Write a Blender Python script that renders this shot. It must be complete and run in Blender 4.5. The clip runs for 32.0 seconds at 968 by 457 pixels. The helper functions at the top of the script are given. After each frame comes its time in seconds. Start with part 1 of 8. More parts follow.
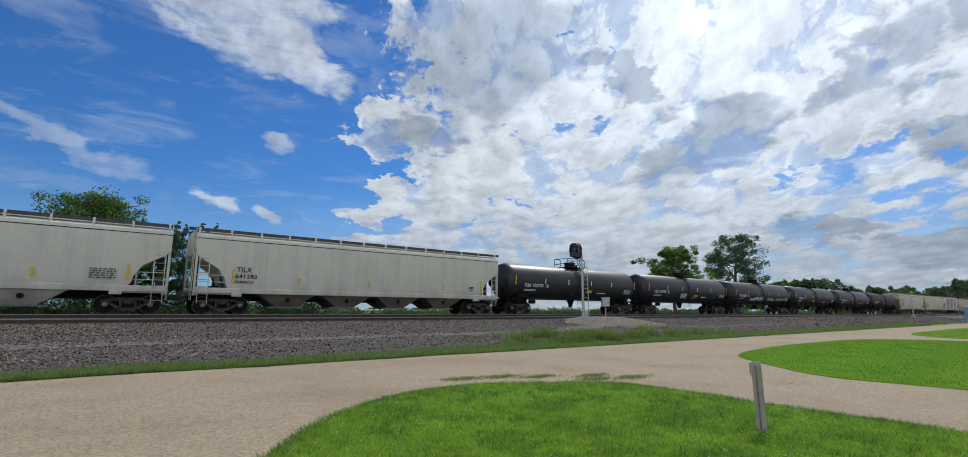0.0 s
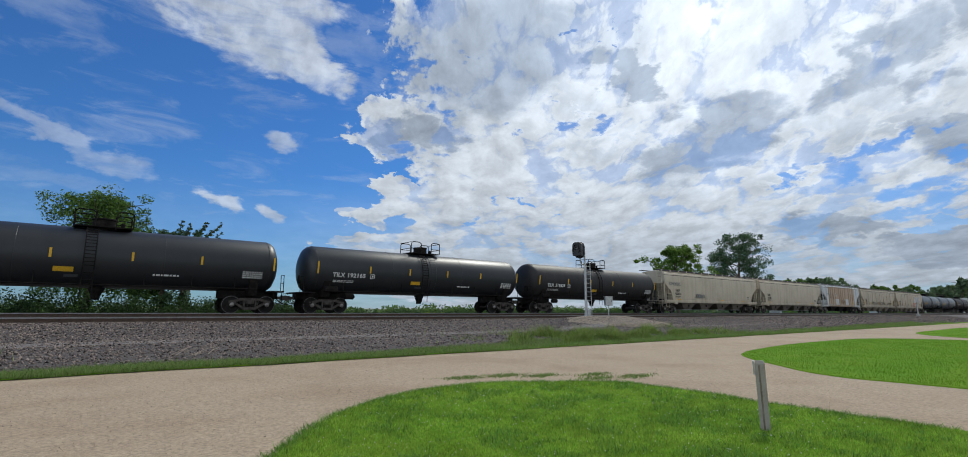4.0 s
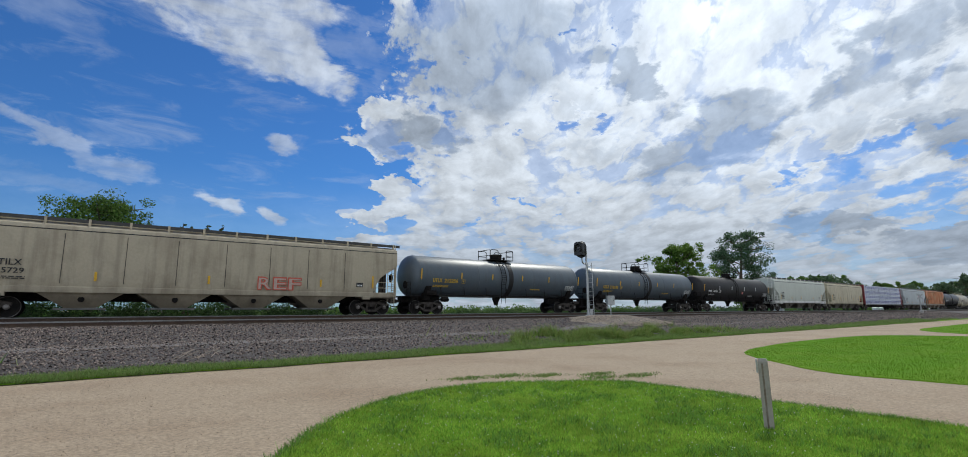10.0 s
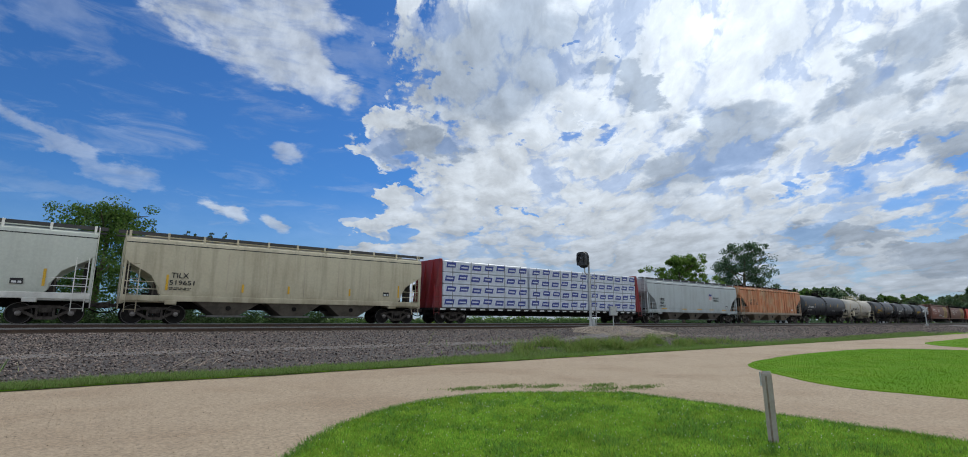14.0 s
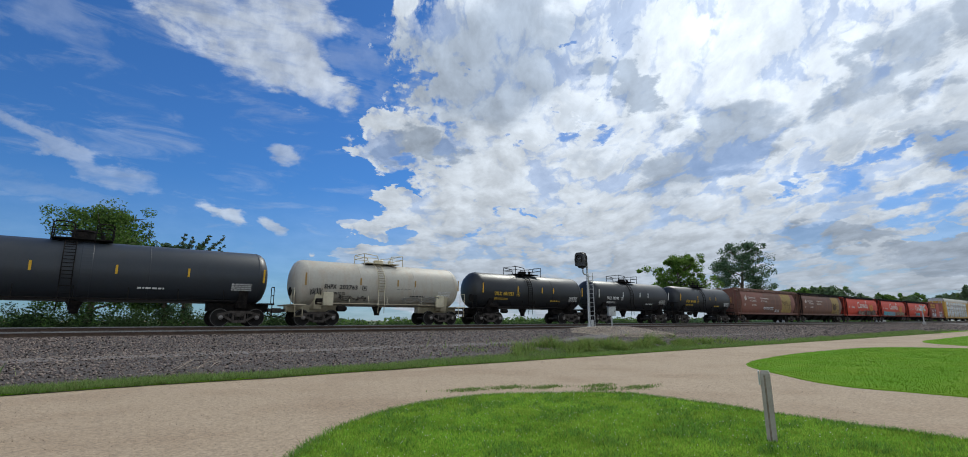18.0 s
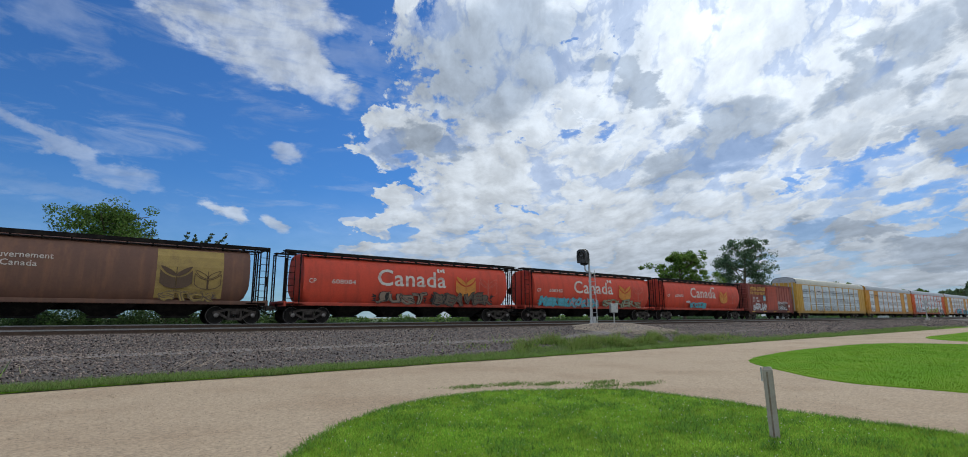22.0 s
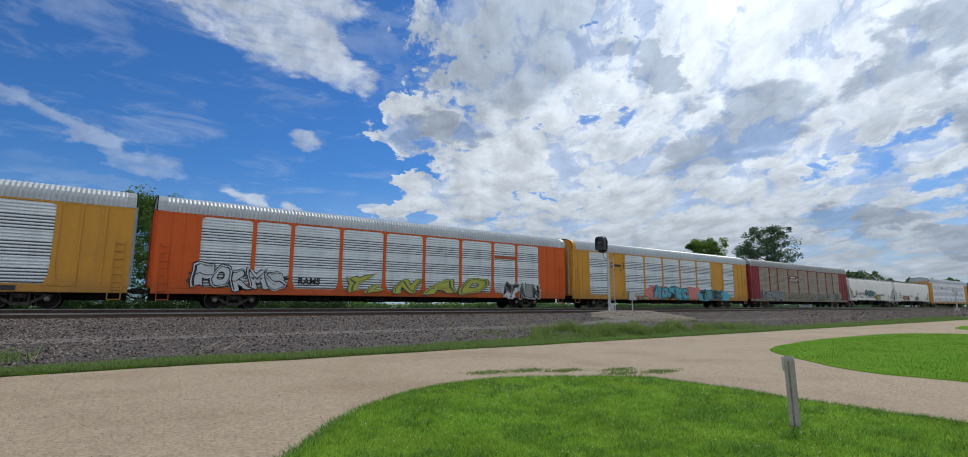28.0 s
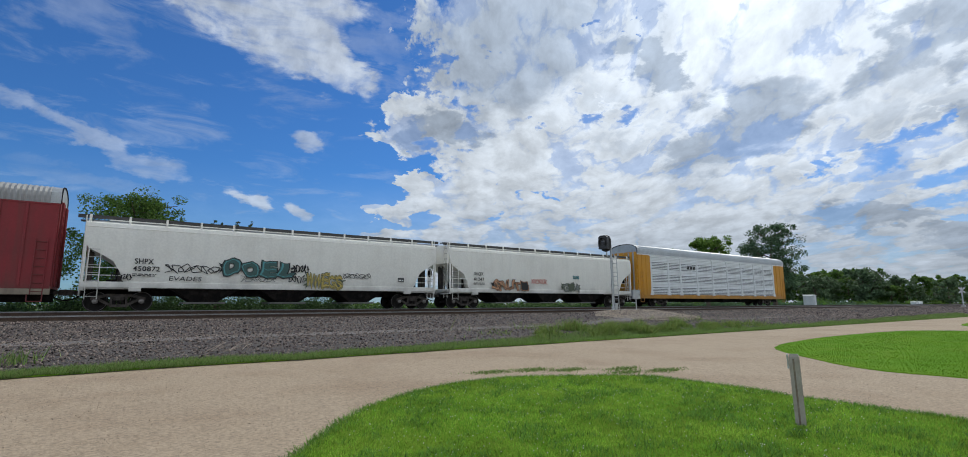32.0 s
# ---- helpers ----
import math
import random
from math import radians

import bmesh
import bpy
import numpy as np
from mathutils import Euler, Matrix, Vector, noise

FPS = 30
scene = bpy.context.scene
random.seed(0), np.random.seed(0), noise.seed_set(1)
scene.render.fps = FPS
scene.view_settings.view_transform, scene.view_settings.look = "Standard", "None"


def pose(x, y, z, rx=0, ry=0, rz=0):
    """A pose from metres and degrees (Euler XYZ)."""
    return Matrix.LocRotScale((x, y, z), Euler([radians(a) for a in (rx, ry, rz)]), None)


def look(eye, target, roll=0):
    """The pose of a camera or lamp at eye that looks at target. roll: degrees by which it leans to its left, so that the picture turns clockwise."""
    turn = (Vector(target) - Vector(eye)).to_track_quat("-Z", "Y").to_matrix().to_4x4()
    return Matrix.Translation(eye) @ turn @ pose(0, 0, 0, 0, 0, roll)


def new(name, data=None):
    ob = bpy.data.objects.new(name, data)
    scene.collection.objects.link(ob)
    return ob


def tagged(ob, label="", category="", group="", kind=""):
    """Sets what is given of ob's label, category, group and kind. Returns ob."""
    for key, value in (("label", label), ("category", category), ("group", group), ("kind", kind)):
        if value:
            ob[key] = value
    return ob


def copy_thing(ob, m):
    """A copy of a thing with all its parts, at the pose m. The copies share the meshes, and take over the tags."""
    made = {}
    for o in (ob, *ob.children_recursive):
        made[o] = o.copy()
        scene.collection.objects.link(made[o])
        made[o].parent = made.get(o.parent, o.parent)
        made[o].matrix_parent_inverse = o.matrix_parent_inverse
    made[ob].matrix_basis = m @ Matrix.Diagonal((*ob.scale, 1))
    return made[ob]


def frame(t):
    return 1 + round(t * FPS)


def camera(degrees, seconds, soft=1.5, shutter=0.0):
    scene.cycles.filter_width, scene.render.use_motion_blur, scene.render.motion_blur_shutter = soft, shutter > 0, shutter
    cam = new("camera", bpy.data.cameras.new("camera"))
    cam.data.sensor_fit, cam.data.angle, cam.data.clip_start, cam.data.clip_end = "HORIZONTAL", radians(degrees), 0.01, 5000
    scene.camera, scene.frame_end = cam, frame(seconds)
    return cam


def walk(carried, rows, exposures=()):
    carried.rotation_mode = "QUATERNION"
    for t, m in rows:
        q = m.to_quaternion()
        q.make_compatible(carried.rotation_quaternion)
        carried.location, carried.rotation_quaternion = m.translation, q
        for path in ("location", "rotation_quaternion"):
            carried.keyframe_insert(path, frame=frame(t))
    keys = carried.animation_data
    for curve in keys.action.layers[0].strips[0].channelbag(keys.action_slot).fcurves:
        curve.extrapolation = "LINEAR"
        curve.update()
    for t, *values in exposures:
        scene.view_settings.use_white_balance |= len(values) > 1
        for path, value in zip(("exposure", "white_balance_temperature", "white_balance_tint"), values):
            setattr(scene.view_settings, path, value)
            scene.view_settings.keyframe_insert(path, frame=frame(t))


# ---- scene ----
# Camera: held in the hand at one spot, turning a little. Rows of seconds, turn to the right of +y, upward tilt, roll.
EYE = (0.0, 0.0, 1.5)
TURNS = (
    (0, 38.69, 9.14, -0.34), (0.5, 38.63, 9.18, -0.32), (1, 38.56, 9.22, -0.26), (1.5, 38.51, 9.16, -0.16),
    (2, 38.49, 9.05, -0.16), (2.5, 38.47, 9.04, -0.21), (3, 38.44, 8.93, -0.34), (3.5, 38.42, 8.96, -0.40),
    (5.5, 38.18, 9.34, -0.07), (6, 38.12, 9.41, -0.17), (6.5, 38.10, 9.41, -0.22), (7, 38.14, 9.26, -0.15),
    (7.5, 38.18, 9.06, 0.08), (8, 38.23, 8.94, 0.24), (8.5, 38.24, 8.90, 0.30), (9, 38.23, 8.89, 0.29), (9.5, 38.20, 8.94, 0.20),
    (10, 38.22, 9.07, 0.16), (10.5, 38.27, 9.25, 0.21), (11, 38.35, 9.40, 0.15), (11.5, 38.43, 9.63, 0.03),
    (12, 38.42, 9.85, -0.04), (12.5, 38.42, 10.00, -0.04), (13, 38.32, 10.08, -0.12), (13.5, 38.14, 10.14, -0.15),
    (14, 37.92, 10.14, -0.31), (14.5, 37.77, 10.13, -0.37), (16.5, 38.01, 10.18, -0.02), (17, 38.01, 10.26, 0.08),
    (17.5, 38.06, 10.30, 0.14), (18, 38.14, 10.26, 0.04), (18.5, 38.14, 10.16, -0.09), (19, 38.18, 10.03, -0.24),
    (19.5, 38.16, 9.92, -0.26), (20, 38.16, 9.92, -0.24), (20.5, 38.12, 9.94, -0.19), (21, 38.06, 10.02, -0.03),
    (21.5, 37.98, 10.01, 0.11), (22, 37.92, 9.94, 0.19), (22.5, 37.90, 9.88, 0.26), (23, 37.83, 9.72, 0.31),
    (23.5, 37.75, 9.52, 0.39), (24, 37.58, 9.06, 0.36), (24.5, 37.24, 7.33, 0.32), (25, 36.83, 7.20, 0.36),
    (25.5, 36.55, 7.56, 0.18), (27.5, 36.11, 8.43, -0.31), (28, 35.90, 8.47, -0.21), (28.5, 35.95, 8.37, -0.04),
    (29, 36.09, 8.25, 0.06), (29.5, 36.18, 8.12, 0.19), (30, 36.08, 8.12, 0.04), (30.5, 36.07, 8.09, 0.13),
    (31, 35.97, 8.15, 0.23), (31.5, 35.89, 8.22, 0.23), (32, 35.55, 8.44, 0.15),
)


def held(turn, tilt, roll):
    return pose(*EYE, 0, 0, -turn) @ pose(0, 0, 0, 90 + tilt) @ pose(0, 0, 0, 0, 0, -roll)


cam = camera(87.3, 32.0, soft=0.9)
walk(cam, [(t, held(a, b, c)) for t, a, b, c in TURNS], exposures=((0, 0.0, 6150, 5.5), (32, 0.0, 6150, 5.5)))

# Railway: the train's track and an empty one before it, both along x.
TRACK_Y, TRACK_Z = 30.66, 1.20
NEAR_Y, NEAR_Z = 26.26, 1.07
# Seconds and metres that the train has run to the left.
RUN = ((0, 0.00), (2, 43.92), (4, 88.21), (6, 132.70), (8, 177.27), (10, 221.85), (12, 266.38), (14, 310.86), (16, 355.28), (18, 399.66), (20, 444.01), (22, 488.37), (24, 532.76), (26, 577.17), (28, 621.61), (30, 666.03), (32, 710.38))
# Distances of the couplings from the plumb line before the camera at the start.
COUPLINGS = (-17.0, 4.09, 25.26, 43.05, 61.25, 79.52, 97.68, 115.72, 134.13, 155.78, 177.21, 195.13, 216.47, 238.2, 256.19, 274.43, 292.82,
             311.59, 328.84, 353.07, 371.75, 390.1, 408.48, 421.4, 434.42, 447.52, 460.42, 478.54, 496.64, 514.69, 532.65, 550.7,
             565.22, 593.89, 622.57, 651.15, 679.71, 708.37, 727.84, 747.77, 776.38)

# ---- light ----
SUN_TURN, SUN_HEIGHT = radians(68), radians(48)
SUN_WAY = (math.sin(SUN_TURN) * math.cos(SUN_HEIGHT), math.cos(SUN_TURN) * math.cos(SUN_HEIGHT), math.sin(SUN_HEIGHT))


def socket_math(tree, op, *ins, clamp=False):
    n = tree.nodes.new("ShaderNodeMath")
    n.operation, n.use_clamp = op, clamp
    for i, v in enumerate(ins):
        if isinstance(v, (int, float)):
            n.inputs[i].default_value = v
        else:
            tree.links.new(v, n.inputs[i])
    return n.outputs[0]


def map_range(tree, v, a, b, c=0.0, d=1.0):
    n = tree.nodes.new("ShaderNodeMapRange")
    n.interpolation_type = "SMOOTHSTEP"
    tree.links.new(v, n.inputs[0])
    for i, x in enumerate((a, b, c, d)):
        n.inputs[i + 1].default_value = x
    return n.outputs[0]


def mix_colour(tree, fac, a, b, blend="MIX"):
    n = tree.nodes.new("ShaderNodeMix")
    n.data_type, n.blend_type = "RGBA", blend
    for i, v in ((0, fac), (6, a), (7, b)):
        if isinstance(v, (int, float)):
            n.inputs[i].default_value = v
        elif isinstance(v, tuple):
            n.inputs[i].default_value = (*v, 1)[:4]
        else:
            tree.links.new(v, n.inputs[i])
    return n.outputs[2]


def noise_tex(tree, vec, scale, detail=4.0, rough=0.55, distort=0.0, offset=None):
    n = tree.nodes.new("ShaderNodeTexNoise")
    n.inputs["Scale"].default_value, n.inputs["Detail"].default_value = scale, detail
    n.inputs["Roughness"].default_value, n.inputs["Distortion"].default_value = rough, distort
    if offset is not None:
        m = tree.nodes.new("ShaderNodeVectorMath")
        m.operation = "ADD"
        m.inputs[1].default_value = offset
        tree.links.new(vec, m.inputs[0])
        vec = m.outputs[0]
    if vec is not None:
        tree.links.new(vec, n.inputs["Vector"])
    return n.outputs[0]


def make_world():
    world = bpy.data.worlds.new("sky")
    scene.world = world
    world.use_nodes = True
    t = world.node_tree
    t.nodes.clear()
    out, back = t.nodes.new("ShaderNodeOutputWorld"), t.nodes.new("ShaderNodeBackground")
    t.links.new(back.outputs[0], out.inputs[0])
    sky = t.nodes.new("ShaderNodeTexSky")
    sky.sky_type, sky.sun_disc = "NISHITA", False
    sky.sun_elevation, sky.sun_rotation = SUN_HEIGHT, SUN_TURN
    sky.air_density, sky.dust_density, sky.ozone_density = 1.1, 0.3, 2.5
    co = t.nodes.new("ShaderNodeTexCoord").outputs["Generated"]
    sep = t.nodes.new("ShaderNodeSeparateXYZ")
    t.links.new(co, sep.inputs[0])
    x, y, z = sep.outputs
    up = socket_math(t, "MAXIMUM", z, 0.0)
    turn = socket_math(t, "MULTIPLY", socket_math(t, "ARCTAN2", x, y), 180 / math.pi)
    high = socket_math(t, "MULTIPLY", socket_math(t, "ARCSINE", z), 180 / math.pi)

    # ragged rims: the places are shaken before the clouds are laid out
    shake = t.nodes.new("ShaderNodeCombineXYZ")
    t.links.new(socket_math(t, "MULTIPLY", turn, 0.1), shake.inputs[0])
    t.links.new(socket_math(t, "MULTIPLY", high, 0.18), shake.inputs[1])
    s1 = noise_tex(t, shake.outputs[0], 1.5, 7.0, 0.58, 0.2, (7.1, 2.2, 5.0))
    s2 = noise_tex(t, shake.outputs[0], 1.5, 7.0, 0.58, 0.2, (1.9, 8.4, 0.7))
    turn_s = socket_math(t, "ADD", turn, map_range(t, s1, 0.2, 0.8, -8.0, 8.0))
    high_s = socket_math(t, "ADD", high, map_range(t, s2, 0.2, 0.8, -4.5, 4.5))

    def puff(a, e, wa, we, lean=0.0, rag=0.5):
        """1 in the middle of a cloud at turn a and height e, falling to 0 at its rim."""
        ra = socket_math(t, "ADD", socket_math(t, "MULTIPLY", turn_s, rag), socket_math(t, "MULTIPLY", turn, 1 - rag))
        re = socket_math(t, "ADD", socket_math(t, "MULTIPLY", high_s, rag), socket_math(t, "MULTIPLY", high, 1 - rag))
        da, de = socket_math(t, "SUBTRACT", ra, a), socket_math(t, "SUBTRACT", re, e)
        de = socket_math(t, "ADD", de, socket_math(t, "MULTIPLY", da, lean))
        da, de = socket_math(t, "DIVIDE", da, wa), socket_math(t, "DIVIDE", de, we)
        r = socket_math(t, "ADD", socket_math(t, "MULTIPLY", da, da), socket_math(t, "MULTIPLY", de, de))
        return map_range(t, r, 1.0, 0.0)

    def top(*vals):
        v = vals[0]
        for w in vals[1:]:
            v = socket_math(t, "MAXIMUM", v, w)
        return v

    # cloud cells shrink towards the horizon; on the far side their rows climb away from it
    comb = t.nodes.new("ShaderNodeCombineXYZ")
    t.links.new(socket_math(t, "MULTIPLY", turn, 0.1), comb.inputs[0])
    level = socket_math(t, "MULTIPLY", socket_math(t, "LOGARITHM", socket_math(t, "ADD", up, 0.10), math.e), 3.4)
    climb = socket_math(t, "MULTIPLY", socket_math(t, "MAXIMUM", socket_math(t, "SUBTRACT", turn, 50.0), 0.0), -0.030)
    t.links.new(socket_math(t, "ADD", level, climb), comb.inputs[1])
    deck = comb.outputs[0]

    def moved(vec, dx, dy):
        m = t.nodes.new("ShaderNodeVectorMath")
        m.operation = "ADD"
        m.inputs[1].default_value = (dx, dy, 0.0)
        t.links.new(vec, m.inputs[0])
        return m.outputs[0]

    def heaps(vec):
        """Billowing cells with small lumps on them."""
        v = t.nodes.new("ShaderNodeTexVoronoi")
        v.voronoi_dimensions, v.feature, v.normalize = "2D", "F1", True
        v.inputs["Scale"].default_value, v.inputs["Detail"].default_value, v.inputs["Roughness"].default_value = 2.3, 3.0, 0.55
        w = t.nodes.new("ShaderNodeTexNoise")
        w.inputs["Scale"].default_value, w.inputs["Detail"].default_value, w.inputs["Roughness"].default_value = 2.0, 5.0, 0.6
        t.links.new(vec, w.inputs["Vector"])
        j = t.nodes.new("ShaderNodeVectorMath")
        j.operation = "MULTIPLY_ADD"
        j.inputs[1].default_value = (0.62, 0.62, 0.0)
        t.links.new(w.outputs["Color"], j.inputs[0])
        t.links.new(vec, j.inputs[2])
        t.links.new(j.outputs[0], v.inputs["Vector"])
        cell = map_range(t, v.outputs["Distance"], 0.52, 0.04)
        broad = noise_tex(t, vec, 0.66, 10.0, 0.58, 0.35)
        return socket_math(t, "ADD", socket_math(t, "MULTIPLY", broad, 0.66), socket_math(t, "MULTIPLY", cell, 0.34)), broad

    grain, n1 = heaps(deck)
    sunny, _ = heaps(moved(deck, 0.07, 0.11))
    n2 = noise_tex(t, deck, 2.6, 8.0, 0.62, 0.3, (3.1, 1.7, 0.4))
    n3 = noise_tex(t, deck, 0.42, 5.0, 0.52, 0.3, (8.7, 2.6, 1.1))
    # the broad field of cloud, from the middle round behind the camera, with lobes along its near edge
    ragged = noise_tex(t, deck, 1.1, 8.0, 0.62, 0.0, (4.4, 6.1, 2.0))
    bend = socket_math(t, "ADD", turn, map_range(t, ragged, 0.25, 0.75, -7.0, 7.0))
    lobes = top(puff(28.5, 19.4, 7.2, 4.4, 0.1, 0.35), puff(28.2, 13.0, 5.0, 1.9, 0.2, 0.3), puff(25.5, 10.3, 5.0, 1.7, 0.25, 0.3), puff(27, 6.4, 9, 2.0, 0, 0.3))
    # cloud behind the camera is unseen, added to keep the fill light neutral
    field = top(map_range(t, bend, 21.5, 31.0), map_range(t, turn, -55.0, -95.0), map_range(t, lobes, 0.0, 0.55))
    dense = socket_math(t, "ADD", grain, map_range(t, field, 0.0, 1.0, -0.16, 0.33))
    # breaks in the deck, and its heavier banks
    gaps = top(puff(33.5, 21.8, 3.2, 1.3, 0.5, 0.5), puff(47.5, 19.9, 3.0, 1.4, 0, 0.9), puff(43, 11.6, 4.0, 1.0, 0, 0.9), puff(68.5, 13.0, 5.0, 0.8, -0.25, 0.5), puff(78.5, 14.2, 7.0, 1.5, -0.35, 0.7),
               puff(82, 9.6, 7.5, 2.0, -0.1, 0.5), puff(79, 7.3, 7, 0.8, 0, 0.5), puff(52.7, 30.7, 2.0, 1.0, 0, 0.9), puff(28, 16.0, 6, 0.9, 0.1, 0.6), puff(31.0, 25.5, 2.6, 4.0, 0, 0.9))
    dense = socket_math(t, "SUBTRACT", dense, socket_math(t, "MULTIPLY", gaps, 0.20))
    banks = top(puff(38.0, 29.0, 15.0, 9.5, -0.05, 0.3), puff(64.0, 17.3, 9.0, 4.2, -0.28, 0.5), puff(78, 22.0, 8, 4.0, -0.4, 0.5), puff(84, 15.2, 6.0, 3.6, 0, 0.5), puff(71.5, 7.6, 8.5, 1.7, 0, 0.4),
                puff(80, 5.6, 6, 1.5, 0, 0.4), puff(30.0, 19.0, 6, 2.8, 0, 0.6), puff(56, 25, 5, 4.0, 0.2, 0.7), puff(88, 25, 6, 6, 0, 0.5))
    mask = top(map_range(t, dense, 0.55, 0.80), socket_math(t, "MULTIPLY", map_range(t, field, 0.55, 1.0, 0.0, 0.66), socket_math(t, "SUBTRACT", 1.0, socket_math(t, "MULTIPLY", gaps, 0.75))))
    # single clouds in the open sky: a broad plume, thin streaks, small puffs
    fibre = t.nodes.new("ShaderNodeMapping")
    fibre.inputs["Rotation"].default_value, fibre.inputs["Scale"].default_value = (0, 0, 0.35), (0.75, 1.45, 1.0)
    t.links.new(shake.outputs[0], fibre.inputs[0])
    n4 = noise_tex(t, fibre.outputs[0], 1.7, 9.0, 0.62, 0.5, (1.7, 9.2, 3.3))
    bold = top(puff(15.0, 32.0, 8.0, 5.5, 0.3, 0.35), puff(5, 31.0, 14, 5.0, 0.30, 0.4), puff(13.5, 28.2, 8.5, 5.2, 0.45, 0.4), puff(18.0, 25.0, 4.6, 3.6, 0.25, 0.4))
    mix = socket_math(t, "ADD", bold, map_range(t, n4, 0.26, 0.74, -0.48, 0.30))
    mask = top(mask, map_range(t, mix, -0.1, 1.05, 0.0, 0.82))

    def thin(strength, soft, *clouds):
        f = socket_math(t, "ADD", top(*clouds), map_range(t, n4, 0.24, 0.76, -0.70, 0.25))
        return map_range(t, f, -0.12, soft, 0.0, strength)

    mask = top(mask, thin(0.44, 1.15, puff(-4, 14.9, 12, 1.6, 0.27, 0.4), puff(0.8, 13.0, 5.5, 2.0, 0.35, 0.3)),
               thin(0.20, 1.1, puff(-5, 25.0, 7, 3.2, 0.15, 0.5), puff(-4.5, 11.4, 8, 1.8, 0.2, 0.3), puff(25.5, 27.5, 5, 6.5, 0, 0.8), puff(-30, 28, 20, 12)),
               thin(0.60, 0.9, puff(16.0, 17.2, 2.6, 1.5, 0.2, 0.2)),
               thin(0.74, 0.8, puff(10.9, 10.9, 2.5, 1.3, 0.40, 0.22), puff(15.4, 10.0, 1.7, 1.2, 0.45, 0.15)))
    # a pale veil low over the horizon
    veil = socket_math(t, "MULTIPLY", map_range(t, high, 15.0, 3.0, 0.0, 0.80), map_range(t, turn, 10.0, 48.0, 0.22, 1.0))
    veil = socket_math(t, "MULTIPLY", veil, map_range(t, turn, 66.0, 80.0, 1.0, 0.72))
    mask = top(mask, veil)
    # thick cloud is grey underneath; rims and tops are white where the sun falls on them, whiter towards the veiled sun
    thick = socket_math(t, "MULTIPLY", map_range(t, dense, 0.76, 0.94), map_range(t, n3, 0.36, 0.60))
    n5 = noise_tex(t, deck, 0.95, 4.0, 0.48, 0.2, (2.2, 5.3, 7.7))
    heavy = map_range(t, socket_math(t, "ADD", banks, map_range(t, n5, 0.28, 0.72, -0.34, 0.34)), -0.10, 0.80, 0.0, 0.94)
    thick = top(socket_math(t, "MULTIPLY", thick, 0.55), heavy)
    thick = top(thick, map_range(t, high, 13.0, 4.0, 0.0, 0.60))
    sunward = t.nodes.new("ShaderNodeVectorMath")
    sunward.operation = "DOT_PRODUCT"
    t.links.new(co, sunward.inputs[0])
    sunward.inputs[1].default_value = SUN_WAY
    sky_boost = map_range(t, sunward.outputs["Value"], 0.74, 1.0, 0.0, 0.60)
    # unseen sky away from the sun is brightened to light the train's near side
    sky_boost = socket_math(t, "ADD", sky_boost, map_range(t, sunward.outputs["Value"], 0.10, -0.55, 0.0, 1.35))
    body = mix_colour(t, thick, (0.825, 0.855, 0.92), (0.425, 0.478, 0.575))
    relief = socket_math(t, "MULTIPLY", socket_math(t, "SUBTRACT", grain, sunny), 0.60)
    lit = socket_math(t, "ADD", socket_math(t, "ADD", map_range(t, n2, 0.36, 0.68, 0.84, 1.10), relief), sky_boost)
    lit = socket_math(t, "MAXIMUM", lit, 0.55)
    body = mix_colour(t, 1.0, body, lit, "MULTIPLY")
    clear = mix_colour(t, 1.0, sky.outputs[0], (0.036, 0.068, 0.113), "MULTIPLY")
    colour = mix_colour(t, mask, clear, body)
    t.links.new(colour, back.inputs[0])
    back.inputs[1].default_value = 0.80
    sun = new("sun", bpy.data.lights.new("sun", "SUN"))
    sun.data.energy, sun.data.angle, sun.data.color = 2.3, radians(12), (1.0, 0.93, 0.82)
    sun.matrix_basis = look(Vector(SUN_WAY) * 50, (0, 0, 0))


make_world()

# ---- materials ----


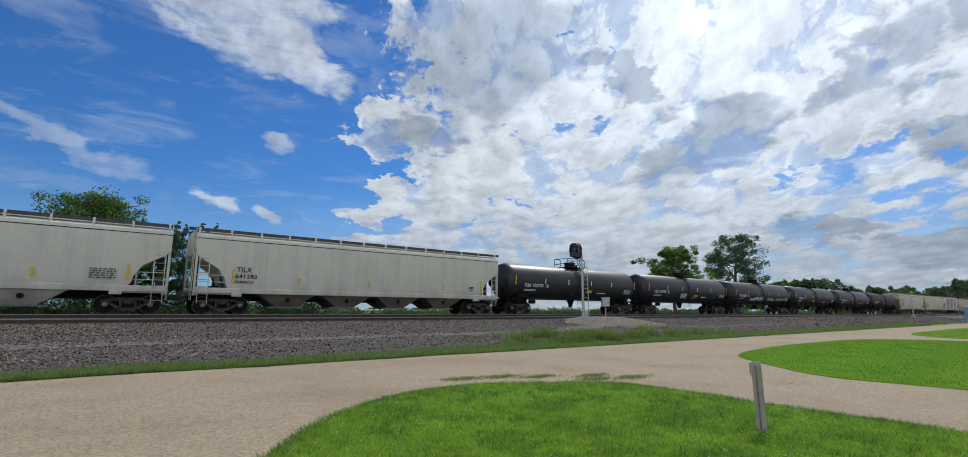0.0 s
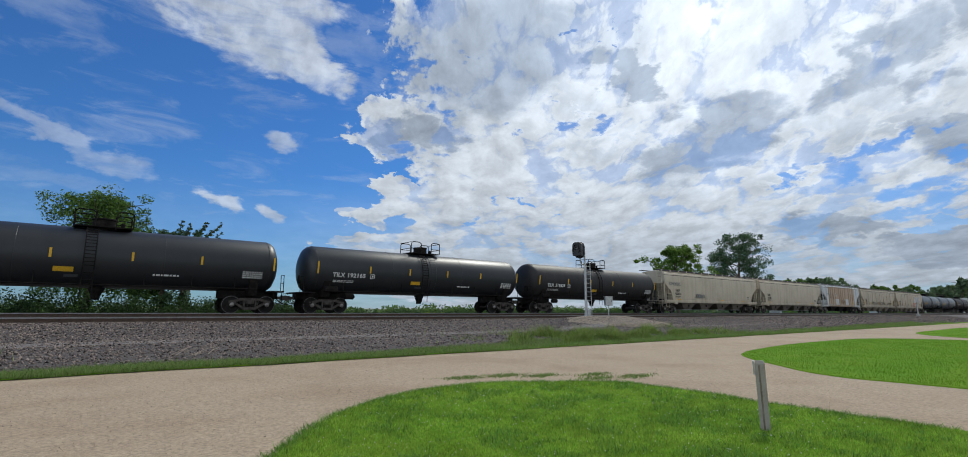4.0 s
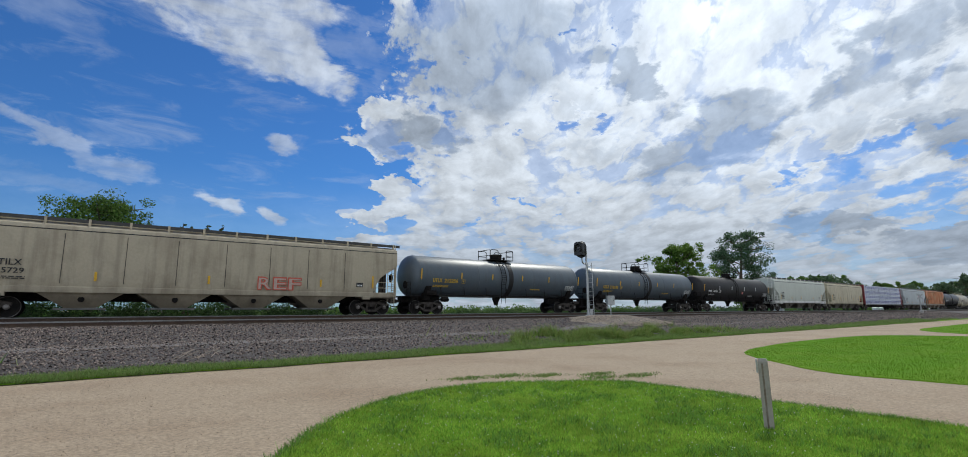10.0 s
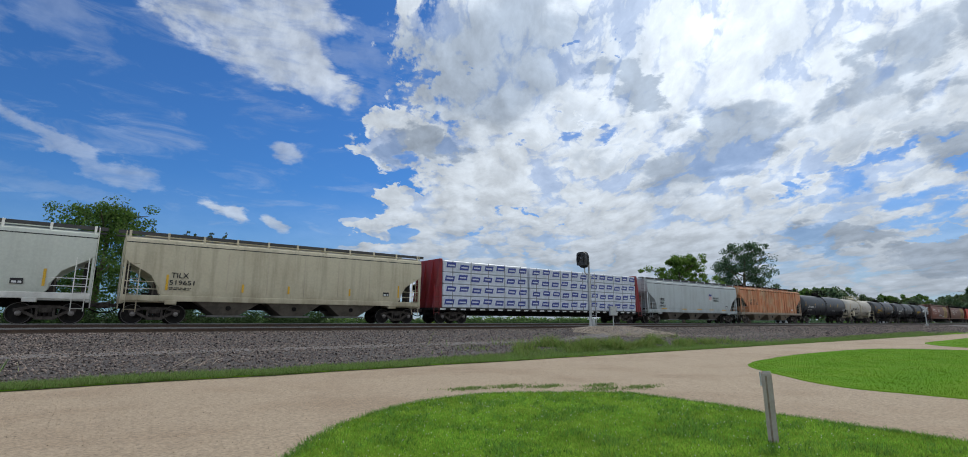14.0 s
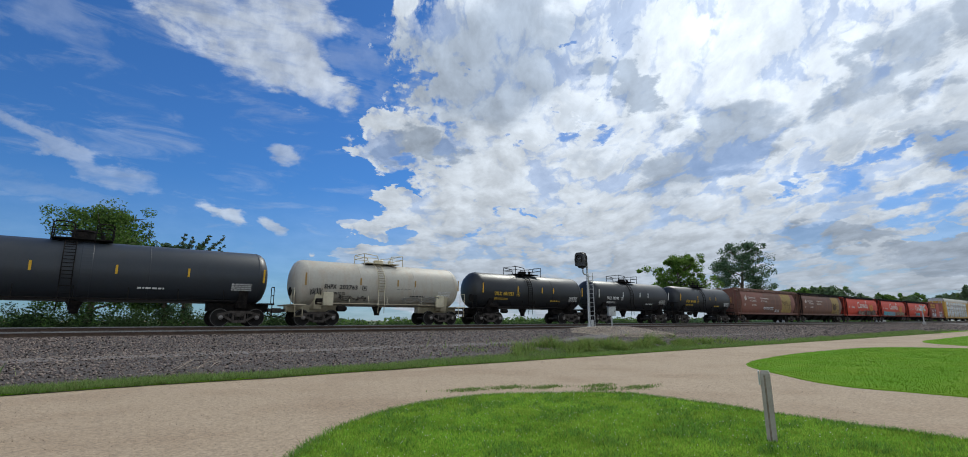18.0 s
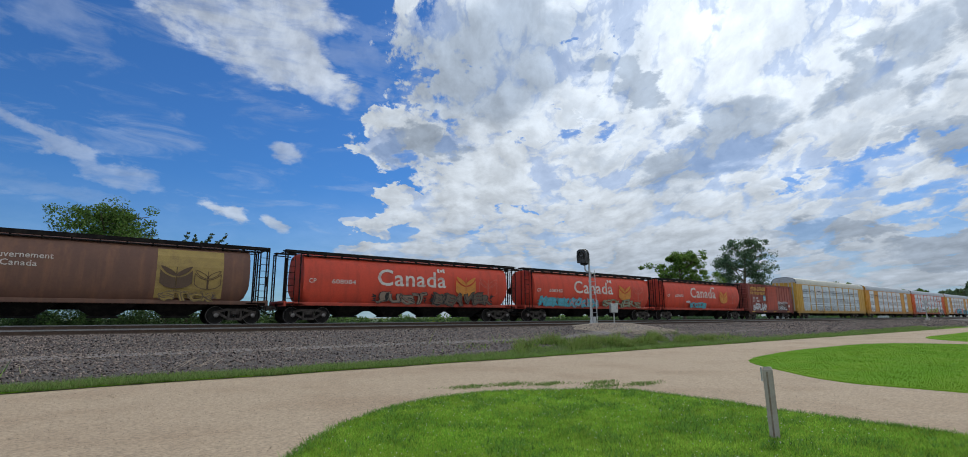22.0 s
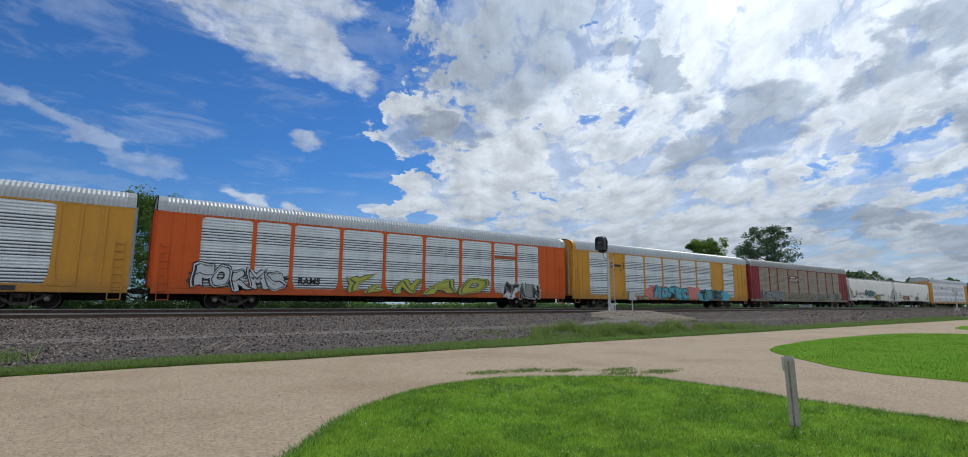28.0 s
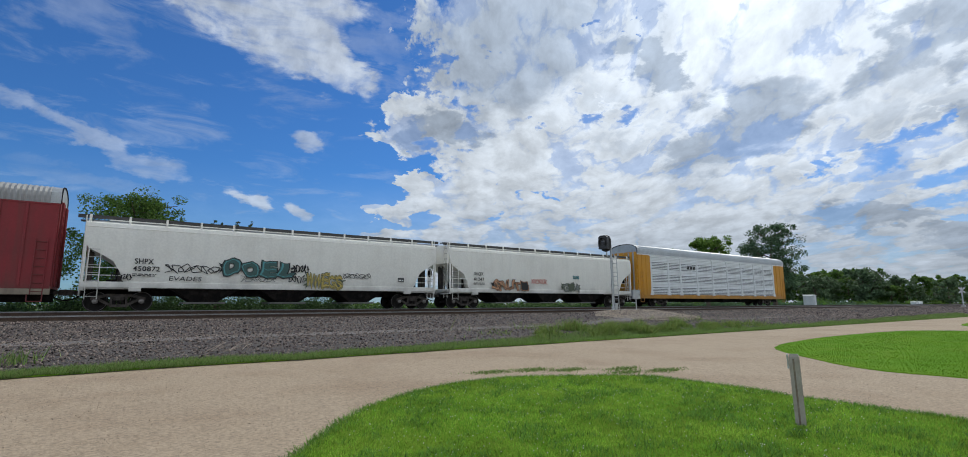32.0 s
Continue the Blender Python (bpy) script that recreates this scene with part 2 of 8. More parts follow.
def material(name, base, rough=0.7, metal=0.0, second=None, size=3.0, amount=0.5, fine=40.0, fine_amount=0.25, bump=0.0, bump_size=30.0,
             streak=None, streak_amount=0.0, spread=0.0, patch=(0.42, 0.66), dirt=None, dirt_top=0.0, dirt_amount=0.0, gloss=0.5):
    """A painted, worn or natural surface: patches of a second colour, fine grain, streaks that run down, relief; sizes per metre."""
    m = bpy.data.materials.new(name)
    m.use_nodes = True
    t = m.node_tree
    b = t.nodes["Principled BSDF"]
    co = t.nodes.new("ShaderNodeTexCoord").outputs["Object"]
    c = base
    colour = mix_colour(t, 0.0, c, c)
    if second:
        f = map_range(t, noise_tex(t, co, size, 6.0, 0.6, 0.3), *patch, 0.0, amount)
        colour = mix_colour(t, f, colour, second)
    if streak:
        mp = t.nodes.new("ShaderNodeMapping")
        mp.inputs["Scale"].default_value = (3.0, 3.0, 0.22)
        t.links.new(co, mp.inputs[0])
        f = map_range(t, noise_tex(t, mp.outputs[0], 0.75, 6.0, 0.62, 0.0, (1.3, 4.1, 2.2)), 0.46, 0.68, 0.0, streak_amount)
        colour = mix_colour(t, f, colour, streak)
    if dirt:
        sep = t.nodes.new("ShaderNodeSeparateXYZ")
        t.links.new(co, sep.inputs[0])
        wob = socket_math(t, "ADD", sep.outputs[2], socket_math(t, "MULTIPLY", noise_tex(t, co, 1.2, 5.0), 1.4))
        colour = mix_colour(t, map_range(t, wob, dirt_top + 1.5, dirt_top, 0.0, dirt_amount), colour, dirt)
    if fine_amount:
        g = map_range(t, noise_tex(t, co, fine, 5.0, 0.65), 0.25, 0.75, 1 - fine_amount, 1 + fine_amount)
        colour = mix_colour(t, 1.0, colour, g, "MULTIPLY")
    if spread:
        r = t.nodes.new("ShaderNodeObjectInfo").outputs["Random"]
        colour = mix_colour(t, 1.0, colour, map_range(t, r, 0.0, 1.0, 1 - spread, 1 + spread), "MULTIPLY")
    t.links.new(colour, b.inputs["Base Color"])
    b.inputs["Roughness"].default_value, b.inputs["Metallic"].default_value = rough, metal
    b.inputs["Specular IOR Level"].default_value = gloss
    if bump:
        n = t.nodes.new("ShaderNodeBump")
        n.inputs["Strength"].default_value = min(1.0, bump)
        n.inputs["Distance"].default_value = 0.02
        t.links.new(noise_tex(t, co, bump_size, 6.0, 0.65), n.inputs["Height"])
        t.links.new(n.outputs[0], b.inputs["Normal"])
    return m


def island(name, base, spread=0.5, hue=None, rough=0.8, hue_amount=0.6, through_light=0.0, patches=0.0, sheen=0.25):
    """Many small pieces in one mesh, each of its own shade."""
    m = bpy.data.materials.new(name)
    m.use_nodes = True
    t = m.node_tree
    b = t.nodes["Principled BSDF"]
    r = t.nodes.new("ShaderNodeNewGeometry").outputs["Random Per Island"]
    colour = mix_colour(t, 1.0, base, map_range(t, r, 0.0, 1.0, 1 - spread, 1 + spread), "MULTIPLY")
    if hue:
        s = socket_math(t, "FRACT", socket_math(t, "MULTIPLY", r, 17.31))
        colour = mix_colour(t, map_range(t, s, 0.3, 1.0, 0.0, hue_amount), colour, hue)
    if patches:
        co = t.nodes.new("ShaderNodeTexCoord").outputs["Object"]
        both = socket_math(t, "ADD", socket_math(t, "MULTIPLY", noise_tex(t, co, 0.8, 4.0), 0.5), socket_math(t, "MULTIPLY", noise_tex(t, co, 4.0, 4.0), 0.5))
        colour = mix_colour(t, 1.0, colour, map_range(t, both, 0.36, 0.64, 1 - patches, 1 + patches), "MULTIPLY")
    t.links.new(colour, b.inputs["Base Color"])
    b.inputs["Roughness"].default_value = rough
    b.inputs["Specular IOR Level"].default_value = sheen
    if through_light:
        tr, mx = t.nodes.new("ShaderNodeBsdfTranslucent"), t.nodes.new("ShaderNodeMixShader")
        t.links.new(colour, tr.inputs[0])
        mx.inputs[0].default_value = through_light
        t.links.new(b.outputs[0], mx.inputs[1])
        t.links.new(tr.outputs[0], mx.inputs[2])
        t.links.new(mx.outputs[0], t.nodes["Material Output"].inputs[0])
    return m
GRAVEL = material("pale_gravel", (0.345, 0.266, 0.182), 0.95, second=(0.225, 0.152, 0.092), size=0.35, patch=(0.42, 0.75), amount=0.6, fine=24.0, fine_amount=0.34, bump=0.5, bump_size=38)
FIELD = material("rough_grass", (0.05, 0.09, 0.025), 0.95, second=(0.10, 0.11, 0.04), size=0.15, amount=0.6, fine=4.0, fine_amount=0.4)
BALLAST = material("ballast_bed", (0.070, 0.061, 0.058), 0.95, second=(0.11, 0.095, 0.088), size=0.7, amount=0.5, fine=22.0, fine_amount=0.55, bump=1.0, bump_size=26)
RUST = material("rail_steel", (0.07, 0.045, 0.032), 0.7, 0.3, second=(0.11, 0.07, 0.045), size=5.0, amount=0.6)
SHINE = material("worn_railhead", (0.30, 0.29, 0.28), 0.35, 0.8, second=(0.15, 0.12, 0.10), size=3.0, amount=0.4)
TIE = material("timber_tie", (0.075, 0.06, 0.05), 0.9, second=(0.13, 0.11, 0.095), size=4.0, amount=0.6, spread=0.35, bump=0.5, bump_size=20)


class Shape:
    """Collects vertices and faces of one mesh."""

    def __init__(self):
        self.v, self.f = [], []

    def add(self, verts, faces):
        k = len(self.v)
        self.v += [tuple(p) for p in verts]
        self.f += [tuple(i + k for i in q) for q in faces]
        return self

    def box(self, x0, x1, y0, y1, z0, z1, bevel=0.0):
        if x1 < x0: x0, x1 = x1, x0
        if y1 < y0: y0, y1 = y1, y0
        if z1 < z0: z0, z1 = z1, z0
        if not bevel:
            v = [(x, y, z) for x in (x0, x1) for y in (y0, y1) for z in (z0, z1)]
            return self.add(v, [(0, 1, 3, 2), (4, 6, 7, 5), (0, 4, 5, 1), (2, 3, 7, 6), (0, 2, 6, 4), (1, 5, 7, 3)])
        b = min(bevel, (x1 - x0) * 0.45, (y1 - y0) * 0.45, (z1 - z0) * 0.45)
        v, idx = [], {}
        for i, x in enumerate((x0, x1)):
            for j, y in enumerate((y0, y1)):
                for k, z in enumerate((z0, z1)):
                    sx, sy, sz = (b if i == 0 else -b), (b if j == 0 else -b), (b if k == 0 else -b)
                    for n, q in enumerate(((x, y + sy, z + sz), (x + sx, y, z + sz), (x + sx, y + sy, z))):
                        idx[i, j, k, n] = len(v)
                        v.append(q)
        g = idx
        f = []
        for i in (0, 1):
            q = [g[i, 0, 0, 0], g[i, 1, 0, 0], g[i, 1, 1, 0], g[i, 0, 1, 0]]
            f.append(q if i else q[::-1])
            q = [g[0, i, 0, 1], g[0, i, 1, 1], g[1, i, 1, 1], g[1, i, 0, 1]]
            f.append(q if i else q[::-1])
            q = [g[0, 0, i, 2], g[1, 0, i, 2], g[1, 1, i, 2], g[0, 1, i, 2]]
            f.append(q if i else q[::-1])
        for a in (0, 1):
            for c in (0, 1):
                f.append((g[0, a, c, 1], g[1, a, c, 1], g[1, a, c, 2], g[0, a, c, 2]))
                f.append((g[a, 0, c, 0], g[a, 1, c, 0], g[a, 1, c, 2], g[a, 0, c, 2]))
                f.append((g[a, c, 0, 0], g[a, c, 1, 0], g[a, c, 1, 1], g[a, c, 0, 1]))
        for i in (0, 1):
            for j in (0, 1):
                for k in (0, 1):
                    f.append((g[i, j, k, 0], g[i, j, k, 1], g[i, j, k, 2]))
        return self.add(v, f)

    def tube(self, a, b, r, n=8, r2=None, caps=True):
        a, b = Vector(a), Vector(b)
        d = (b - a).normalized()
        u = d.orthogonal().normalized()
        w = d.cross(u)
        r2 = r if r2 is None else r2
        v = []
        for p, q in ((a, r), (b, r2)):
            v += [p + (u * math.cos(2 * math.pi * i / n) + w * math.sin(2 * math.pi * i / n)) * q for i in range(n)]
        f = [(i, (i + 1) % n, n + (i + 1) % n, n + i) for i in range(n)]
        if caps:
            f += [tuple(range(n))[::-1], tuple(range(n, 2 * n))]
        return self.add(v, f)

    def rod(self, pts, r, n=6):
        for a, b in zip(pts, pts[1:]):
            self.tube(a, b, r, n)
        return self

    def lathe(self, prof, origin, axis="x", n=24, caps=True):
        """prof: (along, radius) pairs, turned round an axis through origin."""
        v, o = [], Vector(origin)
        for s, r in prof:
            for i in range(n):
                c, q = math.cos(2 * math.pi * i / n) * r, math.sin(2 * math.pi * i / n) * r
                v.append(o + Vector({"x": (s, c, q), "y": (q, s, c), "z": (c, q, s)}[axis]))
        f = []
        for k in range(len(prof) - 1):
            f += [(k * n + i, k * n + (i + 1) % n, (k + 1) * n + (i + 1) % n, (k + 1) * n + i) for i in range(n)]
        if caps:
            f += [tuple(range(n))[::-1], tuple(range((len(prof) - 1) * n, len(prof) * n))]
        return self.add(v, f)

    def prism(self, poly, a, b, axis="y"):
        """A flat outline drawn out from a to b. axis y: outline in x, z; x: in y, z; z: in x, y."""
        n = len(poly)
        put = {"y": lambda p, s: (p[0], s, p[1]), "x": lambda p, s: (s, p[0], p[1]), "z": lambda p, s: (p[0], p[1], s)}[axis]
        v = [put(p, a) for p in poly] + [put(p, b) for p in poly]
        f = [(i, (i + 1) % n, n + (i + 1) % n, n + i) for i in range(n)] + [tuple(range(n))[::-1], tuple(range(n, 2 * n))]
        return self.add(v, f)

    def loft(self, rings, closed=True, caps=True):
        n = len(rings[0])
        v = [p for r in rings for p in r]
        f = []
        for k in range(len(rings) - 1):
            for i in range(n if closed else n - 1):
                j = (i + 1) % n
                f.append((k * n + i, k * n + j, (k + 1) * n + j, (k + 1) * n + i))
        if caps and closed:
            f += [tuple(range(n))[::-1], tuple(range((len(rings) - 1) * n, len(rings) * n))]
        return self.add(v, f)

    def mesh(self, name, mat=None, smooth=False):
        me = bpy.data.meshes.new(name)
        me.from_pydata(self.v, [], self.f)
        bm = bmesh.new()
        bm.from_mesh(me)
        bmesh.ops.recalc_face_normals(bm, faces=bm.faces)
        bm.to_mesh(me)
        bm.free()
        if mat:
            me.materials.append(mat)
        if smooth:
            me.shade_smooth()
            me.set_sharp_from_angle(angle=radians(38))
        me.update()
        return me


def part(name, shape, mat, parent, label="", smooth=False, at=None):
    """Links a shape or a ready mesh as one object under a thing or a part."""
    ob = new(name, shape if isinstance(shape, bpy.types.Mesh) else shape.mesh(name, mat, smooth))
    ob.parent = parent
    if at is not None:
        ob.matrix_basis = at if isinstance(at, Matrix) else Matrix.Translation(at)
    if label:
        tagged(ob, label)
    return ob


def raw_mesh(name, v, f, mat):
    me = bpy.data.meshes.new(name)
    me.from_pydata(v, [], f)
    if mat:
        me.materials.append(mat)
    me.update()
    return me


def thing(name, label, category, at=None, group="", kind=""):
    ob = new(name)
    if at is not None:
        ob.matrix_basis = at if isinstance(at, Matrix) else Matrix.Translation(at)
    return tagged(ob, label, category, group, kind)


# ---- ground ----
FAR = 2600.0


def lift(x, y):
    """Height of the ground: flat to the foot of the bank, up over the bank to the tracks, down again behind."""
    rough = 0.03 * noise.noise((x * 0.5, y * 0.5, 0.0))
    if y < 15.2:
        return 0.0
    if y < 24.0:
        u = (y - 15.2) / 8.8
        prof = 0.12 * min(1, u * 8) + 0.30 * min(1, max(0, u - 0.04) / 0.30) + 0.06 * min(1, max(0, u - 0.34) / 0.2) + 0.42 * min(1, max(0, u - 0.54) / 0.42)
        mound = 0.62 * math.exp(-((x - 26.6) / 4.2) ** 2 - ((y - 20.3) / 2.4) ** 2) * min(1.0, u * 4) * min(1.0, (1 - u) * 8)
        return min(1.06, 0.965 * prof + mound) + rough * min(1, u * 6)
    if y < 34.0:
        return 0.865 + 0.135 * min(1.0, max(0.0, y - 27.6)) + 0.3 * rough
    u = min(1.0, (y - 34.0) / 5.0)
    return 1.0 - 0.72 * u + rough


def sheet(name, xs, ys, mat, rise=0.0):
    v = [(x, y, lift(x, y) + rise) for y in ys for x in xs]
    n = len(xs)
    f = [(j * n + i, j * n + i + 1, (j + 1) * n + i + 1, (j + 1) * n + i) for j in range(len(ys) - 1) for i in range(n - 1)]
    ob = new(name, raw_mesh(name, v, f, mat))
    ob.data.shade_smooth()
    return ob


def steps(*stops):
    """Positions from stop to stop: (start, spacing), ..., end."""
    out = []
    for (a, d), nxt in zip(stops, stops[1:]):
        b = nxt[0] if isinstance(nxt, tuple) else nxt
        n = max(1, round((b - a) / d))
        out += [a + (b - a) * i / n for i in range(n)]
    return out + [stops[-1]]


XS = steps((-FAR, 400), (-200, 20), (-40, 1.0), (60, 3.0), (160, 12), (400, 200), FAR)
g = sheet("ground", XS, steps((-FAR, 400), (-60, 10), (-10, 2.0), (15.2, 0.25), (24.0, 1.0), (40, 5), (80, 60), (400, 300), FAR), GRAVEL, -0.02)
tagged(g, "pale tan gravel ground of the park road", "ground", kind="structure")
b = sheet("ballast", steps((-200, 20), (-40, 0.5), (60, 1.5), (160, 6), (900, 50), 1500), steps((15.4, 0.22), (24.0, 0.5), (34.5, 0.5), 36.0), BALLAST, 0.0)
tagged(b, "dark grey crushed stone bank under the tracks", "ballast", kind="structure")

# ---- train ----
BLACK = material("black_underframe", (0.013, 0.012, 0.012), 0.75, 0.0, second=(0.035, 0.029, 0.025), size=3.0, amount=0.6, fine=14.0, bump=0.2, gloss=0.05)
CAST = material("cast_truck_steel", (0.075, 0.064, 0.056), 0.85, 0.0, second=(0.035, 0.030, 0.026), size=6.0, amount=0.7, fine=18.0, bump=0.3, gloss=0.2)
WHEEL = material("wheel_steel", (0.014, 0.013, 0.012), 0.75, 0.0, second=(0.03, 0.025, 0.021), size=5.0, amount=0.5, gloss=0.2)
TREAD = material("bright_tread", (0.16, 0.15, 0.14), 0.5, 0.4, second=(0.05, 0.045, 0.04), size=3.0, amount=0.9)
HUB = material("bearing_cap", (0.22, 0.20, 0.185), 0.5, 0.5)
YELLOW = material("reflective_yellow", (0.72, 0.42, 0.02), 0.5, second=(0.45, 0.27, 0.04), size=9.0, amount=0.5)
WHITE_INK = material("white_stencil", (0.70, 0.70, 0.68), 0.7, second=(0.40, 0.40, 0.39), size=7.0, amount=0.5)
BLACK_INK = material("black_stencil", (0.02, 0.02, 0.022), 0.7, second=(0.07, 0.07, 0.065), size=7.0, amount=0.4)
YELLOW_INK = material("yellow_stencil", (0.62, 0.40, 0.04), 0.7, second=(0.35, 0.25, 0.07), size=7.0, amount=0.4)
# Bay colour set darker than the sides, holding the shadow under the car.
BAY = material("grimy_outlet_bay", (0.15, 0.13, 0.105), 0.85, second=(0.08, 0.07, 0.06), size=1.6, amount=0.7, fine=9.0, fine_amount=0.12, gloss=0.15)
GATE = material("outlet_gate_steel", (0.17, 0.165, 0.155), 0.7, 0.2, second=(0.09, 0.085, 0.08), size=3.0, amount=0.6)
GALV = material("galvanised_steel", (0.42, 0.44, 0.45), 0.5, 0.35, second=(0.30, 0.31, 0.32), size=2.5, amount=0.5)
# Shade of the hollow car ends put into the colour; side seams share it.
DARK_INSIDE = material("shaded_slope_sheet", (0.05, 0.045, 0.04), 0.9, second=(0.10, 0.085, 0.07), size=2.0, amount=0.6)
# Walkway colour holds the shade of its underside, seen from below.
DARK_BOARD = material("grimy_walkway_grating", (0.055, 0.055, 0.055), 0.8, 0.0, second=(0.09, 0.085, 0.08), size=2.5, amount=0.6)
PAINTS = {}


def paint(key, base, second, rough=0.55, dirt=(0.10, 0.085, 0.065), amount=0.45, streak=None, streak_amount=0.45, patch=(0.42, 0.66), dirt_amount=0.6, size=0.7, gloss=0.3):
    """Weathered car paint: large fading, streaks that run down the sides, road dirt low on the body."""
    if key not in PAINTS:
        PAINTS[key] = material(key, base, rough, second=second, size=size, amount=amount, fine=9.0, fine_amount=0.06, patch=patch,
                               streak=streak or dirt, streak_amount=streak_amount, dirt=dirt, dirt_top=1.0, dirt_amount=dirt_amount, bump=0.06, bump_size=3.0, gloss=gloss)
    return PAINTS[key]


def bar(sh, p, q, w, y0, y1):
    """A flat bar in the plane of the side, from p to q (x, z), w wide, y0 to y1 thick."""
    (ax, az), (bx, bz) = p, q
    n = math.hypot(bx - ax, bz - az) or 1
    ox, oz = -(bz - az) / n * w / 2, (bx - ax) / n * w / 2
    return sh.prism([(ax + ox, az + oz), (bx + ox, bz + oz), (bx - ox, bz - oz), (ax - ox, az - oz)], y0, y1)


def side_frame(y):
    s = Shape()
    a, b = y - 0.07, y + 0.07
    bar(s, (-0.95, 0.60), (-0.45, 0.74), 0.13, a, b)
    bar(s, (-0.46, 0.74), (0.46, 0.74), 0.13, a - 0.01, b + 0.01)
    bar(s, (0.95, 0.60), (0.45, 0.74), 0.13, a, b)
    bar(s, (-0.80, 0.56), (-0.30, 0.27), 0.12, a, b)
    bar(s, (0.80, 0.56), (0.30, 0.27), 0.12, a, b)
    bar(s, (-0.34, 0.25), (0.34, 0.25), 0.13, a - 0.02, b + 0.02)
    for x in (-0.30, 0.30):
        bar(s, (x, 0.25), (x * 0.95, 0.74), 0.09, a, b)
    for x in (-0.89, 0.89):
        s.box(x - 0.17, x + 0.17, a - 0.01, b + 0.01, 0.50, 0.66, 0.03)
        s.box(x - 0.12, x + 0.12, a, b, 0.38, 0.52, 0.03)
    return s.mesh("side_frame", CAST)


def spring_group(y):
    s = Shape()
    for x in (-0.17, 0.0, 0.17):
        s.lathe([(0.30 + 0.035 * i, 0.085 if i % 2 else 0.062) for i in range(9)], (x, y, 0), "z", 10)
    return s.mesh("spring", BLACK)


def wheel_mesh(side):
    """A wheel with its flange inward, dished plate and hub."""
    s = 1 if side > 0 else -1
    prof = [(0.06, 0.10), (0.05, 0.14), (0.015, 0.20), (0.02, 0.36), (0.055, 0.385), (0.06, 0.457), (-0.05, 0.463), (-0.065, 0.488), (-0.085, 0.480), (-0.085, 0.385), (-0.02, 0.36),
            (-0.02, 0.2), (-0.06, 0.14), (-0.06, 0.10)]
    return Shape().lathe([(a * s, r) for a, r in prof], (0, 0.76 * s, 0), "y", 28).mesh("wheel", WHEEL, True)


GEAR = {}


def add_truck(car, x):
    if not GEAR:
        GEAR["frames"] = [side_frame(-1.0), side_frame(1.0)]
        GEAR["springs"] = [spring_group(-1.0), spring_group(1.0)]
        b = Shape().box(-0.22, 0.22, -1.1, 1.1, 0.48, 0.72, 0.04).lathe([(0.70, 0.32), (0.80, 0.30)], (0, 0, 0), "z", 16)
        GEAR["bolster"] = b.mesh("bolster", CAST)
        br = Shape()
        for s in (-1, 1):
            br.box(s * 0.36 - 0.04, s * 0.36 + 0.04, -0.8, 0.8, 0.34, 0.42, 0.01)
        GEAR["brakes"] = br.mesh("brake_beam", BLACK)
        GEAR["axle"] = Shape().lathe([(-1.05, 0.07), (-0.7, 0.09), (0.7, 0.09), (1.05, 0.07)], (0, 0, 0), "y", 12).mesh("wheelset", CAST, True)
        GEAR["wheels"] = [wheel_mesh(-1), wheel_mesh(1)]
        GEAR["treads"] = [Shape().lathe([(0.045 * s, 0.4595), (0.063 * s, 0.4575), (0.0635 * s, 0.437), (0.055 * s, 0.432)], (0, 0.76 * s, 0), "y", 28, False).mesh("tread", TREAD, True) for s in (-1, 1)]
        GEAR["caps"] = [Shape().lathe([(1.00 * s, 0.115), (1.09 * s, 0.115), (1.12 * s, 0.085), (1.13 * s, 0.03)], (0, 0, 0), "y", 14).mesh("bearing_cap", HUB, True) for s in (-1, 1)]
    tr = part("truck", GEAR["bolster"], None, car, at=(x, 0, 0))
    for k in ("frames", "springs"):
        for me in GEAR[k]:
            part(me.name.split(".")[0], me, None, tr)
    part("brake_beam", GEAR["brakes"], None, tr)
    for s in (-1, 1):
        ws = part("wheelset", wheelset_mesh(), None, tr, at=(0.89 * s, 0, 0.457))
        WHEELSETS[s].append(ws)


WHEELSETS = {-1: [], 1: []}


def wheelset_mesh():
    """Axle, wheels, bright treads and bearing caps as one turning piece."""
    if "set" not in GEAR:
        me = bpy.data.meshes.new("wheelset")
        bm = bmesh.new()
        for src, k in ((GEAR["axle"], 0), *((m, 1) for m in GEAR["wheels"]), *((m, 2) for m in GEAR["treads"]), *((m, 3) for m in GEAR["caps"])):
            n = len(bm.faces)
            bm.from_mesh(src)
            bm.faces.ensure_lookup_table()
            for f in bm.faces[n:]:
                f.material_index = k
        bm.to_mesh(me)
        bm.free()
        for m in (CAST, WHEEL, TREAD, HUB):
            me.materials.append(m)
        GEAR["set"] = me
    return GEAR["set"]


def add_couplers(car, L, x_end):
    for s in (-1, 1):
        c = Shape().box(s * (x_end - 0.6), s * (L / 2 - 0.12), -0.07, 0.07, 0.78, 0.95, 0.02)
        c.box(s * (L / 2 - 0.28), s * (L / 2 + 0.04), -0.13, 0.12, 0.72, 1.0, 0.04)
        part("coupler", c, CAST, car)
        h = Shape()
        pts = [(s * (x_end - 0.1), -0.35, 0.85)] + [(s * (x_end - 0.1 + (L / 2 - x_end + 0.1) * i / 6), -0.3, 0.85 - 0.35 * math.sin(math.pi * i / 12) ** 0.7) for i in range(1, 7)]
        h.rod(pts, 0.03, 6)
        part("brake_hose", h, BLACK, car)


LETTERS = {}


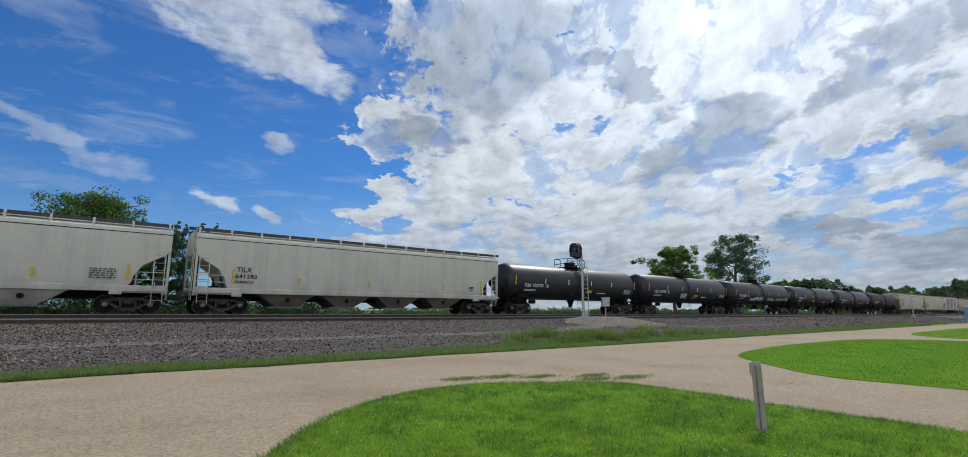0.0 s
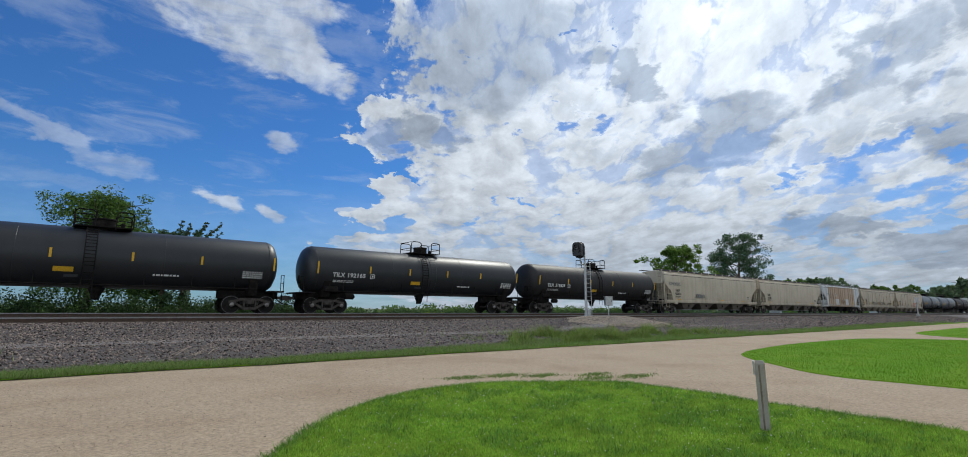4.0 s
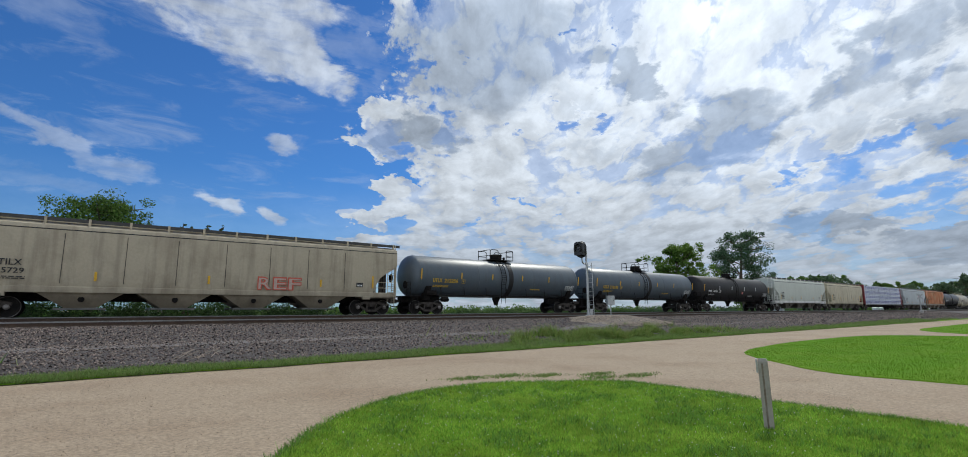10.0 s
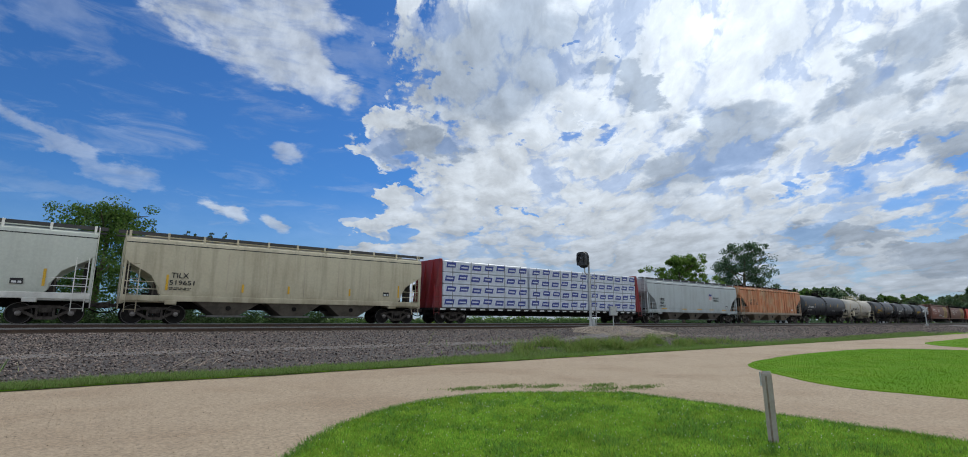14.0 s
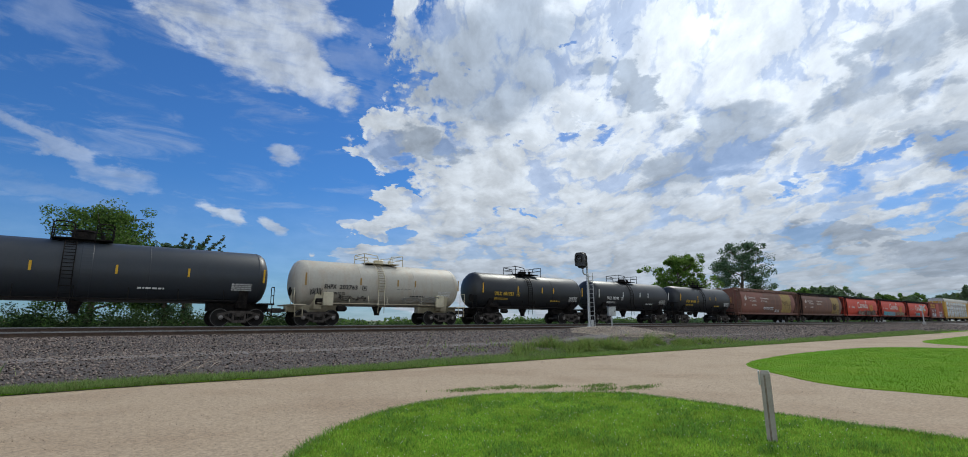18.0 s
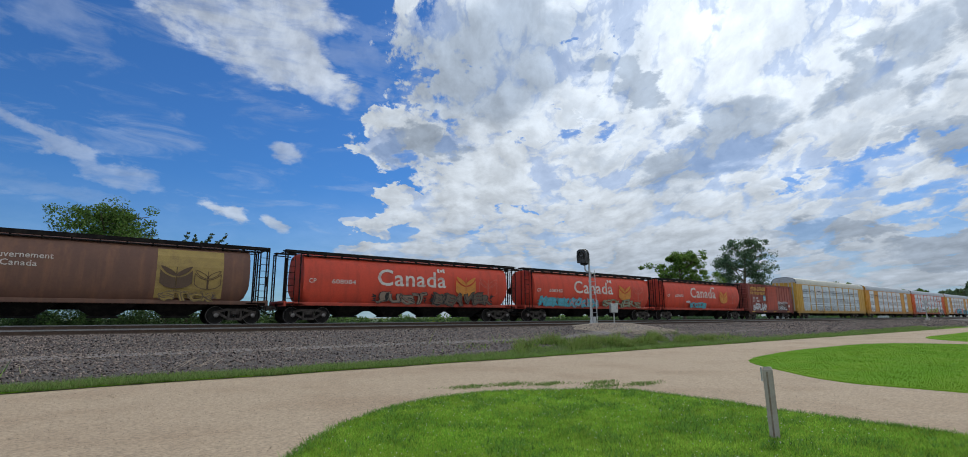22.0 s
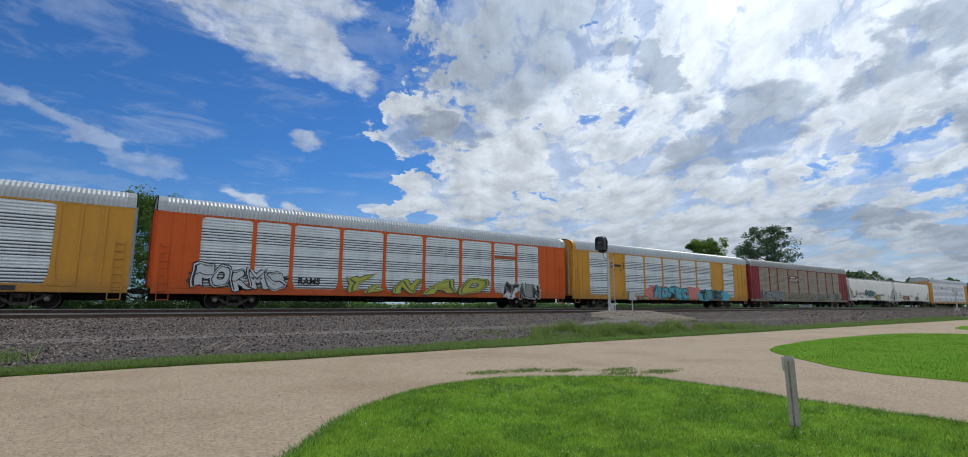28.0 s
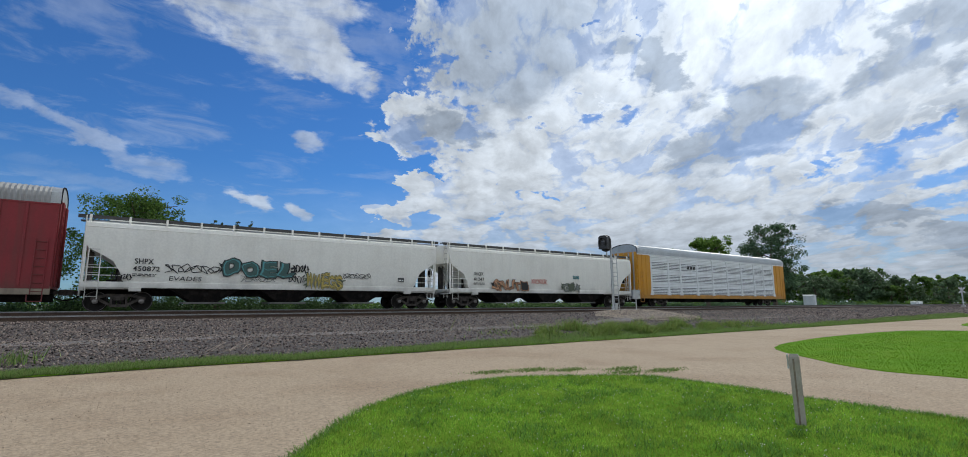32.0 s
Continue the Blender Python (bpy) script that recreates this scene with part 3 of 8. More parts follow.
def letter_mesh(text, mat, bold=0.0, shear=0.0, space=1.0, wild=0):
    """Writing as a flat mesh one wide and one high; wild swells and bends its strokes like spray lettering."""
    key = (text, mat.name, bold, shear, space, wild)
    if key not in LETTERS:
        cu = bpy.data.curves.new("lettering", "FONT")
        cu.body, cu.size, cu.offset, cu.shear, cu.space_character, cu.resolution_u = text, 1.0, bold, shear, space, 3
        cu.extrude = 0.004
        ob = bpy.data.objects.new("lettering", cu)
        me = bpy.data.meshes.new_from_object(ob)
        bpy.data.objects.remove(ob)
        me.materials.clear()
        me.materials.append(mat)
        xs, ys = [v.co.x for v in me.vertices], [v.co.y for v in me.vertices]
        x0, x1, y0, y1 = min(xs), max(xs), min(ys), max(ys)
        for v in me.vertices:
            v.co.x, v.co.y = (v.co.x - x0) / (x1 - x0), (v.co.y - y0) / (y1 - y0)
        if wild:
            bm = bmesh.new()
            bm.from_mesh(me)
            bmesh.ops.subdivide_edges(bm, edges=[e for e in bm.edges if e.calc_length() > 0.2], cuts=3)
            bm.to_mesh(me)
            bm.free()
            ph = wild * 1.7
            for v in me.vertices:
                x, y = v.co.x, v.co.y
                v.co.x = x + 0.08 * math.sin(4.2 * y + ph) + 0.06 * (x - 0.5) * math.sin(3 * y + 2 * ph)
                v.co.y = y + 0.07 * math.sin(4.0 * x + 1.3 * ph) + 0.04 * math.sin(11 * x + ph)
        LETTERS[key] = me
    return LETTERS[key]


def letter(car, text, x, z, w, h, mat, y=-1.56, lean=0.0, bold=0.012, shear=0.0, space=1.05, name="lettering", up=0.0):
    """Writing w wide and h high with its lower left corner at x, z on the side; lean tilts it back with a curved wall."""
    me = letter_mesh(text, mat, bold, shear, space)
    m = pose(x, y, z, 90 - lean, up, 0) @ Matrix.Diagonal((w, h, 1, 1))
    return part(name, me, None, car, at=m)


def tank_side(R, zc, z):
    """Place and lean of the near wall of a tank at height z."""
    d = max(-0.98, min(0.98, (z - zc) / R))
    return -R * math.sqrt(1 - d * d) - 0.008, math.degrees(math.asin(d))


def patch(car, x, z, w, h, mat, y=-1.56, lean=0.0, name="decal", label=""):
    """A thin painted plate with its lower left corner at x, z."""
    return part(name, Shape().box(0, w, 0, h, -0.002, 0.004), mat, car, label, at=pose(x, y, z, 90 - lean, 0, 0))


def blot(car, x, z, w, h, mat, y=-1.6, lean=0.0, seed=1, name="spray_patch"):
    """A ragged cloud of sprayed paint."""
    rnd = random.Random(seed)
    n = 22
    pts = []
    for k in range(n):
        a = 2 * math.pi * k / n
        r = rnd.uniform(0.78, 1.08)
        c, s = math.cos(a), math.sin(a)
        pts.append((w / 2 + w / 2 * r * math.copysign(abs(c) ** 0.6, c), h / 2 + h / 2 * r * math.copysign(abs(s) ** 0.6, s)))
    return part(name, Shape().prism(pts, 0, 0.004, "z"), mat, car, at=pose(x, y, z, 90 - lean, 0, 0))


def rows_of_bars(car, x, z, w, h, n, mat, y=-1.56, lean=0.0, seed=1, name="stencil_block"):
    """Small stencilling that cannot be read: rows of short bars."""
    rnd, s = random.Random(seed), Shape()
    for i in range(n):
        a, zz = 0.0, h * (n - 1 - i) / n
        while a < w:
            b = min(w, a + rnd.uniform(0.05, 0.22) * max(1, w / 1.2))
            s.box(a, b, zz, zz + h / n * 0.55, -0.002, 0.004)
            a = b + 0.05
    return tagged(part(name, s, mat, car, at=pose(x, y, z, 90 - lean, 0, 0)), kind="stuff")


def tag(car, text, x, z, w, h, fill, edge, y=-1.58, shear=0.0, lean=0.0, fat=0.06, inner=None):
    """Sprayed letters: a dark rim, a lighter body, thin strokes inside it and spikes at both ends, each letter at its own tilt."""
    rnd = random.Random(text)
    n = len(text)
    step, h = w / n, h * 0.52
    g = part("graffiti", Shape().box(0, 0.01, 0, 0.01, -0.002, 0.002), edge, car, at=pose(x, y, z + 0.10 * h, 90 - lean, 0, 0))
    for i, ch in enumerate(text):
        if ch == " ":
            continue
        sz, up, turn = rnd.uniform(0.92, 1.1), rnd.uniform(-0.06, 0.06) * h, rnd.uniform(-7, 7)
        for k, (mat, fatness, off, grow) in enumerate(((edge, fat + 0.035, 0.0, 1.09), (fill, fat, 0.005 + 0.001 * (i % 2), 1.0), (inner or edge, -0.030, 0.009, 0.90))):
            me = letter_mesh(ch, mat, fatness, shear, 1.0, 1 + (i * 3 + n) % 7)
            m = Matrix.Translation((i * step - step * 1.12 * (grow - 1) / 2, up - h * (grow - 1) / 2, off)) @ pose(0, 0, 0, 0, 0, turn) @ Matrix.Diagonal((step * 1.12 * grow, h * sz * grow, 1, 1))
            part("letter", me, None, g, at=m)
    if n > 2:
        for s in (0, 1):
            sp = Shape()
            for k in range(5):
                a = radians(rnd.uniform(110, 250) if s == 0 else rnd.uniform(-70, 70))
                r = rnd.uniform(0.3, 0.55) * h
                cx, cy = (0.1 * h if s == 0 else w - 0.1 * h), h * rnd.uniform(0.25, 0.8)
                sp.prism([(cx + 0.10 * h * math.cos(a + 1.6), cy + 0.10 * h * math.sin(a + 1.6)), (cx + r * math.cos(a), cy + r * math.sin(a)), (cx + 0.10 * h * math.cos(a - 1.6), cy + 0.10 * h * math.sin(a - 1.6))], -0.006, -0.002 + 0.0004 * k, "z")
            part("spray_spikes", sp, edge, g)


def scribble(car, x, z, w, h, mat, seed, y=-1.58, lean=0.0, r=0.022, turns=9):
    """A quick one-line spray tag that nobody could read."""
    rnd, s = random.Random(seed), Shape()
    pts = []
    for i in range(turns * 4):
        u = i / (turns * 4 - 1)
        pts.append((u * w + 0.09 * w * math.sin(u * turns * 6.3), h * (0.5 + 0.42 * math.sin(u * turns * 5.1 + seed) * rnd.uniform(0.6, 1.1)), 0.0))
    for a, b in zip(pts, pts[1:]):
        (ax, ay, _), (bx, by, _) = a, b
        n = math.hypot(bx - ax, by - ay) or 1
        ox, oy = -(by - ay) / n * r, (bx - ax) / n * r
        s.prism([(ax + ox, ay + oy), (bx + ox, by + oy), (bx - ox, by - oy), (ax - ox, ay - oy)], 0, 0.003, "z")
    return tagged(part("spray_tag", s, mat, car, at=pose(x, y, z, 90 - lean, 0, 0)), kind="stuff")


RUNGS = {}


def ladder(car, x, y, z0, z1, w, mat, along="x", gap=0.36, name="ladder"):
    """Two upright rails, and rungs of one shared mesh under them."""
    s = Shape()
    e = lambda k, z: (x + k, y, z) if along == "x" else (x, y + k, z)
    for k in (-w / 2, w / 2):
        s.tube(e(k, z0), e(k, z1), 0.022, 6)
    lad = part(name, s, mat, car)
    key = (round(w, 3), mat.name, along)
    if key not in RUNGS:
        d = (w / 2, 0, 0) if along == "x" else (0, w / 2, 0)
        RUNGS[key] = Shape().tube((-d[0], -d[1], 0), d, 0.017, 6).mesh("rung", mat)
    z = z0 + 0.12
    while z < z1:
        part("rung", RUNGS[key], None, lad, at=(x, y, z))
        z += gap
    return lad


def start_car(i, label, category):
    a, b = COUPLINGS[i], COUPLINGS[i + 1]
    ob = thing(category.replace(" ", "_"), label, category, (0.5 * (a + b), TRACK_Y, TRACK_Z), "cars of the freight train")
    CARS.append((ob, 0.5 * (a + b)))
    return ob, b - a


CARS = []


def trapezoid(x, wt, wb, zt, zb, yt=1.35, yb=0.45):
    r = lambda w, y, z: [(x - w, -y, z), (x + w, -y, z), (x + w, y, z), (x - w, y, z)]
    return Shape().loft([r(wb / 2, yb, zb), r(wt / 2, yt, zt)])


def hopper(i, label, coat, bays=4, sill=None, bay_coat=None, ink=None, ribs=(), H=4.12, square=False, gate=None, board=None):
    """A covered hopper car: bellied or ribbed sides, cut-away ends with ladders, outlet bays, a walkway on the roof."""
    car, L = start_car(i, label, "hopper car")
    sill, bay_coat, gate, board = sill or coat, bay_coat or coat, gate or GATE, board or DARK_BOARD
    E = L / 2 - 0.55
    cut = 1.65 if not square else 1.75

    def ring(x, zb):
        zs = (1.30, 1.75, 2.3, 2.85, 3.3, 3.7, H - 0.22, H - 0.06)
        ys = (1.44, 1.50, 1.535, 1.545, 1.54, 1.53, 1.51, 1.46) if not square else (1.49,) * 7 + (1.47,)
        near = [(x, -yy, max(z, zb)) for yy, z in zip(ys, zs)]
        top_ = [(x, -0.9, H + 0.14), (x, 0, H + 0.22), (x, 0.9, H + 0.14)]
        return near + top_ + [(x, -p[1], p[2]) for p in reversed(near)]

    zb_of = ((0.0, 3.05), (0.30, 2.80), (0.75, 2.55), (1.15, 2.25), (1.40, 1.85), (1.5, 1.5), (cut, 1.30)) if not square else ((0.0, 3.35), (0.05, 3.3), (cut - 0.1, 2.0), (cut, 1.30))
    rings = [ring(-E + d, z) for d, z in zb_of] + [ring(E - d, z) for d, z in reversed(zb_of)]
    part("body", Shape().loft(rings), coat, car, smooth=True)
    for s in (-1, 1):
        # slope sheets, gussets and centre posts wear the painted shade of the hollow end
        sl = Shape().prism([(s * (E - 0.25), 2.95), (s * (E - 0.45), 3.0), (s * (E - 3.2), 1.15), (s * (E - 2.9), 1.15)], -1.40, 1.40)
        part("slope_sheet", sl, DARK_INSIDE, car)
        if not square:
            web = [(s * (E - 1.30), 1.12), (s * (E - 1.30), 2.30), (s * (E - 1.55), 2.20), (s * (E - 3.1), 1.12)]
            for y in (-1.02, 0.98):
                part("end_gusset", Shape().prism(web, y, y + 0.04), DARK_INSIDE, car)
            part("gusset_flange", bar(Shape(), web[0], web[1], 0.06, -1.10, -0.94), bay_coat, car)
        pl = Shape().box(s * (E - cut - 0.6), s * E, -1.42, -0.3, 1.02, 1.14, 0.01).box(s * (E - cut - 0.6), s * E, 0.3, 1.42, 1.02, 1.14, 0.01).box(s * (E - 0.15), s * E, -1.45, 1.45, 0.95, 1.3, 0.02)
        part("end_platform", pl, sill, car)
        for y in (-1.44, 1.44):
            part("corner_post", Shape().box(s * (E - 0.10), s * E, y - 0.05, y + 0.05, 1.2, 3.3, 0.01), coat, car)
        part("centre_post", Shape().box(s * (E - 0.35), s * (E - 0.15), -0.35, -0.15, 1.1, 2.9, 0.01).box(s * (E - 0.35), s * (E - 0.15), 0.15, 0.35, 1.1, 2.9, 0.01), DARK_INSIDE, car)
        ladder(car, s * (E - 0.42), -1.53, 0.55, 2.95, 0.45, sill)
        ladder(car, s * (E + 0.03), -1.0, 0.7, H + 0.3, 0.42, sill, "y")
        rail = Shape().rod([(s * (E - cut - 0.2), -1.50, 2.0), (s * (E - 0.1), -1.50, 2.0)], 0.018).rod([(s * (E - cut + 0.2), -1.50, 1.65), (s * (E - 0.1), -1.50, 1.65)], 0.018)
        part("grab_iron", rail, sill, car)
    part("brake_cylinder", Shape().lathe([(0, 0.16), (0.5, 0.18), (0.55, 0.1)], (-E + 0.9, -0.35, 1.32), "x", 12), BLACK, car)
    part("brake_wheel", Shape().lathe([(0, 0.25), (0.03, 0.27), (0.06, 0.25)], (E + 0.06, -0.55, 2.35), "x", 16), BLACK, car)
    if square:
        part("side_sill", Shape().box(-E, E, -1.51, -1.40, 1.06, 1.30, 0.02).box(-E, E, 1.40, 1.51, 1.06, 1.30, 0.02), sill, car)
    else:
        part("side_sill", Shape().box(-E, E, -1.50, -1.38, 1.08, 1.36, 0.02).box(-E, E, 1.38, 1.50, 1.08, 1.36, 0.02), sill, car)
        for s in (-1, 1):
            part("jacking_pad", Shape().box(s * (E - cut - 0.65), s * (E - cut - 0.15), -1.53, -1.36, 0.92, 1.12, 0.02), sill, car)
    part("centre_sill", Shape().box(-E, E, -0.25, 0.25, 0.72, 1.1, 0.03), BLACK, car)
    span = 2 * (E - 3.0)
    for k in range(bays):
        x = -span / 2 + span * (k + 0.5) / bays
        w = min(3.25, span / bays * 0.93)
        bay = part("bay", trapezoid(x, w, 1.15, 1.12, 0.42, 1.38, 1.02), bay_coat, car)
        part("outlet_gate", Shape().box(x - 0.95, x + 0.95, -1.05, 1.05, 0.33, 0.42, 0.01), gate, bay)
        part("vent_plate", Shape().lathe([(0, 0.13), (0.03, 0.11)], (x, -1.27, 0.80), "y", 12), BLACK, bay)
    # roof
    # Black strip on most rounded cars stands in for the shadow under the roof.
    part("roof_edge", Shape().box(-E, E, -1.53, -1.42, H - 0.27, H - 0.225, 0.01), (coat if i > 36 else BLACK_INK) if not square else board, car)
    if ribs:
        for x in ribs:
            part("rib", Shape().box(x - 0.045, x + 0.045, -1.56, -1.48, 1.3, H - 0.08, 0.015), coat, car)
    part("walkway", Shape().box(-E - 0.35, E + 0.35, -1.17, -0.75, H + 0.27, H + 0.33).box(-E - 0.35, E + 0.35, -1.19, -1.17, H + 0.16, H + 0.33).box(-E - 0.35, E + 0.35, 0.75, 1.15, H + 0.28, H + 0.33), board, car)
    n = max(6, round(2 * E / 1.55))
    for k in range(n + 1):
        x = -E + 0.12 + (2 * E - 0.24) * k / n
        part("walkway_bracket", Shape().box(x - 0.05, x + 0.05, -1.24, -1.16, H - 0.04, H + 0.345, 0.01).box(x - 0.03, x + 0.03, -1.45, -1.2, H - 0.06, H + 0.02), sill, car)
    part("hatch", Shape().box(-E + 0.8, E - 0.8, -0.35, 0.35, H + 0.18, H + 0.34, 0.05), coat, car)
    add_couplers(car, L, E)
    for s in (-1, 1):
        add_truck(car, s * (L / 2 - 2.03))
    return car, E


def hopper_marks(car, E, mark, number, ink, plates=YELLOW, x=None, size=0.26, box=True):
    x = -E + 1.95 if x is None else x
    w = 0.19 * len(mark)
    letter(car, mark, x, 2.22, w, size, ink, -1.575)
    letter(car, number, x - 0.05, 1.88, 0.18 * len(number), size * 0.9, ink, -1.56)
    rows_of_bars(car, x - 0.05, 1.64, 0.95, 0.15, 2, ink, -1.545, seed=len(number))
    if box:
        patch(car, E - 2.75, 1.68, 0.42, 0.24, BLACK_INK, -1.55)
        rows_of_bars(car, E - 2.70, 1.72, 0.32, 0.16, 1, WHITE_INK, -1.556, seed=5)
    if plates:
        for k, xx in enumerate((-E + 1.75, -E + 5.2, -0.5, E - 5.0, E - 1.72)):
            patch(car, xx, 1.62, 0.10, 0.75 if k in (0, 4) else 0.42, plates, -1.556, name="reflector")


def tank(i, label, coat, ink, mark, number, R=1.42, zc=2.60, style="dome", frame_mat=None, wet=None, band=False, plates=YELLOW, dome_at=0.1, hazard=True):
    """A tank car: a barrel with domed ends on a stub frame, with the fittings on top, walkways, ladders and stripes."""
    car, L = start_car(i, label, "tank car")
    fr = frame_mat or BLACK
    E = L / 2 - 0.50
    T = E - 0.22
    prof = [(-T, 0.02), (-T + 0.02, 0.35 * R), (-T + 0.10, 0.65 * R), (-T + 0.24, 0.86 * R), (-T + 0.42, 0.965 * R), (-T + 0.62, R)]
    prof = prof + [(-T * 0.33, R), (T * 0.33, R)] + [(-a, r) for a, r in reversed(prof)]
    barrel = part("barrel", Shape().lathe(prof, (0, 0, zc), "x", 48), coat, car, smooth=True)
    for x in (-T + 0.64, -T * 0.33, T * 0.33, T - 0.64):
        part("weld_seam", Shape().lathe([(-0.02, R + 0.001), (-0.012, R + 0.008), (0.012, R + 0.008), (0.02, R + 0.001)], (x, 0, zc), "x", 48, False), coat, barrel)
    if band:
        part("tank_band", Shape().lathe([(-0.22, R + 0.003), (-0.2, R + 0.02), (0.2, R + 0.02), (0.22, R + 0.003)], (0.35, 0, zc), "x", 48, False), wet or coat, barrel)
    for s in (-1, 1):
        x = s * (L / 2 - 2.05)
        part("saddle", Shape().prism([(-1.25, 1.9), (-1.0, 0.95), (1.0, 0.95), (1.25, 1.9), (0.9, 1.45), (0, 1.2), (-0.9, 1.45)], x - 0.22, x + 0.22, "x"), fr, car)
        part("stub_sill", Shape().box(s * (L / 2 - 3.6), s * E, -0.28, 0.28, 0.78, 1.22, 0.03), fr, car)
        part("end_platform", Shape().box(s * (E - 0.75), s * E, -1.45, 1.45, 1.14, 1.22, 0.01), fr, car)
        hand = Shape()
        for y in (-1.42, -0.9):
            hand.tube((s * (E - 0.05), y, 1.2), (s * (E - 0.05), y, 2.1), 0.02, 6)
        hand.tube((s * (E - 0.05), -1.42, 2.1), (s * (E - 0.05), -0.9, 2.1), 0.02, 6)
        hand.tube((s * (E - 0.05), -1.42, 1.65), (s * (E - 0.05), -0.9, 1.65), 0.02, 6)
        part("handrail", hand, fr, car)
        st = Shape().box(s * (E - 0.55), s * (E - 0.12), -1.46, -1.40, 0.52, 0.56)
        for k in (0.55, 0.12):
            st.box(s * (E - k) - 0.02, s * (E - k) + 0.02, -1.46, -1.42, 0.52, 1.16)
        part("step", st, fr, car)
    # side running pipe and its hangers
    pipe = Shape().rod([(-T + 1.2, -1.30, 1.30), (T - 1.2, -1.30, 1.30)], 0.028)
    part("side_pipe", pipe, fr, car)
    for k in range(7):
        x = (-1 + 2 * (k + 0.5) / 7) * (T - 1.3)
        y0, _ = tank_side(R, zc, zc - 0.72)
        part("hanger", Shape().rod([(x, -1.30, 1.28), (x, y0 + 0.02, zc - 0.74)], 0.02), fr, car)
    part("brake_cylinder", Shape().lathe([(-0.35, 0.1), (-0.3, 0.17), (0.2, 0.17), (0.3, 0.08)], (-L / 2 + 3.6, -0.9, 1.0), "x", 12), BLACK, car)
    part("reservoir", Shape().lathe([(-0.45, 0.05), (-0.4, 0.2), (0.4, 0.2), (0.45, 0.05)], (-L / 2 + 2.3, -1.05, 1.42), "x", 14), BLACK, car)
    part("brake_wheel", Shape().lathe([(0, 0.24), (0.03, 0.26), (0.06, 0.24)], (-E - 0.02, -0.75, 1.95), "x", 16), BLACK, car)
    part("bottom_outlet", Shape().lathe([(0.62, 0.16), (0.85, 0.2), (zc - R + 0.05, 0.36)], (dome_at, 0, 0), "z", 14), BLACK, car)
    # fittings on top
    zt = zc + R
    top = part("top_platform", Shape().box(dome_at - 1.15, dome_at + 1.15, -0.75, 0.75, zt + 0.02, zt + 0.07), fr, car)
    if style == "dome":
        part("dome", Shape().lathe([(zt - 0.1, 0.46), (zt + 0.40, 0.46), (zt + 0.44, 0.50), (zt + 0.50, 0.48), (zt + 0.54, 0.2)], (dome_at, 0, 0), "z", 22), fr, car, smooth=True)
    else:
        part("manway", Shape().lathe([(zt - 0.1, 0.32), (zt + 0.22, 0.32), (zt + 0.26, 0.36), (zt + 0.32, 0.30)], (dome_at, 0, 0), "z", 18), fr, car, smooth=True)
    part("valve", Shape().lathe([(zt - 0.05, 0.09), (zt + 0.3, 0.09), (zt + 0.36, 0.05)], (dome_at + 0.75, -0.1, 0), "z", 10), fr, car)
    for k, (xa, xb) in enumerate(((-1.15, -0.35), (0.45, 1.15)) if R > 1.4 else ((-1.35, -0.45), (0.55, 1.40))):
        for y in (-0.74, 0.74):
            if R > 1.4:
                g = Shape().rod([(dome_at + xa, y, zt - 0.1), (dome_at + xa + 0.03, y, zt + 0.72), (dome_at + xa + 0.15, y, zt + 0.80), (dome_at + xb - 0.15, y, zt + 0.80), (dome_at + xb, y, zt + 0.70), (dome_at + xb, y, zt + 0.05)], 0.028)
            else:
                o, q = (xa, xb) if k == 0 else (xb, xa)
                g = Shape().rod([(dome_at + o, y, zt - 0.1), (dome_at + o, y, zt + 0.62), (dome_at + q, y, zt + 0.52), (dome_at + q + (0.15 if k == 0 else -0.15), y, zt + 0.05)], 0.028)
            part("guard_rail", g, fr, car)
            part("mid_rail", Shape().rod([(dome_at + xa, y, zt + 0.36), (dome_at + xb, y, zt + 0.36)], 0.02), fr, car)
        xx = xa if k == 0 else xb
        for z in (0.36, 0.62 if R < 1.4 else 0.78):
            part("cross_rail", Shape().rod([(dome_at + xx, -0.74, zt + z), (dome_at + xx, 0.74, zt + z)], 0.022), fr, car)
    # ladder that follows the barrel
    lad = Shape()
    arc = []
    for k in range(9):
        a = radians(-30 + 105 * k / 8)
        arc.append((-math.cos(a) * (R + 0.09), zc + math.sin(a) * (R + 0.09)))
    arc = [(-1.40, 0.75), (-1.42, 1.5)] + arc[1:]
    for xx in (dome_at - 0.62, dome_at - 0.20):
        lad.rod([(xx, y, z) for y, z in arc], 0.022)
    lad = part("ladder", lad, fr, car)
    key = (0.42, fr.name, "x")
    if key not in RUNGS:
        RUNGS[key] = Shape().tube((-0.21, 0, 0), (0.21, 0, 0), 0.017, 6).mesh("rung", fr)
    for (ya, za), (yb, zb) in zip(arc, arc[1:]):
        part("rung", RUNGS[key], None, lad, at=(dome_at - 0.41, (ya + yb) / 2, (za + zb) / 2))
        part("rung", RUNGS[key], None, lad, at=(dome_at - 0.41, yb, zb))
    # markings
    y, lean = tank_side(R, zc, 2.28)
    x0 = -T + 1.55
    cw = 0.19 if hazard else 0.17
    letter(car, mark, x0, 2.14, cw * len(mark), 0.27, ink, y, lean, 0.03)
    letter(car, number, x0 + cw * len(mark) + 0.18, 2.14, cw * len(number), 0.27, ink, y, lean, 0.03)
    y, lean = tank_side(R, zc, 1.93)
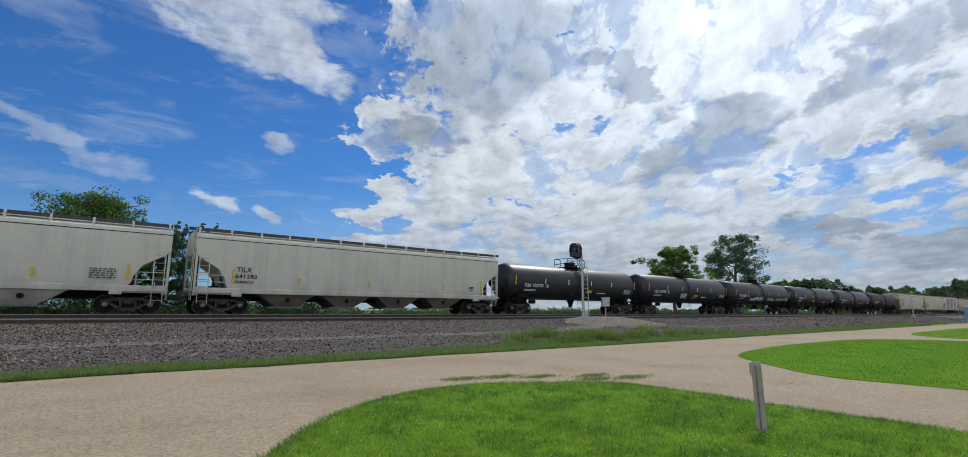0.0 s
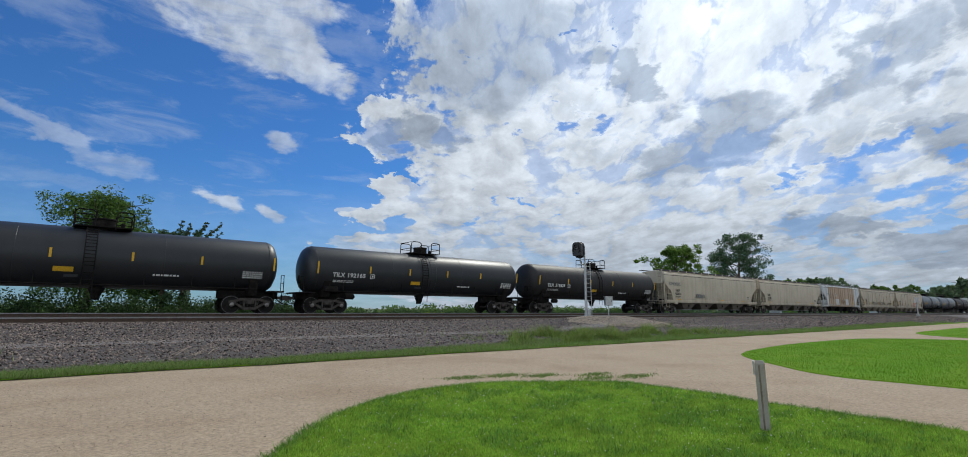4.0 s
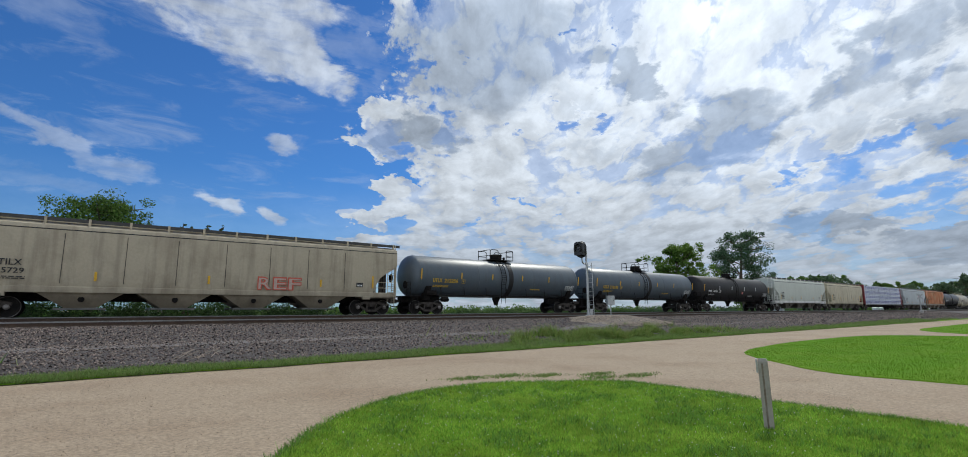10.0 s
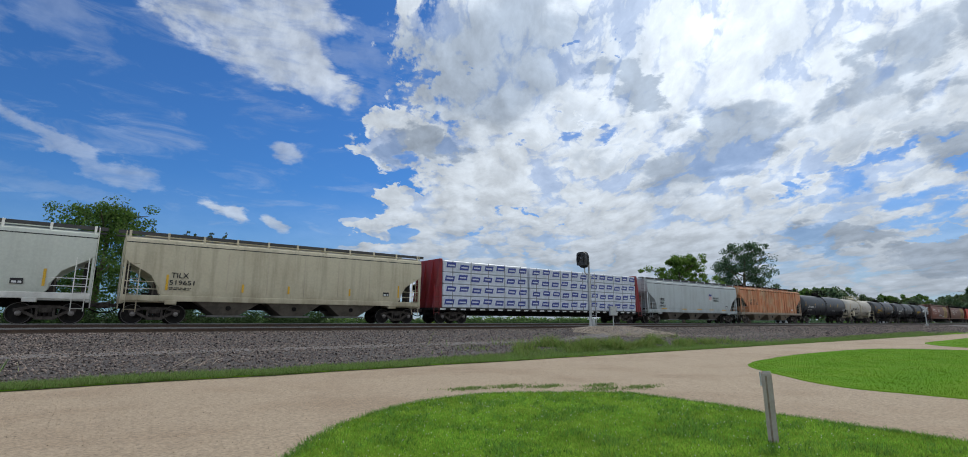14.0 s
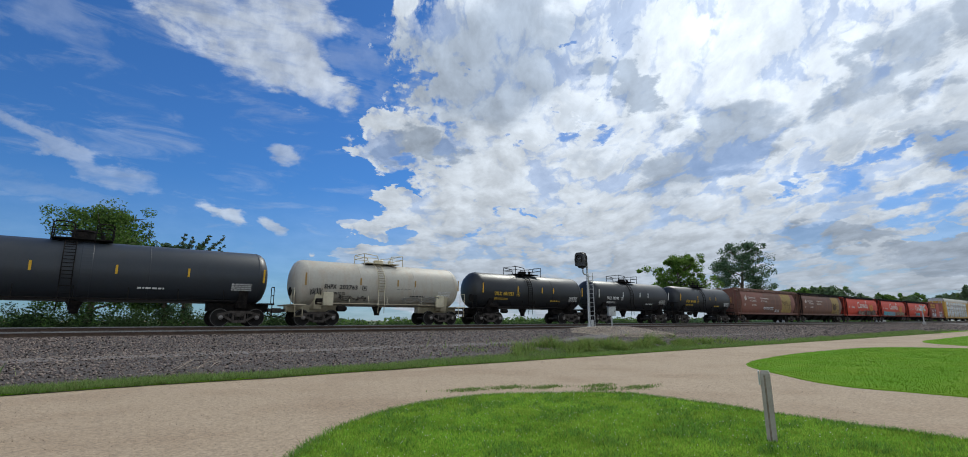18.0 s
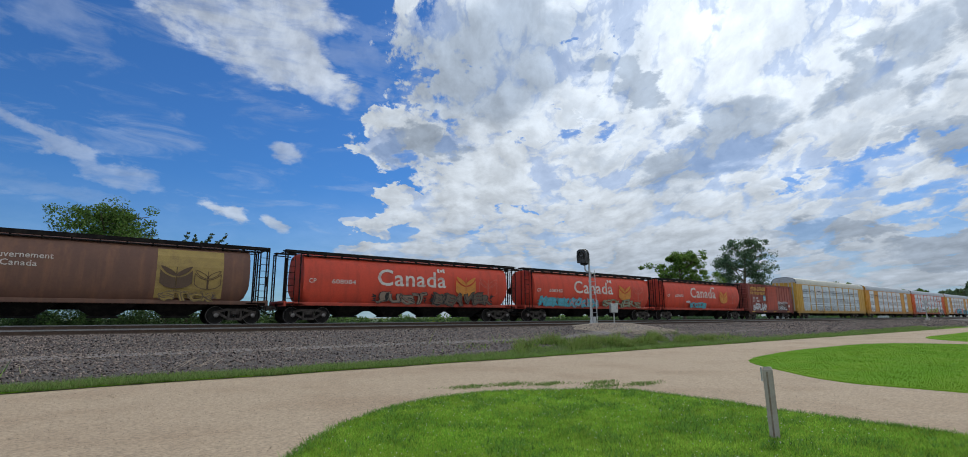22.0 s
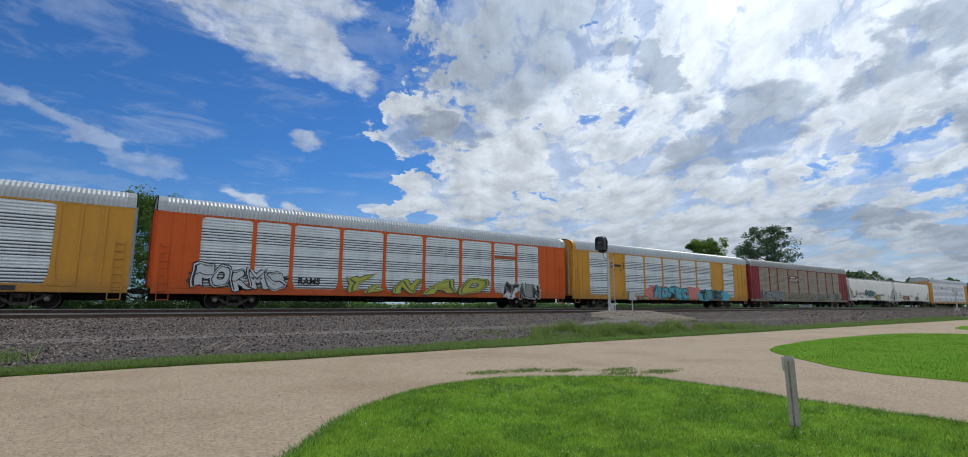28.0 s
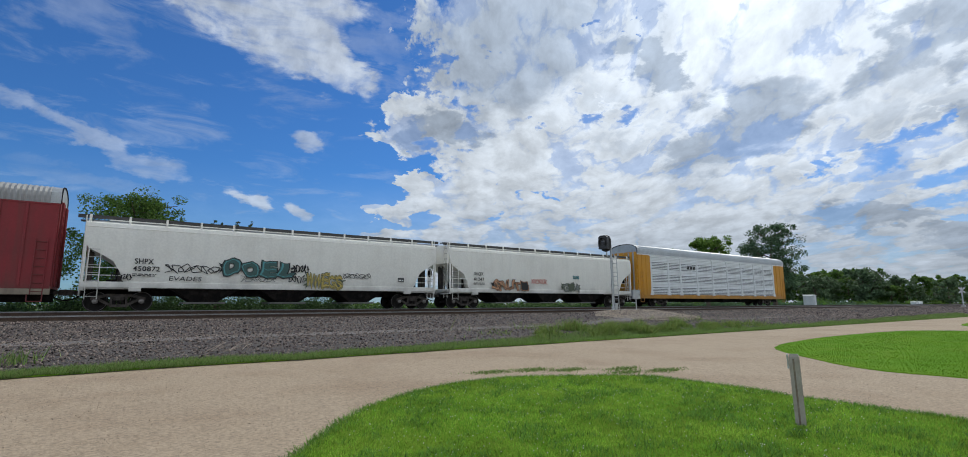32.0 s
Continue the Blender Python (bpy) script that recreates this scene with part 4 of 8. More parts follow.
    rows_of_bars(car, x0 + 0.05, 1.84, 1.3, 0.18, 2, ink, y, lean, seed=i)
    y, lean = tank_side(R, zc, 2.3)
    fr_ = Shape().box(0, 0.30, 0, 0.03, 0, 0.003).box(0, 0.30, 0.25, 0.28, 0, 0.003).box(0, 0.03, 0, 0.28, 0, 0.003).box(0.27, 0.30, 0, 0.28, 0, 0.003).box(0.10, 0.2, 0.08, 0.2, 0, 0.003)
    part("decal", fr_, ink, car, at=pose(x0 + cw * len(mark) + cw * len(number) + 0.5, y, 2.12, 90 - lean, 0, 0))
    marks = (-0.93, -0.53, -0.19, 0.17, 0.52, 0.945) if R > 1.4 else (-0.93, -0.34, 0.106, 0.33, 0.93)
    for k, fx in enumerate(marks):
        ends = (0, len(marks) - 1)
        hh = 0.72 if k in ends else 0.42
        yy, ln = tank_side(R, zc, 2.45)
        if plates:
            patch(car, fx * T, 2.30 if k in ends else 2.45, 0.095, hh, plates if k in ends or i not in (2, 3, 15) else WHITE_INK, yy - 0.01, ln, "reflector")
    yy, ln = tank_side(R, zc, 2.1)
    rows_of_bars(car, T - 2.0, 1.86, 1.0, 0.42, 4, WHITE_INK, yy, ln, seed=i + 40)
    rows_of_bars(car, T * 0.28, 1.80, 1.1, 0.16, 1, ink, yy + 0.02, ln, seed=i + 80)
    if hazard:
        yy, ln = tank_side(R, zc, 1.62)
        part("hazard_placard", Shape().prism([(0, 0.2), (0.2, 0), (0, -0.2), (-0.2, 0)], 0, 0.005, "z"), WHITE_INK, car, at=pose(T - 1.35, yy - 0.01, 1.62, 90 - ln, 0, 0))
    add_couplers(car, L, E)
    for s in (-1, 1):
        add_truck(car, s * (L / 2 - 2.15))
    return car, T


def barrel_hopper(i, label, coat, frame_mat=BLACK):
    """A rounded grain hopper with open end platforms and a roof walkway on brackets."""
    car, L = start_car(i, label, "grain hopper")
    E, B = L / 2 - 0.42, L / 2 - 1.45
    half = [(1.12, 1.08), (1.30, 1.30), (1.44, 1.75), (1.51, 2.3), (1.50, 2.85), (1.40, 3.35), (1.22, 3.72), (0.95, 3.92), (0.5, 4.02)]

    def ring(x, k):
        near = [(x, -y * (1 - 0.04 * k), z if z > 2.2 else z + (1.0 * k) * (2.2 - z)) for y, z in half]
        return near + [(x, 0, 4.05)] + [(x, -p[1], p[2]) for p in reversed(near)]

    part("body", Shape().loft([ring(-B, 0.55), ring(-B + 0.15, 0.25), ring(-B + 0.45, 0.0), ring(-1, 0), ring(1, 0), ring(B - 0.45, 0.0), ring(B - 0.15, 0.25), ring(B, 0.55)]), coat, car, smooth=True)
    part("side_sill", Shape().box(-E, E, -1.40, -1.22, 1.00, 1.20, 0.02).box(-E, E, 1.22, 1.40, 1.00, 1.20, 0.02), coat, car)
    part("centre_sill", Shape().box(-E, E, -0.3, 0.3, 0.72, 1.15, 0.03), BLACK, car)
    for s in (-1, 1):
        part("end_platform", Shape().box(s * (B - 0.1), s * E, -1.4, 1.4, 1.02, 1.12, 0.01).box(s * (E - 0.14), s * E, -1.42, 1.42, 0.95, 1.25, 0.02), coat, car)
        # slope sheet dark from the same painted shade
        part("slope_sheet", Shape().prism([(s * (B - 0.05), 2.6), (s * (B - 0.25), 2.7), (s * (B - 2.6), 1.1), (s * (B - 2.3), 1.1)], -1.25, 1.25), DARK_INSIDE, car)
        for y in (-1.38, -0.95, 0.95, 1.38):
            part("end_post", Shape().tube((s * (E - 0.08), y, 1.1), (s * (E - 0.08), y, 4.1), 0.04, 6), frame_mat, car)
        for y in (-1.38, 1.38):
            part("end_post", Shape().tube((s * (B + 0.2), y, 1.1), (s * (B + 0.2), y * 0.98, 3.95), 0.04, 6), frame_mat, car)
        ladder(car, s * (E - 0.30), -1.40, 0.55, 4.05, 0.42, frame_mat)
        ladder(car, s * (E - 0.02), 0.9, 0.7, 4.05, 0.42, frame_mat, "y")
        part("brace", Shape().rod([(s * (E - 0.08), -1.38, 4.05), (s * (B - 0.05), -1.3, 4.0)], 0.035).rod([(s * (E - 0.08), 1.38, 4.05), (s * (B - 0.05), 1.3, 4.0)], 0.035).rod([(s * (E - 0.08), -1.38, 4.05), (s * (E - 0.08), 1.38, 4.05)], 0.035), frame_mat, car)
    part("walkway", Shape().box(-E, E, -1.15, -0.65, 4.10, 4.15).box(-E, E, 0.65, 1.15, 4.10, 4.15), frame_mat, car)
    n = 15
    for k in range(n):
        x = -B + 0.3 + (2 * B - 0.6) * k / (n - 1)
        part("walkway_bracket", Shape().prism([(-1.16, 4.12), (-1.10, 3.82), (-1.04, 3.82), (-0.7, 4.12)], x - 0.03, x + 0.03, "x"), frame_mat, car)
    part("roof_lip", Shape().box(-B, B, -1.25, -1.14, 3.84, 3.90, 0.01), frame_mat, car)
    part("walkway_edge", Shape().box(-E, E, -1.20, -1.165, 3.95, 4.16, 0.005), frame_mat, car)
    part("hatch", Shape().box(-B + 0.4, B - 0.4, -0.4, 0.4, 4.0, 4.16, 0.04), coat, car)
    span = 2 * (B - 1.6)
    for k in range(4):
        x = -span / 2 + span * (k + 0.5) / 4
        bay = part("bay", trapezoid(x, span / 4 * 0.98, 1.0, 1.10, 0.42, 1.2, 0.5), BLACK, car)
        part("outlet_gate", Shape().box(x - 0.6, x + 0.6, -0.5, 0.5, 0.33, 0.42, 0.01), BLACK, bay)
    part("brake_wheel", Shape().lathe([(0, 0.25), (0.03, 0.27), (0.06, 0.25)], (E + 0.03, -0.6, 2.3), "x", 16), BLACK, car)
    add_couplers(car, L, E)
    for s in (-1, 1):
        add_truck(car, s * (L / 2 - 1.95))
    return car, B


POSTS = (-12.0, -9.38, -7.40, -4.58, -1.80, 1.0, 3.85, 6.60, 8.80, 11.1)
PANEL = {}


def panel_mesh(w, mat, ridges, dark):
    """A sheet of siding with raised horizontal ridges in groups."""
    key = (round(w, 2), mat.name)
    if key not in PANEL:
        prof, dark_rows, z, row = [(-1.505, 1.11)], [], 1.13, 0
        step = 0.145 if ridges == "groups" else 0.14
        while z < 4.60:
            if ridges != "groups" or row % 8 < 5:
                dark_rows.append(len(prof))
            prof += [(-1.505, z), (-1.505, z + step * 0.34), (-1.545, z + step * 0.40), (-1.555, z + step * 0.62), (-1.535, z + step * 0.96)]
            z += step
            row += 1
        prof.append((-1.505, 4.70))
        v = [(x, y, zz) for x in (0.0, w) for y, zz in prof]
        n = len(prof)
        me = raw_mesh("side_panel", v, [(k, n + k, n + k + 1, k + 1) for k in range(n - 1)], mat)
        # recesses get the dark colour: punched slots, plus shade painted between the ridges
        me.materials.append(dark)
        for k in dark_rows:
            me.polygons[k].material_index = 1
        PANEL[key] = me
    return PANEL[key]


SLOT_SHADE = material("slotted_steel", (0.085, 0.095, 0.105), 0.6, second=(0.06, 0.06, 0.065), size=2.0, amount=0.6)


ARCH = ((-1.53, 4.77), (-1.53, 5.05), (-1.47, 5.27), (-1.30, 5.45), (-1.0, 5.57), (-0.55, 5.65), (0, 5.68), (0.55, 5.65), (1.0, 5.57), (1.30, 5.45), (1.47, 5.27), (1.53, 5.05), (1.53, 4.77))


def autorack(i, label, frame_mat, panel_mat, roof_mat, end_mat=None, solid=(), ridges="groups", sill_mat=None, seams=False):
    """An enclosed car carrier: low deck, side posts with ridged panels, ribbed arched roof, folding end doors."""
    car, L = start_car(i, label, "autorack")
    end_mat, sill_mat = end_mat or frame_mat, sill_mat or frame_mat
    E = L / 2 - 0.45
    part("deck", Shape().box(-E, E, -1.40, 1.40, 0.78, 1.05, 0.02), BLACK, car)
    part("side_sill", Shape().box(-E, E, -1.53, -1.38, 0.74, 1.10, 0.02).box(-E, E, 1.38, 1.53, 0.74, 1.10, 0.02), sill_mat, car)
    part("centre_sill", Shape().box(-E, E, -0.4, 0.4, 0.42, 0.8, 0.03), BLACK, car)
    part("far_side", Shape().box(-E + 0.2, E - 0.2, 1.46, 1.52, 1.1, 4.75), panel_mat, car)
    part("upper_deck", Shape().box(-E + 0.4, E - 0.4, -1.42, 1.45, 2.35, 2.45).box(-E + 0.4, E - 0.4, -1.42, 1.45, 3.7, 3.8), BLACK, car)
    for k, (a, b) in enumerate(zip(POSTS, POSTS[1:])):
        if k in solid:
            part("solid_panel", Shape().box(a + 0.05, b - 0.05, -1.52, -1.47, 1.1, 4.70, 0.01), frame_mat, car)
            continue
        pn = part("side_panel", panel_mesh(b - a - 0.20, panel_mat, ridges, SLOT_SHADE if ridges == "groups" else panel_mat), None, car, at=(a + 0.10, 0, 0))
        if seams:
            for z in (2.0, 2.9, 3.8):
                part("seam", Shape().box(0.0, b - a - 0.20, -1.585, -1.53, z - 0.022, z + 0.022, 0.01), seams, pn)
    for x in POSTS:
        part("side_post", Shape().prism([(x - 0.24, 4.72), (x + 0.24, 4.72), (x + 0.22, 4.64), (x + 0.10, 4.58), (x + 0.085, 2.2), (x + 0.12, 1.5), (x + 0.26, 1.05), (x - 0.26, 1.05), (x - 0.12, 1.5), (x - 0.085, 2.2), (x - 0.10, 4.58), (x - 0.22, 4.64)], -1.575, -1.46), frame_mat, car)
    for s in (-1, 1):
        a, b = sorted((s * (12.0 if s < 0 else 11.1), s * (E - 0.02)))
        part("end_frame", Shape().box(a, b, -1.545, -1.46, 1.0, 4.78, 0.01), end_mat, car)
        for f in (0.30, 0.62):
            x = a + (b - a) * f
            part("frame_rib", Shape().box(x - 0.05, x + 0.05, -1.585, -1.54, 1.1, 4.7, 0.01), end_mat, car)
        x = s * E
        door = part("end_door", Shape().box(x - 0.04, x + 0.04, -1.45, -0.02, 1.0, 4.95, 0.01).box(x - 0.04, x + 0.04, 0.02, 1.45, 1.0, 4.95, 0.01), end_mat if s < 0 or i in (34, 36) else GALV, car)
        for y in (-1.1, -0.6, 0.6, 1.1):
            part("door_rib", Shape().box(x + s * 0.03, x + s * 0.12, y - 0.06, y + 0.06, 1.1, 4.9, 0.01), end_mat if i in (34, 36) else GALV, door)
        rim = Shape()
        for (ya, za), (yb, zb) in zip(ARCH, ARCH[1:]):
            rim.tube((s * (E + 0.03), ya, za + 0.02), (s * (E + 0.03), yb, zb + 0.02), 0.035, 5)
        part("roof_rim", rim, BLACK, car)
        ladder(car, x - s * 0.45, -1.60, 0.75, 3.2, 0.4, end_mat)
        part("step", Shape().rod([(x - s * 0.75, -1.5, 0.9), (x - s * 0.75, -1.5, 0.45), (x - s * 0.25, -1.5, 0.45), (x - s * 0.25, -1.5, 0.9)], 0.025), end_mat, car)
    part("top_rail", Shape().box(-E, E, -1.56, -1.44, 4.68, 4.77, 0.02).box(-E, E, 1.44, 1.56, 4.68, 4.77, 0.02), frame_mat, car)
    # roof: cross ribs pressed into an arch
    arc = ARCH
    v, f, n = [], [], len(arc)
    m = int(2 * E / 0.19)
    for k in range(m * 2 + 1):
        x = -E + 0.3 + (2 * E - 0.6) * k / (m * 2)
        d = 1.0 + (0.034 if k % 2 else 0.0)
        v += [(x, y * d, 4.77 + (z - 4.77) * d) for y, z in arc]
    for k in range(m * 2):
        f += [(k * n + j, k * n + j + 1, (k + 1) * n + j + 1, (k + 1) * n + j) for j in range(n - 1)]
    f += [tuple(range(n)), tuple(range(m * 2 * n, (m * 2 + 1) * n))]
    part("roof", raw_mesh("roof", v, f, roof_mat), None, car)
    for s in (-1, 1):
        part("roof_end", Shape().prism([(y * 1.02, z + 0.02) for y, z in arc], s * (E - 0.34), s * (E + 0.02), "x"), end_mat if s < 0 and i in (33, 35) else GALV, car)
    add_couplers(car, L, E)
    for s in (-1, 1):
        add_truck(car, s * (L / 2 - 4.2))
    for x in (-5.5, -2.0, 1.5, 5.0):
        part("underframe_box", Shape().box(x - 0.6, x + 0.6, -0.95, -0.5, 0.38, 0.78, 0.03), BLACK, car)
    return car, E

# ---- the cars, in their order ----
TAN_DIRT, GREY_DIRT, RUSTY = (0.16, 0.12, 0.075), (0.10, 0.095, 0.085), (0.22, 0.085, 0.03)
GREY_HOP = paint("pale_grey_car_paint", (0.609, 0.588, 0.499), (0.525, 0.493, 0.41), dirt=GREY_DIRT, streak_amount=0.12)
TAN_HOP = paint("dusty_tan_grey_paint", (0.54, 0.475, 0.362), (0.432, 0.367, 0.27), dirt=TAN_DIRT, streak_amount=0.2, dirt_amount=0.7)
DULL_TAN = paint("dull_brown_grey_paint", (0.47, 0.409, 0.302), (0.325, 0.274, 0.196), dirt=(0.09, 0.07, 0.05), streak_amount=0.3, dirt_amount=0.75)
MINT_GREY = paint("cool_pale_grey_paint", (0.598, 0.621, 0.546), (0.529, 0.552, 0.483), dirt=GREY_DIRT, streak_amount=0.08)
CREAM = paint("stained_cream_paint", (0.583, 0.529, 0.383), (0.486, 0.421, 0.292), dirt=(0.15, 0.11, 0.06), streak_amount=0.28, dirt_amount=0.75)
BLUE_GREY = paint("blue_grey_car_paint", (0.483, 0.523, 0.529), (0.425, 0.448, 0.443), dirt=GREY_DIRT, streak_amount=0.15)
OFF_WHITE = paint("off_white_car_paint", (0.816, 0.804, 0.744), (0.72, 0.696, 0.636), dirt=GREY_DIRT, streak_amount=0.05)
WHITE_SIDE = paint("patched_white_paint", (0.56, 0.59, 0.60), (0.50, 0.50, 0.48), dirt=TAN_DIRT, streak=(0.36, 0.26, 0.17), streak_amount=0.25)
PEACH_SIDE = paint("rust_stained_panel", (0.43, 0.33, 0.235), (0.36, 0.235, 0.15), dirt=TAN_DIRT, streak=(0.30, 0.17, 0.09), streak_amount=0.45)
ORANGE_RUST = paint("rusted_orange_paint", (0.582, 0.246, 0.118), (0.582, 0.437, 0.269), dirt=(0.15, 0.10, 0.06), streak=(0.25, 0.075, 0.028), streak_amount=0.75, amount=0.75)
RUST_SILL = paint("rust_streaked_grey_paint", (0.36, 0.33, 0.27), (0.33, 0.19, 0.11), dirt=TAN_DIRT, streak=RUSTY, streak_amount=0.4)
BLACK_TANK = paint("black_tank_paint", (0.019, 0.0215, 0.025), (0.030, 0.032, 0.034), 0.42, dirt=(0.03, 0.027, 0.024), streak_amount=0.18, dirt_amount=0.3, gloss=0.42)
SOOT_TANK = paint("sooty_black_tank_paint", (0.020, 0.019, 0.020), (0.034, 0.031, 0.03), 0.55, dirt=(0.05, 0.045, 0.04), streak_amount=0.3, dirt_amount=0.4, gloss=0.3)
GREY_TANK = paint("slate_grey_tank_paint", (0.0806, 0.102, 0.124), (0.112, 0.132, 0.147), 0.4, dirt=(0.07, 0.06, 0.05), streak_amount=0.25, dirt_amount=0.4, gloss=0.45)
WHITE_TANK = paint("rust_marked_white_tank_paint", (0.47, 0.445, 0.385), (0.42, 0.34, 0.24), dirt=TAN_DIRT, streak=(0.40, 0.22, 0.10), streak_amount=0.22, patch=(0.55, 0.72))
BROWN = paint("faded_brown_car_paint", (0.15, 0.080, 0.058), (0.205, 0.105, 0.068), dirt=(0.075, 0.042, 0.03), streak=(0.26, 0.125, 0.07), streak_amount=0.6)
RED_BROWN = paint("faded_red_brown_car_paint", (0.24, 0.10, 0.072), (0.16, 0.085, 0.062), dirt=(0.07, 0.05, 0.04), streak=(0.22, 0.12, 0.08), streak_amount=0.4)
CAR_RED = paint("bright_red_car_paint", (0.594, 0.0734, 0.0389), (0.432, 0.067, 0.041), dirt=(0.09, 0.045, 0.035), streak=(0.20, 0.042, 0.03), streak_amount=0.3, dirt_amount=0.7)
BOX_RED = paint("oxide_red_boxcar_paint", (0.264, 0.0682, 0.0495), (0.187, 0.055, 0.044), dirt=(0.07, 0.035, 0.03), streak=(0.09, 0.035, 0.03), streak_amount=0.55)
DOOR_RED = paint("scarlet_boxcar_door_paint", (0.46, 0.085, 0.045), (0.34, 0.07, 0.042), dirt=(0.10, 0.05, 0.04), streak=(0.14, 0.04, 0.03), streak_amount=0.5)
RACK_YELLOW = paint("amber_yellow_paint", (0.57, 0.275, 0.030), (0.48, 0.235, 0.035), 0.5, dirt=(0.22, 0.12, 0.05), streak=(0.33, 0.16, 0.04), streak_amount=0.3)
PALE_YELLOW = paint("pale_yellow_paint", (0.55, 0.33, 0.055), (0.47, 0.28, 0.06), 0.5, dirt=(0.22, 0.14, 0.06), streak=(0.38, 0.22, 0.06), streak_amount=0.3)
RACK_ORANGE = paint("vivid_orange_paint", (0.60, 0.098, 0.010), (0.50, 0.085, 0.012), 0.5, dirt=(0.25, 0.07, 0.03), streak=(0.38, 0.08, 0.02), streak_amount=0.25)
RACK_RED = paint("oxblood_rack_paint", (0.24, 0.028, 0.034), (0.17, 0.026, 0.03), dirt=(0.09, 0.05, 0.04), streak_amount=0.35)
PANEL_STEEL = paint("galvanised_side_panel", (0.70, 0.745, 0.77), (0.55, 0.60, 0.63), 0.45, dirt=(0.25, 0.23, 0.20), streak_amount=0.18, dirt_amount=0.35)
PANEL_BLUE = paint("weathered_blue_grey_panel", (0.634, 0.709, 0.743), (0.527, 0.581, 0.608), 0.45, dirt=(0.18, 0.16, 0.13), streak_amount=0.25, dirt_amount=0.35)
PANEL_WHITE = paint("white_side_panel", (0.782, 0.805, 0.816), (0.667, 0.69, 0.701), 0.5, dirt=(0.33, 0.30, 0.26), streak_amount=0.18, dirt_amount=0.35)
PANEL_BROWN = paint("rust_browned_side_panel", (0.358, 0.308, 0.235), (0.28, 0.23, 0.168), 0.7, dirt=(0.12, 0.09, 0.07), streak_amount=0.35, dirt_amount=0.4)
ROOF_STEEL = paint("ribbed_roof_steel", (0.46, 0.49, 0.52), (0.36, 0.385, 0.41), 0.4, dirt=(0.3, 0.3, 0.28), streak_amount=0.15, dirt_amount=0.0)
ROOF_CREAM = paint("cream_ribbed_roof", (0.60, 0.59, 0.52), (0.52, 0.50, 0.43), 0.5, dirt=(0.3, 0.28, 0.22), streak_amount=0.2, dirt_amount=0.0)
ROOF_GREY = paint("dull_ribbed_roof", (0.33, 0.33, 0.33), (0.25, 0.25, 0.25), 0.55, dirt=(0.2, 0.19, 0.17), streak_amount=0.2, dirt_amount=0.0)
SPRAY = {k: material("spray_" + k, c, 0.6, second=tuple(x * 0.75 for x in c), size=2.0, amount=0.5) for k, c in
         dict(silver=(0.52, 0.55, 0.58), black=(0.018, 0.018, 0.02), lime=(0.42, 0.43, 0.06), cyan=(0.11, 0.40, 0.50), pink=(0.60, 0.20, 0.18), white=(0.66, 0.68, 0.70),
              teal=(0.10, 0.30, 0.32), sand=(0.40, 0.36, 0.24), green=(0.05, 0.11, 0.10), gold=(0.55, 0.42, 0.10), red=(0.55, 0.10, 0.06), salmon=(0.62, 0.33, 0.18), moss=(0.09, 0.11, 0.07), steel=(0.30, 0.33, 0.345), brown=(0.15, 0.11, 0.08), pale_pink=(0.50, 0.38, 0.32), clay=(0.27, 0.20, 0.15), grey=(0.26, 0.27, 0.26)).items()}
FADED_GOLD = material("faded_gold_emblem", (0.37, 0.26, 0.075), 0.65, second=(0.23, 0.155, 0.06), size=1.5, amount=0.6)
FADED_WHITE = material("faded_white_lettering", (0.62, 0.58, 0.52), 0.7, second=(0.36, 0.18, 0.14), size=2.5, amount=0.7)
BROWN_INK = material("brown_emblem_lines", (0.10, 0.06, 0.035), 0.7)
ORANGE_INK = material("orange_emblem", (0.60, 0.24, 0.04), 0.65, second=(0.45, 0.17, 0.04), size=1.5, amount=0.6)


def car_grey_front():
    for i, number in ((0, "641307"), (1, "641293")):
        car, E = hopper(i, "pale grey covered hopper car with bellied sides and dark outlet bays" if i else "pale grey covered hopper car with grey outlet bays", GREY_HOP, 4 if i else 3, bay_coat=None if not i else BAY)
        if i:
            hopper_marks(car, E, "TILX", number, BLACK_INK)
        else:
            patch(car, E - 1.72, 1.62, 0.10, 0.75, YELLOW, -1.556, name="reflector")
            patch(car, E - 5.1, 1.62, 0.10, 0.42, YELLOW, -1.556, name="reflector")
            rows_of_bars(car, E - 3.1, 1.65, 1.0, 0.5, 5, GREY_TANK, -1.55, seed=3)


car_grey_front()

